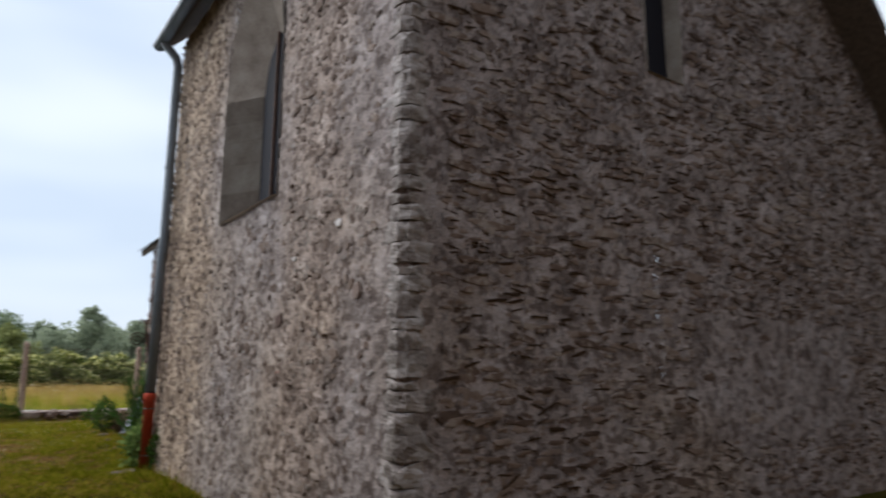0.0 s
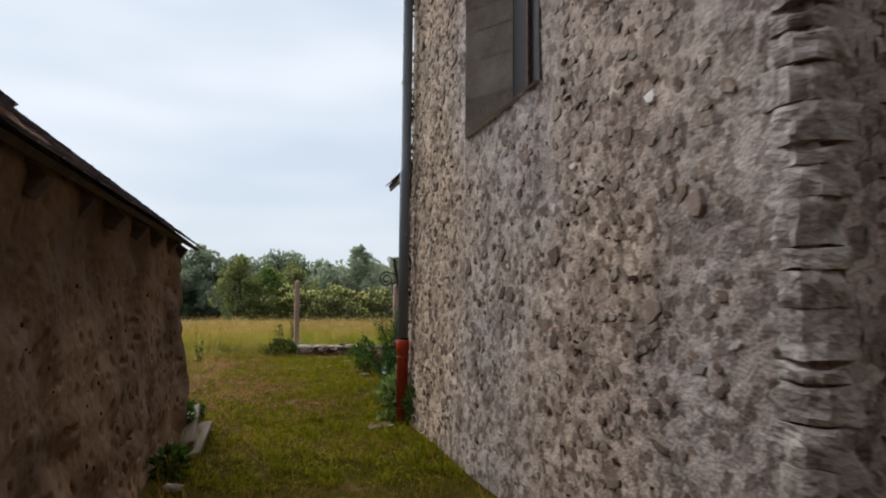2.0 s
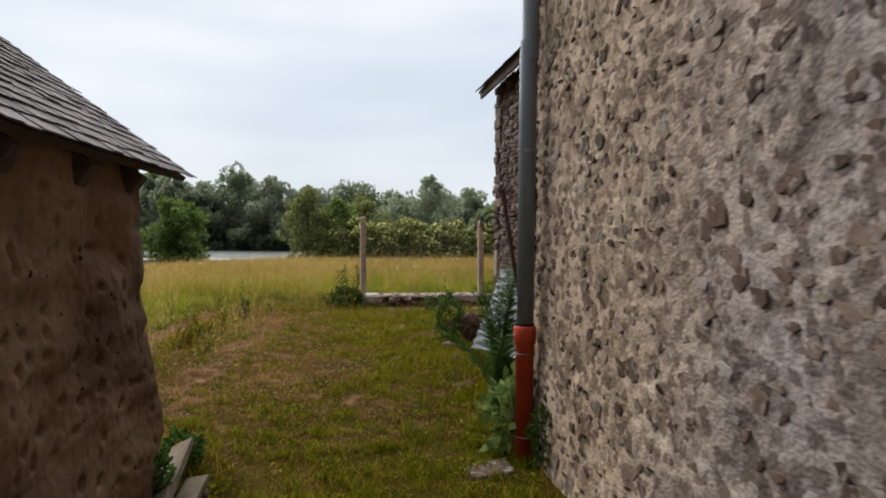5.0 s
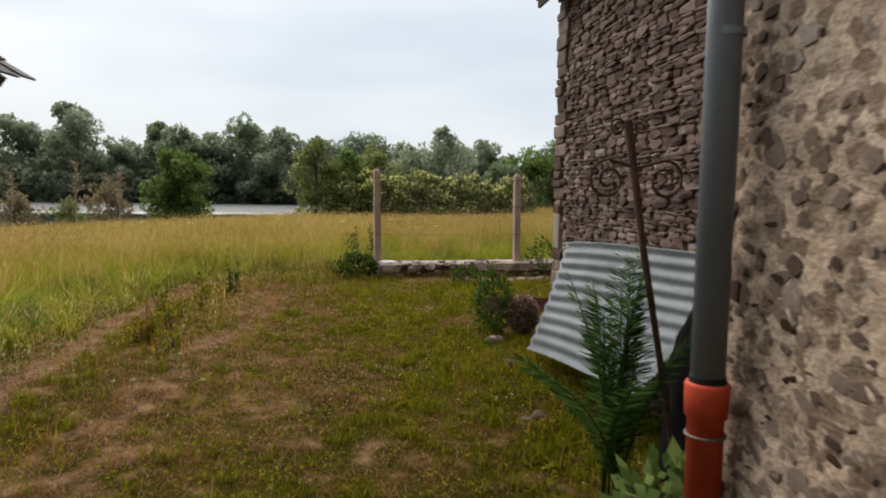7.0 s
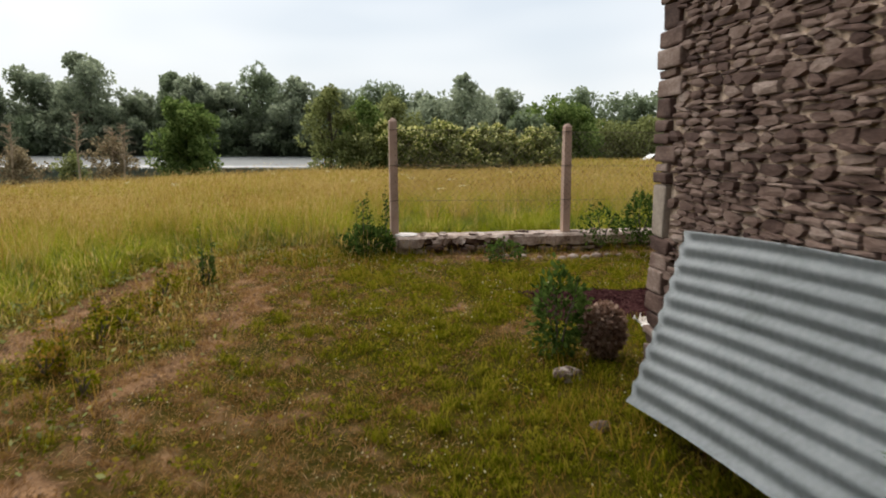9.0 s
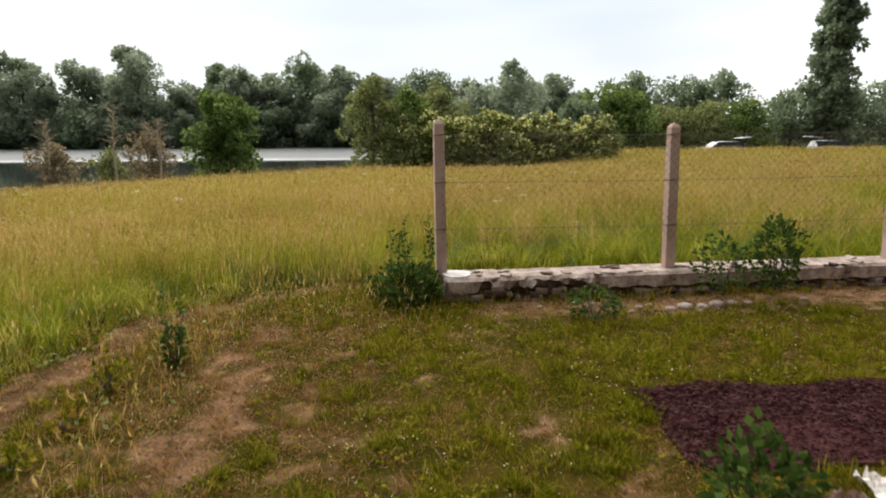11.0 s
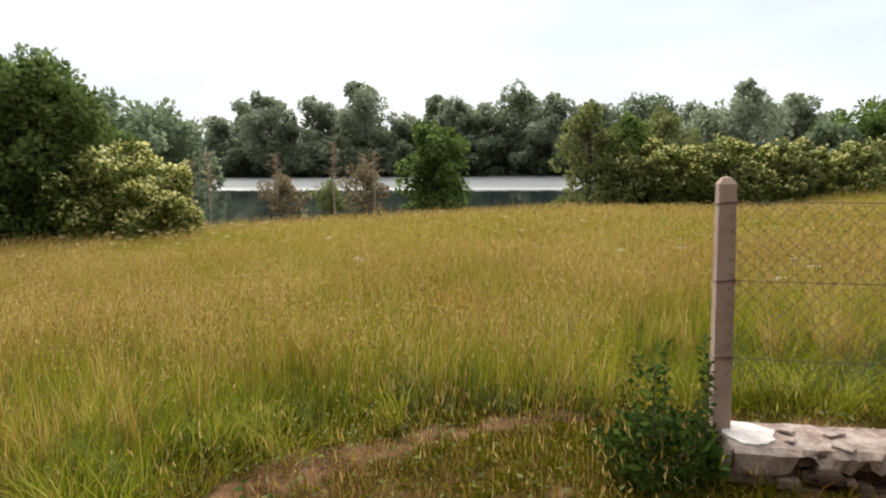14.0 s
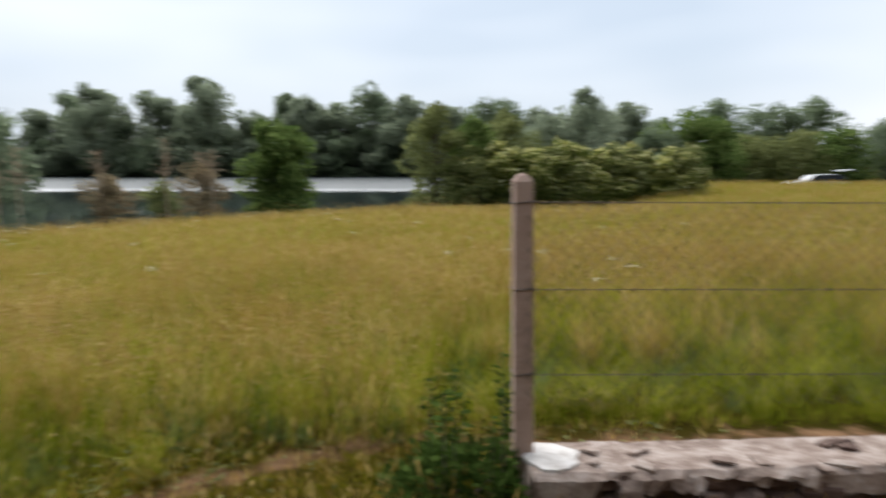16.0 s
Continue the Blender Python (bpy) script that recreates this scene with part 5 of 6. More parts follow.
def shrub(name, x, y, r, h, n, size, mat, label, category="shrub", spikes=0, wood=M_BARK, flat=0.3, base=None):
    z0 = float(ground_z(x, y)) if base is None else base
    e = empty(name, (x, y, z0), label, category)
    for k in range(5):
        a = k * 1.26 + 0.3
        part("stem", bm_tube([(x, y, z0 - 0.05), (x + 0.3 * r * math.cos(a), y + 0.3 * r * math.sin(a), z0 + 0.4 * h), (x + 0.75 * r * math.cos(a), y + 0.75 * r * math.sin(a), z0 + h * (0.7 + 0.05 * k))], [0.008, 0.006, 0.002], 5), wood, e)
    c = rng.normal(size=(n, 3))
    c /= np.linalg.norm(c, axis=1, keepdims=True)
    rad = rng.uniform(0.35, 1.0, n) ** 0.6 * (1 + 0.22 * np.sin(5 * c[:, 0] + 3 * c[:, 2]) * np.cos(4 * c[:, 1]))
    p = c * rad[:, None] * np.array([r, r, h * 0.55]) + np.array([x, y, z0 + h * 0.5])
    p[:, 2] = np.maximum(p[:, 2], z0 + 0.02)
    q = [p]
    dd = [c + np.array([0, 0, flat])]
    for s in range(spikes):
        a = rng.uniform(0, 6.28)
        sx, sy = x + 0.7 * r * math.cos(a), y + 0.5 * r * math.sin(a)
        zt = z0 + h * rng.uniform(1.6, 2.5)
        part("shoot", bm_tube([(sx, sy, z0), (sx, sy, zt)], [0.004, 0.0015], 5), wood, e)
        zz = np.linspace(z0 + 0.3 * h, zt, 34)
        q.append(np.stack([sx + rng.normal(0, 0.008, 34), sy + rng.normal(0, 0.008, 34), zz], 1))
        dd.append(np.stack([rng.normal(size=34), rng.normal(size=34), np.full(34, 0.3)], 1))
    p, dd = np.concatenate(q), np.concatenate(dd) + rng.normal(0, 0.5, (sum(map(len, q)), 3))
    me = leaf_mesh(p, dd, np.full(len(p), size), 0.3, mat, "foliage", rng)
    obj("foliage", local(me, e.location), e)
    return e


shrub("shrub", 2.72, 13.35, 0.19, 0.62, 900, 0.05, M_BUSH, "small leafy dark green shrub by the corner of the wing")
shrub("leafy_bush", 1.45, 17.5, 0.34, 0.36, 1700, 0.055, M_BUSH, "dense dark green bush with upright shoots at the fence post", spikes=9)
shrub("rose_bush", 4.5, 17.42, 0.26, 0.48, 420, 0.05, M_BUSH, "sparse dark rose bush against the low wall", base=0.12)
shrub("rose_bush", 5.05, 17.45, 0.23, 0.66, 1100, 0.05, M_BUSH, "dark green rose bush leaning over the low wall", base=0.12)
shrub("weed_clump", 3.1, 16.9, 0.26, 0.26, 420, 0.045, M_BUSH, "straggly weeds before the low wall", "weeds")
shrub("weed_clump", -0.18, 15.85, 0.08, 0.30, 260, 0.04, M_BUSH, "upright green weed at the edge of the worn path", "weeds", spikes=2)
shrub("weed_clump", 0.32, 8.1, 0.10, 0.24, 420, 0.04, M_FERN, "dark weeds at the foot of the earth wall", "weeds")
shrub("weed_clump", 0.34, 8.72, 0.12, 0.17, 420, 0.04, M_FERN, "dark weeds at the corner of the shed", "weeds")
shrub("weed_clump", 0.40, 6.6, 0.09, 0.18, 140, 0.07, M_BUSH, "dark weeds beside the old boards", "weeds")
shrub("ivy_clump", 2.52, 8.62, 0.10, 0.42, 260, 0.06, M_BUSH, "ivy leaves at the base of the downpipe", "ivy")
shrub("ivy_clump", 2.44, 9.05, 0.22, 0.5, 420, 0.09, M_LEAF, "broad leaves behind the downpipe foot", "weeds")

wr = random.Random(55)
for k in range(11):
    wy = wr.uniform(12.5, 17.4)
    wx = float(np.interp(wy, [12, 15, 16.5, 17.5], [-0.5, -0.45, 0.1, 0.8])) + wr.uniform(-0.25, 0.25)
    shrub("weed_clump", wx, wy, wr.uniform(0.06, 0.12), wr.uniform(0.08, 0.18), wr.randint(60, 130), 0.04, wr.choice((M_TUFT, M_LAWN, M_TUFT)), "leafy weeds and seeding stems beside the worn path", "weeds", spikes=wr.choice((0, 1, 2)))
ball = empty("dry_flower_head", (3.02, 13.3, 0.0), "round brown dried hydrangea head", "dried flower")
bm = bmesh.new()
bmesh.ops.create_icosphere(bm, subdivisions=5, radius=0.125)
for v in bm.verts:
    v.co *= 1 + 0.22 * noise.noise(v.co * 34) + 0.1 * noise.noise(v.co * 9)
    v.co = Vector((v.co.x + 3.02, v.co.y + 13.3, v.co.z * 1.25 + 0.17))
part("flower_core", bm, M_DRY, ball)
rg = np.random.default_rng(31)
pd = rg.normal(size=(2200, 3))
pd /= np.linalg.norm(pd, axis=1, keepdims=True)
pp = np.array([3.02, 13.3, 0.17]) + pd * np.array([0.135, 0.135, 0.17]) * rg.uniform(0.85, 1.12, (2200, 1))
obj("petals", local(leaf_mesh(pp, pd + rg.normal(0, 0.7, (2200, 3)), np.full(2200, 0.034), 0.42, M_DRYLEAF, "petals", rg), ball.location), ball)["kind"] = "stuff"
rag = empty("white_wrapper", (3.35, 13.75, 0.02), "crumpled white plastic wrapping on the ground", "wrapping")
bm = bmesh.new()
bmesh.ops.create_grid(bm, x_segments=14, y_segments=10, size=0.5)
for v in bm.verts:
    v.co = Vector((3.66 + v.co.x * 0.22 + 0.03 * noise.noise(v.co * 5), 13.85 + v.co.y * 0.36, 0.03 + 0.07 * abs(noise.noise(v.co * 6)) + 0.05 * noise.noise(v.co * 13)))
bmesh.ops.solidify(bm, geom=bm.faces[:], thickness=0.003)
part("film", bm, M_WHITE, rag)

# old boards against the shed
for k, (a, b, w, lift) in enumerate((((0.37, 8.62, 0.16), (0.42, 7.45, 0.03), 0.12, 0.0), ((0.50, 8.35, 0.05), (0.48, 7.25, -0.01), 0.11, 0.0))):
    e = empty("old_board", a, "weathered grey wooden board lying by the shed", "board", "old boards")
    A0, B0 = Vector(a), Vector(b)
    d = (B0 - A0).normalized()
    m = Matrix.Translation((A0 + B0) / 2) @ d.to_track_quat("Y", "Z").to_matrix().to_4x4() @ Matrix.Rotation(radians(28 if k == 0 else 12), 4, "Y")
    L = (B0 - A0).length / 2
    part("plank", bm_box((-w / 2, -L, -0.018), (w / 2, L, 0.018), 0.004, matrix=m, jitter=0.004, seed=k), M_GREYWOOD, e)

# loose stones
rnd = random.Random(9)


def loose_stone(x, y, s, mat, label, z=None):
    z0 = float(ground_z(x, y)) if z is None else z
    e = empty("loose_stone", (x, y, z0), label, "stone", "loose stones")
    bm = bmesh.new()
    bmesh.ops.create_icosphere(bm, subdivisions=2, radius=1)
    o = Vector((x * 7, y * 5, s * 90))
    for v in bm.verts:
        q = v.co * (1 + 0.35 * noise.noise(v.co * 1.3 + o))
        v.co = Vector((x + q.x * s, y + q.y * s * 0.8, z0 + q.z * s * 0.55 + s * 0.25))
    part("stone", bm, mat, e)


for x, y, s in ((3.9, 17.15, 0.06), (3.42, 17.3, 0.05), (3.62, 17.22, 0.04), (4.05, 17.22, 0.075), (4.22, 17.2, 0.06), (4.38, 17.25, 0.07), (3.2, 17.35, 0.045), (3.75, 17.32, 0.035), (3.05, 17.42, 0.03), (3.3, 17.2, 0.03), (4.55, 17.3, 0.05), (4.7, 17.28, 0.045), (2.7, 17.3, 0.03), (2.95, 17.12, 0.025), (3.5, 17.08, 0.035), (5.3, 17.38, 0.05), (4.15, 17.08, 0.035)):
    loose_stone(x, y, s, M_COPING, "pale broken stone at the foot of the low wall")
for x, y, s in ((2.66, 12.95, 0.10), (2.5, 10.95, 0.06), (2.40, 10.9, 0.04), (2.62, 12.2, 0.06), (2.75, 9.45, 0.12), (2.95, 9.3, 0.14)):
    loose_stone(x, y, s, M_RUBBLE, "grey-brown stone lying in the grass by the wing")
for x, y, s in ((0.50, 8.3, 0.07), (0.42, 7.0, 0.08), (0.45, 6.3, 0.07), (0.40, 5.5, 0.08), (0.44, 4.7, 0.07)):
    loose_stone(x, y, s, M_RUBBLE, "stone fallen at the foot of the earth wall")

# bed of slate chips
bed = empty("chip_bed", (4.0, 14.7, 0.0), "bed of dark purple slate chips set in the lawn", "gravel bed")
rng = np.random.default_rng(12)
n = 15000
cx, cy = rng.uniform(2.86, 5.6, n), rng.uniform(14.15, 15.32, n)
edge = 2.9 + 0.13 * (15.3 - cy) * -0.5 + 0.05 * np.sin(9 * cy)
ok = (cx > edge) & (cy > 14.2 + 0.04 * np.sin(7 * cx)) & (cy < 15.26 + 0.04 * np.sin(6 * cx))
cx, cy = cx[ok], cy[ok]
n = len(cx)
a = rng.uniform(0, 6.28, n)
s = rng.uniform(0.008, 0.022, n)
tl = rng.normal(0, 0.3, (n, 2))
zz = ground_z(cx, cy) + 0.012 + rng.uniform(0, 0.02, n)
v = []
for k in range(4):
    aa = a + k * math.pi / 2 + rng.uniform(-0.3, 0.3, n)
    dx, dy = s * np.cos(aa), s * np.sin(aa) * 0.8
    v.append(np.stack([cx + dx, cy + dy, zz + dx * tl[:, 0] + dy * tl[:, 1]], 1))
top = np.stack([cx, cy, zz + 0.008], 1)
V = np.stack(v + [top], 1).reshape(-1, 3)
k = np.arange(n)[:, None] * 5
F = np.concatenate([k + np.array([[i, (i + 1) % 4, 4]]) for i in range(4)])
obj("chips", local(mesh_np("chips", V, F, M_MULCH), bed.location), bed, kind="stuff")
bm = bmesh.new()
pl = [(2.93, 14.22), (5.6, 14.22), (5.6, 15.27), (2.98, 15.24), (2.9, 14.8)]
lo = [bm.verts.new((x, y, float(ground_z(x, y)) - 0.05)) for x, y in pl]
hi = [bm.verts.new((x, y, float(ground_z(x, y)) + 0.016)) for x, y in pl]
bm.faces.new(hi)
for i in range(5):
    bm.faces.new((lo[i], lo[(i + 1) % 5], hi[(i + 1) % 5], hi[i]))
part("chip_base", bm, M_MULCH, bed)


# ---- grass ----
def blades(name, x, y, h, w, lean, mat, label, rng, heads=0.0, lay=None):
    """Bent tapering blades in one mesh; with heads, a wider tuft at the tip."""
    n = len(x)
    z0 = ground_z(x, y) - 0.01
    a = rng.uniform(0, 2 * math.pi, n)
    la = rng.uniform(0, 2 * math.pi, n) if lay is None else lay
    lx, ly = lean * np.cos(la), lean * np.sin(la)
    sx, sy = np.cos(a) * w, np.sin(a) * w
    b0 = np.stack([x - sx, y - sy, z0], 1)
    b1 = np.stack([x + sx, y + sy, z0], 1)
    mz = z0 + h * 0.55
    k1 = 0.30
    m0 = np.stack([x + lx * k1 - sx * 0.75, y + ly * k1 - sy * 0.75, mz], 1)
    m1 = np.stack([x + lx * k1 + sx * 0.75, y + ly * k1 + sy * 0.75, mz], 1)
    tip = np.stack([x + lx, y + ly, z0 + h], 1)
    if heads:
        hx, hy = np.cos(a) * heads, np.sin(a) * heads
        c = m0 * 0.25 + tip * 0.75
        c0, c1 = c + np.stack([-hx, -hy, 0 * hx], 1), c + np.stack([hx, hy, 0 * hx], 1)
        base_h = m0 * 0.5 + tip * 0.5
        v = np.stack([b0, b1, base_h, c0, tip, c1], 1).reshape(-1, 3)
        k = np.arange(n)[:, None] * 6
        f = np.concatenate([k + np.array([[0, 1, 2]]), k + np.array([[2, 5, 3]]), k + np.array([[3, 5, 4]])])
    else:
        v = np.stack([b0, b1, m1, m0, tip], 1).reshape(-1, 3)
        k = np.arange(n)[:, None] * 5
        f = np.concatenate([k + np.array([[0, 1, 2]]), k + np.array([[0, 2, 3]]), k + np.array([[3, 2, 4]])])
    return obj(name, mesh_np(name, v, f, mat), label=label, category="grass", kind="stuff")


def meadow_edge(x, y):
    """Above 0 where the grass is left tall; metres into it, roughly."""
    left = np.interp(y, [9, 12, 15, 16.2, 17.0, 17.8, 18.3, 18.8], [-1.68, -1.58, -1.42, -1.26, -0.96, -0.4, 0.4, 40.0]) - x
    left = left + 0.22 * wave(x * 1.2, y * 1.2, 1.0, 0.7)
    back = y - (18.58 + 0.095 * (x - 1.84))
    return np.where(x > 1.2, back, np.maximum(np.minimum(left, 3), np.where(x > -0.5, back, -9)))


def in_view(x, y):
    """A wide fan of the plan that opens northwards from the yard."""
    return (x > -1.36 * (y - 13) - 2.5) & (x < 0.75 * (y - 8) + 1.5)


def shore_free(x, y):
    return ground_z(x, y) > LAKE_Z + 0.1


rng = np.random.default_rng(21)


def scatter(n, x0, x1, y0, y1):
    x, y = rng.uniform(x0, x1, n), rng.uniform(y0, y1, n)
    return x, y


def patchy(x, y):
    return 0.5 + 0.5 * wave(x, y, 0.55, 0.9)


def ripe(x, y, e):
    """How far the grass has turned to straw, 0 to 1: green along the mown edge, gold further in."""
    return np.clip(smooth(0.5, 4.2, e + 1.2 * wave(x, y, 0.45, 2.2)) * (0.72 + 0.5 * wave(x, y, 0.3, 5.0)), 0.03, 1)


def swirl(x, y, rng, spread):
    """Directions in which wind and rain have laid the grass, alike within a clump."""
    return 2.6 * wave(x, y, 0.55, 1.0) + 1.8 * wave(x, y, 1.9, 4.0) + rng.normal(0, spread, len(x))


def panicles(x, y, h, rng, spread=0.028, size=0.016, k=6):
    """Loose seed heads: a few spikelets hung round the top of each stalk."""
    n = len(x)
    z = ground_z(x, y) + h
    px = np.repeat(np.stack([x, y, z], 1), k, 0)
    px = px + rng.normal(0, 1, (n * k, 3)) * np.array([spread, spread, spread * 1.5])
    return leaf_mesh(px, rng.normal(0, 0.6, (n * k, 3)) + np.array([0, 0, 0.7]), np.full(n * k, size), 0.26, M_HEAD, "spikelets", rng)


for tag, n, box, wid in (("near", 250000, (-12, 9, 11.5, 24), 0.0028), ("middle", 165000, (-27, 16, 24, 34), 0.0052), ("far", 80000, (-28, 30, 34, 46), 0.010), ("field", 50000, (7, 52, 46, 66), 0.018)):
    x, y = scatter(n, *box)
    e = meadow_edge(x, y)
    clump = 0.5 + 0.5 * wave(x, y, 2.6, 3.3)
    ok = (e > 0) & in_view(x, y) & shore_free(x, y) & (rng.uniform(0, 1, n) < 0.45 + 0.75 * clump)
    x, y, e, clump = x[ok], y[ok], e[ok], clump[ok]
    h = (0.13 + 0.36 * smooth(-0.1, 1.8, e)) * rng.uniform(0.55, 1.2, len(x)) * (0.7 + 0.55 * clump)
    lodged = smooth(0.1, 0.6, wave(x, y, 0.9, 7.0)) * (1 - smooth(1.5, 3.5, e))
    blades("meadow_grass", x, y, h * (1 - 0.35 * lodged), np.full(len(x), wid), (0.12 + 0.34 * lodged) * rng.uniform(0.3, 1.6, len(x)), M_BLADE, "tall green meadow grass", rng, lay=swirl(x, y, rng, 0.9))
    x, y = scatter(int(n * 1.1), *box)
    e = meadow_edge(x, y)
    ok = (e > 0.1) & in_view(x, y) & shore_free(x, y) & (rng.uniform(0, 1, len(x)) < ripe(x, y, e))
    x, y, e = x[ok], y[ok], e[ok]
    h = (0.30 + 0.30 * smooth(0, 2.4, e)) * rng.uniform(0.5, 1.2, len(x)) * (0.8 + 0.3 * patchy(x, y))
    lay = swirl(x, y, rng, 1.2)
    lean = 0.2 * rng.uniform(0.2, 1.3, len(x))
    blades("meadow_seed_heads", x, y, h, np.full(len(x), wid * 0.4), lean, M_STRAW, "ripe straw-coloured meadow grass heads", rng, heads=wid * 0.8, lay=lay)
    if tag in ("near", "middle"):
        pick = rng.uniform(0, 1, len(x)) < (0.26 if tag == "near" else 0.14)
        big = 1.0 if tag == "near" else 1.7
        obj("meadow_spikelets", panicles((x + lean * np.cos(lay))[pick], (y + lean * np.sin(lay))[pick], h[pick], rng, 0.034 * big, 0.024 * big, 5 if tag == "near" else 3),
            label="loose brown and gold grass panicles", category="grass", kind="stuff")

# arching tussocks along the mown edge, and dark weeds among them
def tussocks(name, count, box, e0, e1, per, h, lean, wid, mat, label):
    cx, cy = scatter(count, *box)
    e = meadow_edge(cx, cy)
    ok = (e > e0) & (e < e1) & in_view(cx, cy)
    cx, cy = cx[ok], cy[ok]
    q = np.repeat(rng.uniform(0.6, 1.25, len(cx)), per)
    lay = np.repeat(rng.uniform(0, 6.28, len(cx)), per) + rng.normal(0, 1.0, len(cx) * per)
    x, y = np.repeat(cx, per) + rng.normal(0, 0.05, len(q)), np.repeat(cy, per) + rng.normal(0, 0.05, len(q))
    blades(name, x, y, q * h * rng.uniform(0.5, 1.1, len(q)), np.full(len(q), wid), q * lean * rng.uniform(0.2, 1.3, len(q)), mat, label, rng, lay=lay)


tussocks("grass_tussocks", 900, (-5, 8, 12, 21), 0.0, 1.7, 60, 0.38, 0.36, 0.0042, M_LUSH, "lush arching tussocks along the mown edge")
tussocks("meadow_tussocks", 2600, (-7, 9, 13, 26), 1.0, 9.0, 26, 0.60, 0.22, 0.0036, M_STRAW, "straw tussocks standing above the meadow")
tussocks("shaded_tussocks", 1400, (-7, 9, 13, 24), 0.3, 7.0, 30, 0.34, 0.3, 0.004, M_DEEP, "dark green leafy clumps low in the meadow")

# lawn: short blades, thinner where worn
def solid(x, y):
    """True where walls, shed or beds stand."""
    return ((x > WX - 0.08) & (y > CY - 0.1) & (y < EY)) | ((x > VX - 0.05) & (y >= EY) & (y < VY1)) | ((x < SX + 0.12) & (y < SY1)) | ((x > 2.95) & (y > 14.2) & (y < 15.25)) | \
           ((y > 17.5 + 0.095 * (x - 1.84)) & (y < 17.95 + 0.095 * (x - 1.84)) & (x > 1.82))


def tufted(n, x0, x1, y0, y1, per, spread):
    """Places gathered into tufts: n tufts of about per blades each."""
    cx, cy = scatter(n, x0, x1, y0, y1)
    return np.repeat(cx, per) + rng.normal(0, spread, n * per), np.repeat(cy, per) + rng.normal(0, spread, n * per), np.repeat(rng.uniform(0.5, 1.3, n), per)


x, y = scatter(300000, -2.2, 5.6, 2.5, 18.5)
d = dryness(x, y)
keep = (meadow_edge(x, y) < 0.1) & ~solid(x, y) & (rng.uniform(0, 1, len(x)) > 1.2 * wear(x, y) + 0.5 * d)
x, y = x[keep], y[keep]
h = rng.uniform(0.01, 0.045, len(x)) * (0.45 + 1.2 * patchy(x * 2.2, y * 2.2)) * (0.7 + 0.6 * patchy(x * 6.0, y * 6.0))
blades("lawn_grass", x, y, h, np.full(len(x), 0.0026), 0.03 * rng.uniform(0.2, 1.5, len(x)), M_LAWN, "short mown lawn grass", rng)
x, y, q = tufted(7000, -1.3, 5.6, 6.5, 18.3, 34, 0.028)
keep = (meadow_edge(x, y) < 0.1) & ~solid(x, y) & (np.repeat(rng.uniform(0, 1, 7000), 34) > 0.2 + 0.8 * wear(x, y) + 0.45 * dryness(x, y))
x, y, q = x[keep], y[keep], q[keep]
blades("lawn_tufts", x, y, q ** 1.6 * rng.uniform(0.025, 0.095, len(x)), np.full(len(x), 0.0034), 0.08 * rng.uniform(0.2, 1.5, len(x)), M_TUFT, "greener tufts standing in the lawn", rng)
x, y, q = tufted(11000, -1.3, 5.0, 7.0, 17.6, 22, 0.03)
keep = (meadow_edge(x, y) < 0.1) & ~solid(x, y) & (np.repeat(rng.uniform(0, 1, 11000), 22) < 0.05 + 0.95 * dryness(x, y) + 0.3 * wear(x, y))
x, y, q = x[keep], y[keep], q[keep]
blades("parched_grass", x, y, q * rng.uniform(0.012, 0.05, len(x)), np.full(len(x), 0.0028), 0.06 * rng.uniform(0.3, 1.6, len(x)), M_PARCHED, "parched brown grass between the green tufts", rng)
# clover and plantain leaves lying in the turf
x, y, q = tufted(5200, -1.2, 5.4, 6.5, 17.9, 12, 0.045)
keep = (meadow_edge(x, y) < 0.0) & ~solid(x, y) & (np.repeat(wave(*scatter(5200, 0, 9, 0, 9)), 12) > -0.2) & (rng.uniform(0, 1, len(x)) > 1.1 * wear(x, y))
x, y, q = x[keep], y[keep], q[keep]
P = np.stack([x, y, ground_z(x, y) + rng.uniform(0.004, 0.035, len(x))], 1)
obj("clover_leaves", leaf_mesh(P, np.stack([rng.normal(size=len(x)), rng.normal(size=len(x)), rng.uniform(0.05, 0.5, len(x))], 1), 0.026 * q, 0.36, M_TUFT, "clover_leaves", rng),
    label="clover and plantain leaves in the lawn", category="weeds", kind="stuff")
# longer tufts: along walls and the worn path
x, y = scatter(90000, -1.6, 6.0, 3.0, 18.2)
near_wall = np.exp(-((x - WX + 0.08) / 0.1) ** 2) * (y < EY) * (y > CY) + np.exp(-((x - 0.42) / 0.14) ** 2) * (y < 8.8) + 0.35 * np.exp(-((x + 0.42) / 0.32) ** 2) * (y > 10) + \
    np.exp(-((y - 17.4 - 0.095 * (x - 1.84)) / 0.14) ** 2) * (x > 1.9) + 0.8 * np.exp(-((x - 2.6) / 0.25) ** 2) * (y > 9.1) * (y < 13.6) + 0.9 * np.exp(-(((x - 1.0) / 0.9) ** 2 + ((y - 17.3) / 0.5) ** 2))
keep = (rng.uniform(0, 1, len(x)) < 0.75 * near_wall * (0.35 + 0.65 * patchy(x * 3, y * 3))) & ~solid(x, y)
x, y = x[keep], y[keep]
blades("long_grass_tufts", x, y, rng.uniform(0.05, 0.2, len(x)), np.full(len(x), 0.0035), 0.1 * rng.uniform(0.2, 1.4, len(x)), M_LAWN, "longer grass along the walls and the worn path", rng)

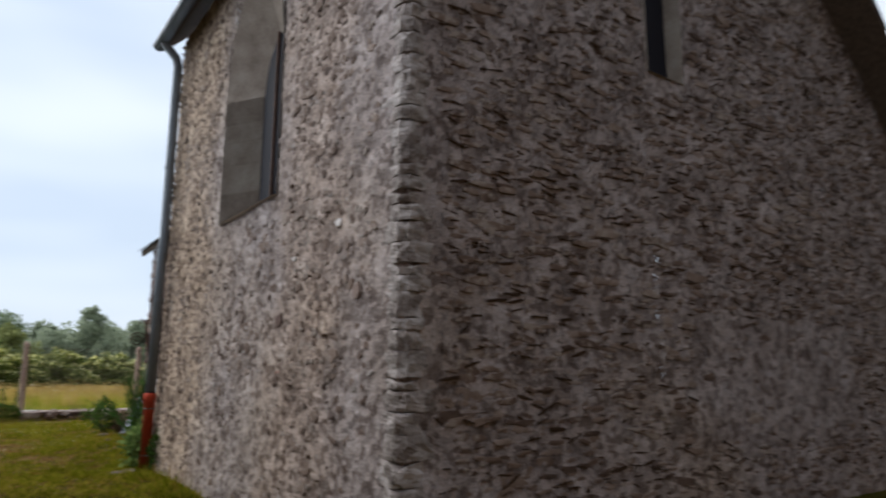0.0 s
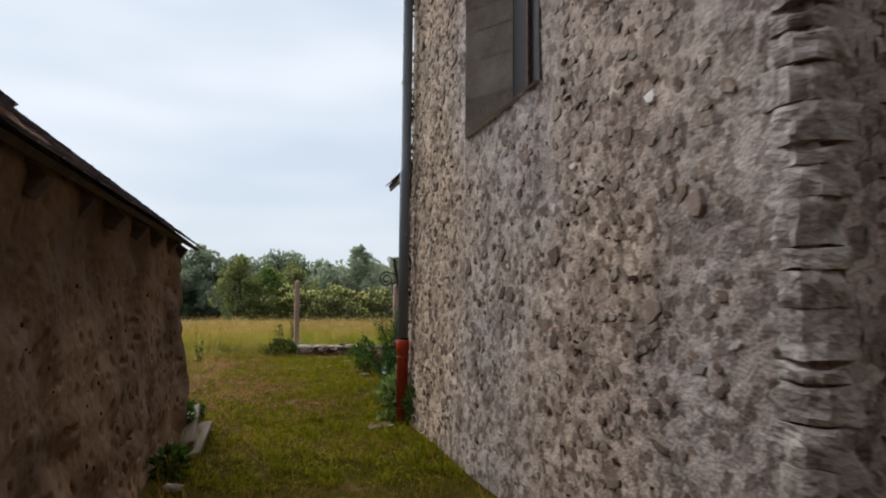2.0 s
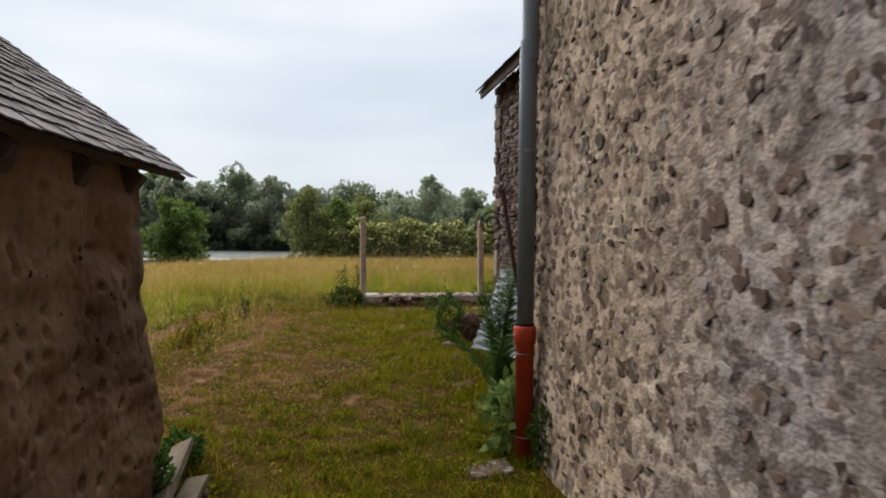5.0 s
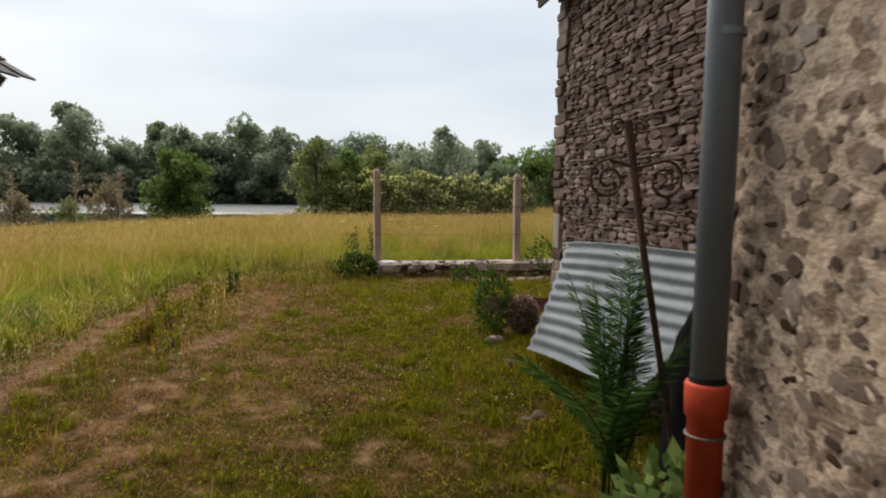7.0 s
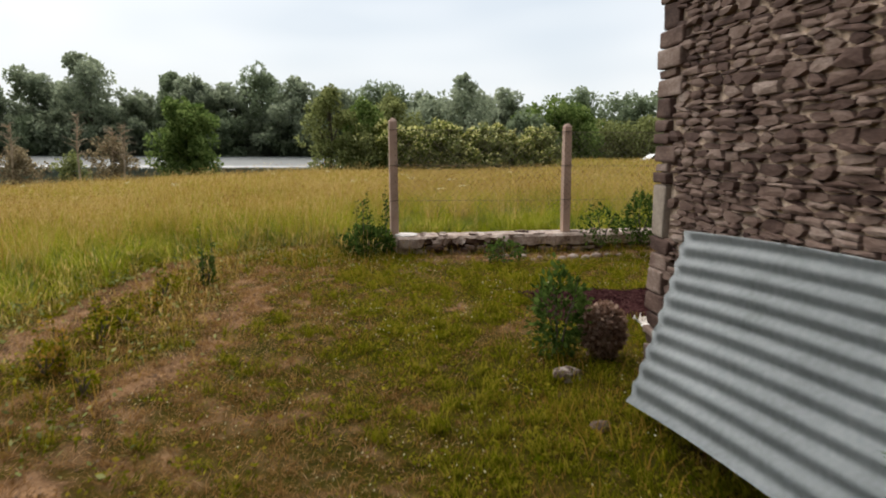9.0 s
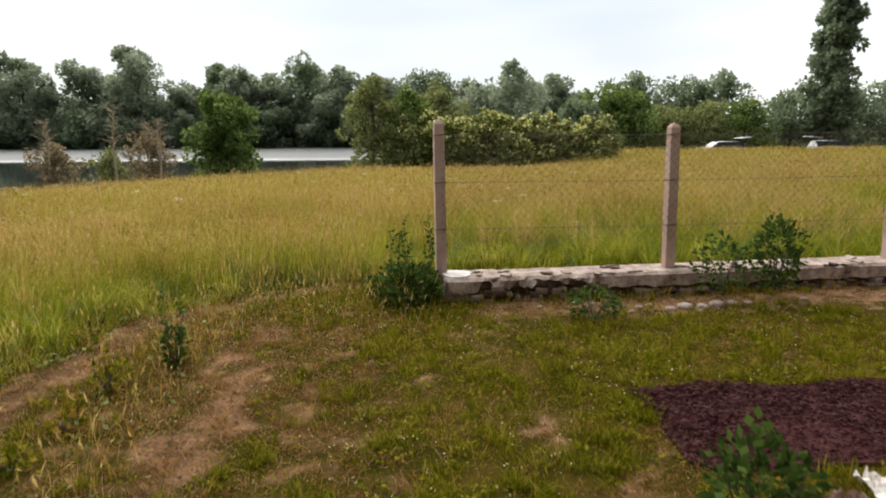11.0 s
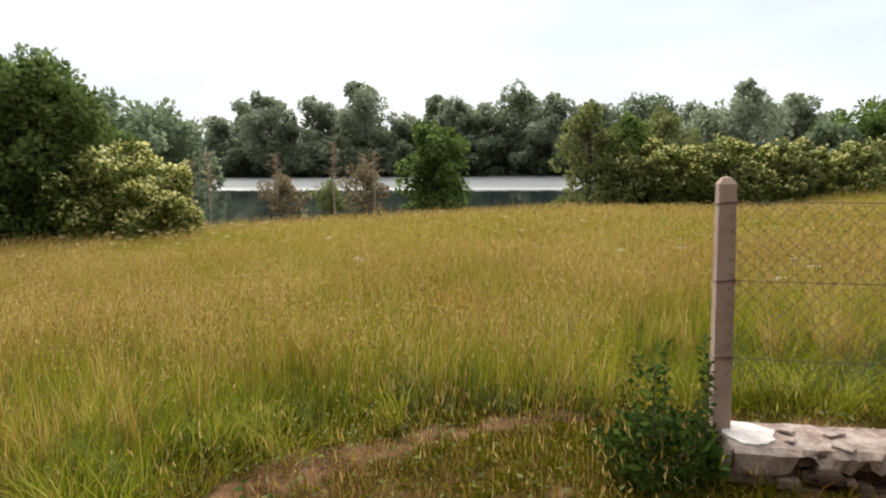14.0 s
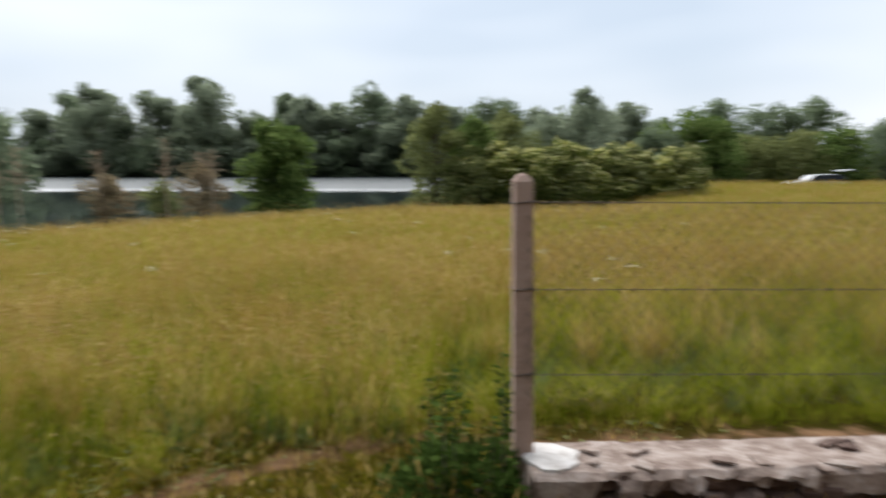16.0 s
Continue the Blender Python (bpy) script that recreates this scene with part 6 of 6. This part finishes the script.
# dry stalks and seeding weeds where the lawn meets the meadow
x, y = scatter(90000, -1.8, 3.2, 11.5, 18.6)
e = meadow_edge(x, y)
d2 = np.exp(-((e + 0.15) / 0.4) ** 2) + 0.9 * np.exp(-(((x - 0.9) / 0.7) ** 2 + ((y - 17.3) / 0.45) ** 2)) + 0.5 * np.exp(-((x + 0.15) / 0.3) ** 2) * (y > 13)
keep = (rng.uniform(0, 1, len(x)) < 0.22 * d2 * (0.3 + 0.9 * patchy(x * 3, y * 3))) & ~solid(x, y) & (wear(x, y) < 0.55)
x, y = x[keep], y[keep]
blades("dry_stalks", x, y, rng.uniform(0.08, 0.42, len(x)), np.full(len(x), 0.0014), 0.12 * rng.uniform(0.2, 1.4, len(x)), M_STRAW, "dry seeding stalks along the meadow's edge", rng, heads=0.004)
x, y = scatter(26000, -1.8, 3.2, 11.5, 18.6)
e = meadow_edge(x, y)
d2 = np.exp(-((e + 0.1) / 0.35) ** 2) + 0.8 * np.exp(-(((x - 0.9) / 0.7) ** 2 + ((y - 17.3) / 0.45) ** 2)) + 0.45 * np.exp(-((x + 0.2) / 0.35) ** 2)
keep = (rng.uniform(0, 1, len(x)) < 0.3 * d2 * (0.2 + patchy(x * 4, y * 4))) & ~solid(x, y)
x, y = x[keep], y[keep]
P = np.stack([x, y, ground_z(x, y) + rng.uniform(0.01, 0.12, len(x))], 1)
obj("low_weeds", leaf_mesh(P, np.stack([rng.normal(size=len(x)), rng.normal(size=len(x)), rng.uniform(0.1, 0.8, len(x))], 1), np.full(len(x), 0.042), 0.28, M_OLIVE, "low_weeds", rng),
    label="broad-leaved weeds along the worn path", category="weeds", kind="stuff")

# crumbs of earth and small pebbles, dry thatch on worn ground
x, y = scatter(60000, -1.6, 6.2, 9.5, 18.4)
keep = (wear(x, y) > 0.35) & (rng.uniform(0, 1, len(x)) < 0.8 * wear(x, y)) & ~solid(x, y)
x, y = x[keep], y[keep]
n = len(x)
s = rng.gamma(2.0, 0.0022, n) + 0.002
z = ground_z(x, y) + s * 0.2
o = np.array([[1, 0.1, 0], [-0.4, 0.9, 0], [-0.6, -0.8, 0], [0.1, 0.1, 0.8]])
ca, sa = np.cos(a0 := rng.uniform(0, 6.28, n)), np.sin(a0)
q = o[None] * s[:, None, None]
V = np.stack([x[:, None] + q[..., 0] * ca[:, None] - q[..., 1] * sa[:, None], y[:, None] + q[..., 0] * sa[:, None] + q[..., 1] * ca[:, None], z[:, None] + q[..., 2]], -1).reshape(-1, 3)
k = np.arange(n)[:, None] * 4
F = np.concatenate([k + np.array([t]) for t in ((0, 1, 3), (1, 2, 3), (2, 0, 3))])
obj("soil_crumbs", mesh_np("soil_crumbs", V, F, M_CRUMB), label="crumbs of earth and pebbles on worn ground", category="soil", kind="stuff")
x, y = scatter(190000, -1.6, 6.2, 7.5, 18.4)
keep = (rng.uniform(0, 1, len(x)) < 0.05 + 1.5 * wear(x, y) * (0.4 + 0.8 * patchy(x * 4, y * 4))) & ~solid(x, y)
x, y = x[keep], y[keep]
blades("dry_thatch", x, y, rng.uniform(0.006, 0.045, len(x)), np.full(len(x), 0.0021), 0.07 * rng.uniform(0.4, 1.5, len(x)), M_THATCH, "short dead thatch on the worn path", rng)

# clover flowers
x, y = scatter(5200, -0.2, 6.0, 6.0, 17.2)
cl = wave(x * 1.2, y * 1.2, 1.0, 3.1)
keep = (cl > 0.12) & ~solid(x, y) & (wear(x, y) < 0.5) & in_view(x, y)
x, y = x[keep], y[keep]
n = len(x)
z = ground_z(x, y) + rng.uniform(0.03, 0.07, n)
r = rng.uniform(0.003, 0.0065, n)
o = np.array([[1, 0, 0], [-1, 0, 0], [0, 1, 0], [0, -1, 0], [0, 0, 1], [0, 0, -1]])
V = (np.stack([x, y, z], 1)[:, None, :] + o[None] * r[:, None, None]).reshape(-1, 3)
k = np.arange(n)[:, None] * 6
F = np.concatenate([k + np.array([t]) for t in ((0, 2, 4), (2, 1, 4), (1, 3, 4), (3, 0, 4), (2, 0, 5), (1, 2, 5), (3, 1, 5), (0, 3, 5))])
obj("clover_flowers", mesh_np("clover_flowers", V, F, M_PETAL), label="small white clover flowers in the lawn", category="flowers", kind="stuff")


x, y = scatter(260, -11.5, 6.0, 19.5, 31.0)
keep = (rng.uniform(0, 1, len(x)) < np.where((x < -7.5) & (y > 25.5), 0.9, 0.16)) & in_view(x, y)
x, y = x[keep], y[keep]
n = len(x)
P = np.repeat(np.stack([x, y, ground_z(x, y) + rng.uniform(0.5, 0.72, n)], 1), 14, 0) + rng.normal(0, 1, (n * 14, 3)) * np.array([0.035, 0.035, 0.008])
obj("white_umbels", leaf_mesh(P, rng.normal(size=(n * 14, 3)) * np.array([1, 1, 0.2]), np.full(n * 14, 0.03), 0.45, M_PETAL, "white_umbels", rng),
    label="scattered white wild flower heads in the meadow", category="flowers", kind="stuff")


# ---- trees, hedges, far shore ----
def tree(name, x, y, top, r, label, mat=M_FAR, n=2600, size=0.5, trunk=0.25, crown_from=0.25, blobs=9, seed=0, group="", base=None, squash=1.0, category="tree", wood=M_BARK, bloom=0):
    """A tapered trunk with limbs under a crown of many small leaves in uneven clumps."""
    rg = np.random.default_rng(seed + 100)
    z0 = (float(ground_z(x, y)) if base is None else base)
    H = top - z0
    e = empty(name, (x, y, z0), label, category, group)
    zc = z0 + H * crown_from
    cen = []
    for k in range(blobs):
        f = (k + 0.5) / blobs
        a = k * 2.4 + rg.uniform(-0.5, 0.5)
        wide = math.sin(math.pi * min(0.96, 0.22 + 0.72 * f)) ** 0.7
        rr = r * wide * rg.uniform(0.35, 0.75)
        cen.append((x + rr * math.cos(a), y + rr * math.sin(a), zc + (H - H * crown_from) * f * 0.92, r * rg.uniform(0.42, 0.62) * (1.12 - 0.45 * f)))
    bm = bm_tube([(x, y, z0 - 0.3), (x + 0.03 * H, y, z0 + 0.4 * H), (x + 0.01 * H, y, z0 + 0.85 * H)], [trunk, trunk * 0.65, trunk * 0.15], 8)
    part("trunk", bm, wood, e)
    bm = bmesh.new()
    for cx, cy, cz, cr in cen:
        s = max(z0 + 0.15 * H, cz - 0.35 * H)
        bm_tube([(x + 0.02 * H, y, s), ((x + cx) / 2, (y + cy) / 2, (s + cz) / 2 + 0.04 * H), (cx, cy, cz)], [trunk * 0.35, trunk * 0.22, trunk * 0.06], 5, bm)
    part("limbs", bm, wood, e)["kind"] = "stuff"
    per = int(1.5 * n) // blobs
    P, Dd = [], []
    for cx, cy, cz, cr in cen:
        m = 7
        c = rg.normal(size=(m, 3))
        c /= np.linalg.norm(c, axis=1, keepdims=True)
        c = c * cr * rg.uniform(0.45, 1.0, (m, 1)) * np.array([1, 1, 0.75 * squash])
        w = rg.integers(0, m, per)
        g = rg.normal(size=(per, 3))
        g /= np.linalg.norm(g, axis=1, keepdims=True)
        q = c[w] + g * (cr * 0.46 * rg.uniform(0.3, 1.0, per) ** 0.5)[:, None]
        P.append(q + np.array([cx, cy, cz]))
        Dd.append(g + rg.normal(0, 0.6, (per, 3)))
    P, Dd = np.concatenate(P), np.concatenate(Dd)
    P[:, 2] = np.maximum(P[:, 2], z0 + 0.05)
    me = leaf_mesh(P, Dd, np.full(len(P), size), 0.34, mat, "crown", rg)
    obj("crown", local(me, e.location), e)
    if bloom:
        out = P - np.array([x, y, z0 + 0.35 * H])
        top_side = (out[:, 2] > -0.1 * H) & (Dd[:, 2] > 0.1)
        pick = rg.permutation(np.nonzero(top_side)[0])[:bloom]
        flat = np.stack([rg.normal(size=len(pick)), rg.normal(size=len(pick)), rg.uniform(-0.1, 0.35, len(pick))], 1)
        bp = P[pick] + np.array([0, 0, 0.3 * size]) + 0.1 * out[pick] * rg.uniform(0, 1, (len(pick), 1))
        obj("blossom", local(leaf_mesh(bp, flat, np.full(len(pick), size * 0.95), 0.45, M_CREAM, "blossom", rg), e.location), e)["kind"] = "stuff"
    return e


rt = random.Random(77)
# far shore: a close row behind the lake
SHORE = [(-63, 8.4, 4), (-58.7, 11.1, 5), (-52.3, 11.7, 5), (-45.2, 10.9, 5), (-40.5, 9.0, 4.5), (-36.5, 12.7, 5.2), (-31, 7.5, 4.2), (-26.4, 11.2, 4.2), (-22.0, 9.7, 4.5),
         (-17.0, 9.0, 4.5), (-12.7, 11.4, 6.0), (-7.5, 9.8, 4.8), (-2.5, 8.6, 4.8), (5.2, 9.0, 5.4), (11.7, 7.4, 4.5), (-74, 8.5, 5), (-80, 8.0, 5), (18, 8, 5), (24, 8.5, 5)]
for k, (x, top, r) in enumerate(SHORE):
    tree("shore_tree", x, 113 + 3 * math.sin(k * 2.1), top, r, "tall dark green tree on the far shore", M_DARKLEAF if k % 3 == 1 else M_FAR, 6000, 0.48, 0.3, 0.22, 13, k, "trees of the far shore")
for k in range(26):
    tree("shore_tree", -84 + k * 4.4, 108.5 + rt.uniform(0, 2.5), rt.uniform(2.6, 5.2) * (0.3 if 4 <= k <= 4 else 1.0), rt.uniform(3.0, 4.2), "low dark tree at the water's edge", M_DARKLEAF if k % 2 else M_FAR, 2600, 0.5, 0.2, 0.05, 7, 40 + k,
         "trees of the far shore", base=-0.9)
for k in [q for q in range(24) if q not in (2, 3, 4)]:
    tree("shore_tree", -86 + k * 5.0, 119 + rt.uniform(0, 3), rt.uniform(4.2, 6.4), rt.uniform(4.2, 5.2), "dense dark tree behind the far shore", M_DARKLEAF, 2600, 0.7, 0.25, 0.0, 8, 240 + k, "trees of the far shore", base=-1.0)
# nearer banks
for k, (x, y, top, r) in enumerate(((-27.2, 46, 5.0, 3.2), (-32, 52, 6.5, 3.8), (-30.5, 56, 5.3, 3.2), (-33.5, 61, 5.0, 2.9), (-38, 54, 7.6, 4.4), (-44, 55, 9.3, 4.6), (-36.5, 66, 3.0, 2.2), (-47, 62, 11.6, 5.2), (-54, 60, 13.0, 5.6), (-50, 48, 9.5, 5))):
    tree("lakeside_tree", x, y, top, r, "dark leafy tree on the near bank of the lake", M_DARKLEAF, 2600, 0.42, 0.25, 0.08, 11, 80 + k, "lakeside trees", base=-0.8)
# near left: tree and blossoming shrubs
tree("field_tree", -15.9, 30.5, 4.75, 2.7, "broad green tree at the meadow's edge", M_DEEP, 12000, 0.2, 0.16, 0.1, 16, 101, base=-0.7)
tree("field_tree", -19.0, 31.5, 5.1, 3.2, "tall green tree behind the shrubs", M_DEEP, 9000, 0.24, 0.16, 0.1, 15, 102, base=-0.7)
tree("flowering_shrub", -13.2, 30.5, 2.15, 1.85, "dogwood shrub covered in pale cream blossom", M_BLOSSOM, 7000, 0.13, 0.06, 0.02, 12, 103, category="shrub", base=-0.6, bloom=2600)
tree("flowering_shrub", -11.4, 30.2, 1.5, 1.25, "low shrub with cream blossom over the water", M_BLOSSOM, 3800, 0.12, 0.05, 0.02, 9, 104, category="shrub", base=-0.6, bloom=2600)
tree("dark_shrub", -15.6, 29.6, 2.0, 1.8, "dark shrub below the field trees", M_DEEP, 4200, 0.16, 0.06, 0.0, 10, 105, category="shrub", base=-0.7)
tree("flowering_shrub", -18.2, 29.6, 2.3, 2.0, "pale flowering shrub below the field trees", M_BLOSSOM, 4200, 0.15, 0.06, 0.02, 10, 106, category="shrub", base=-0.7, bloom=2600)
# lake bank: bush, dead saplings, brown scrub
tree("bank_bush", -7.9, 46.5, 3.35, 1.9, "bright green round bush on the lake bank", M_LEAF, 6500, 0.2, 0.08, 0.0, 13, 107, category="bush", base=-0.8)
tree("brown_scrub", -11.6, 46, 1.4, 1.3, "brown dry scrub on the bank", M_BROWN, 1500, 0.16, 0.05, 0.0, 8, 108, category="scrub", base=-0.8)
tree("brown_scrub", -16.3, 46, 0.9, 1.4, "dark brown scrub by the water", M_BROWN, 1600, 0.16, 0.05, 0.0, 8, 109, category="scrub", base=-0.9)
tree("brown_scrub", -13.6, 46.5, 0.5, 0.9, "low olive scrub by the water", M_OLIVE, 900, 0.15, 0.05, 0.0, 7, 110, category="scrub", base=-0.9)


def bare_sapling(x, y, top, seed):
    rg = random.Random(seed)
    z0 = -0.7
    e = empty("bare_sapling", (x, y, z0), "thin brown leafless sapling on the lake bank", "sapling", "bare saplings")
    part("trunk", bm_tube([(x, y, z0 - 0.3), (x + rg.uniform(-0.1, 0.1), y, (z0 + top) / 2), (x + rg.uniform(-0.2, 0.2), y, top)], [0.06, 0.04, 0.012], 6), M_DEAD, e)
    bm = bmesh.new()
    for k in range(44):
        f = rg.uniform(0.35, 0.95)
        zz = z0 + (top - z0) * f
        a, L = rg.uniform(0, 6.28), rg.uniform(0.3, 0.9) * (1.15 - 0.6 * f)
        bm_tube([(x, y, zz), (x + 0.5 * L * math.cos(a), y + 0.5 * L * math.sin(a), zz + 0.35 * L), (x + L * math.cos(a), y + L * math.sin(a), zz + rg.uniform(0.2, 0.6) * L)], [0.018, 0.013, 0.006], 4, bm)
    part("twigs", bm, M_DEAD, e)["kind"] = "stuff"


for k, (x, y, top) in enumerate(((-15.9, 45, 2.15), (-12.7, 45, 2.75), (-10.6, 45, 2.25), (-11.2, 45.5, 2.0), (-20.5, 46, 2.3), (-21.6, 46, 1.9))):
    bare_sapling(x, y, top, k)
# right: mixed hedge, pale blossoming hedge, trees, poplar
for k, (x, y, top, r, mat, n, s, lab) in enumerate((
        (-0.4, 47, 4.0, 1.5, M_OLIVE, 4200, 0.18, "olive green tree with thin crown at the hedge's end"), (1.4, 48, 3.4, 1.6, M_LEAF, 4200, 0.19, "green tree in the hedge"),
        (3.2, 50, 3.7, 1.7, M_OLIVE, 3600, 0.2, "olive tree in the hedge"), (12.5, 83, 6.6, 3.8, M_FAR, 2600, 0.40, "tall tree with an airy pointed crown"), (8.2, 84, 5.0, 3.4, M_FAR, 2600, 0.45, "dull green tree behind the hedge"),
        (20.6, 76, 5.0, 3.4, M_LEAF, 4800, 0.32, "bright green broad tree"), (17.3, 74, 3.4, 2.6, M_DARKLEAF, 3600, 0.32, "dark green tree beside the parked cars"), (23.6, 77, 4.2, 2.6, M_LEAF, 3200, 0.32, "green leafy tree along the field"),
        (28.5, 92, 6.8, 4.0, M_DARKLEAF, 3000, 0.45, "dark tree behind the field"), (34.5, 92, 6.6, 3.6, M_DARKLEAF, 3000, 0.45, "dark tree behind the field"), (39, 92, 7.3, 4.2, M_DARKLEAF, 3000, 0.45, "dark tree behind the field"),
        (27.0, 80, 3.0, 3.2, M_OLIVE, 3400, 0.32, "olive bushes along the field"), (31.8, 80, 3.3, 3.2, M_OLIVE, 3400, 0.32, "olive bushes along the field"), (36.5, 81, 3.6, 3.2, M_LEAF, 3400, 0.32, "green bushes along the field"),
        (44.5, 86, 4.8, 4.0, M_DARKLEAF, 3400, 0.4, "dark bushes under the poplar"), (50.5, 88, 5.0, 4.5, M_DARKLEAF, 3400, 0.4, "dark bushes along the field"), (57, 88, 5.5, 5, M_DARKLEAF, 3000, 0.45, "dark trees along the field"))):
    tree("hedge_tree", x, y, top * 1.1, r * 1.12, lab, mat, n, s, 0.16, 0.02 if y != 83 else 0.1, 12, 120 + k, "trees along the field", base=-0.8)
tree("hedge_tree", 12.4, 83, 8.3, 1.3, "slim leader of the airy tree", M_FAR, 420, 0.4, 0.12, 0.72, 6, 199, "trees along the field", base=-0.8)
for k in range(13):
    tree("blossom_hedge", 1.8 + 0.92 * k, 46.5 + 0.4 * k, 2.05 + 0.35 * math.sin(k * 1.7), 1.45, "hedge shrub with creamy blossom on layered twigs", M_BLOSSOM if k % 4 else M_OLIVE, 2600, 0.17, 0.06, 0.0, 10, 150 + k,
         "blossoming hedge", category="hedge", base=-0.6, bloom=750 if k % 4 else 150)
tree("poplar", 46.3, 82, 17.5, 2.5, "tall narrow dark poplar at the field's end", M_DARKLEAF, 11000, 0.45, 0.35, 0.08, 30, 180, base=-0.8)


# parked cars at the far edge of the field
def car(x, y, rz, hatch):
    e = empty("car", (x, y, -1.1), "white estate car parked behind the meadow" + (" with its tailgate open" if hatch else ""), "car", "parked cars")
    m = Matrix.Translation((x, y, -1.1)) @ Matrix.Rotation(rz, 4, "Z")

    def loft(prof, hw, mat, name, par, taper=0.86):
        bm = bmesh.new()
        L = [bm.verts.new(m @ Vector((a, -hw * (taper if z > 0.95 else 1), z))) for a, z in prof]
        R = [bm.verts.new(m @ Vector((a, hw * (taper if z > 0.95 else 1), z))) for a, z in prof]
        bm.faces.new(L)
        bm.faces.new(R[::-1])
        for i in range(len(prof)):
            j = (i + 1) % len(prof)
            bm.faces.new((L[i], R[i], R[j], L[j]))
        bmesh.ops.bevel(bm, geom=bm.edges[:], offset=0.03, segments=2, affect="EDGES")
        return part(name, bm, mat, par, smooth=False)

    loft([(-2.1, 0.3), (2.1, 0.3), (2.15, 0.62), (1.95, 0.84), (1.05, 0.95), (-2.1, 0.98), (-2.15, 0.6)], 0.86, M_CAR, "body", e)
    loft([(1.0, 0.93), (0.35, 1.40), (-1.75, 1.42), (-2.05, 0.95)], 0.80, M_CARGLASS, "cabin", e)
    loft([(0.35, 1.39), (-0.4, 1.455), (-1.3, 1.46), (-1.8, 1.42)], 0.72, M_CAR, "car_roof", e)
    for wx in (-1.35, 1.35):
        for wy in (-0.8, 0.8):
            c = m @ Vector((wx, wy, 0.31))
            ax = (m.to_3x3() @ Vector((0, 1, 0))) * 0.1
            w = part("wheel", bm_tube([c - ax, c + ax], 0.31, 18), M_BLACK, e)
            part("rim", bm_tube([c - ax * 1.05, c + ax * 1.05], 0.19, 14), M_ZINC, w)
    if hatch:
        part("tailgate", bm_box((-2.75, -0.7, 1.5), (-1.8, 0.7, 1.56), 0.02, matrix=m @ Matrix.Rotation(radians(6), 4, "Y")), M_CAR, e)


car(28.0, 68, radians(180), True)
car(38.9, 69, radians(0), True)
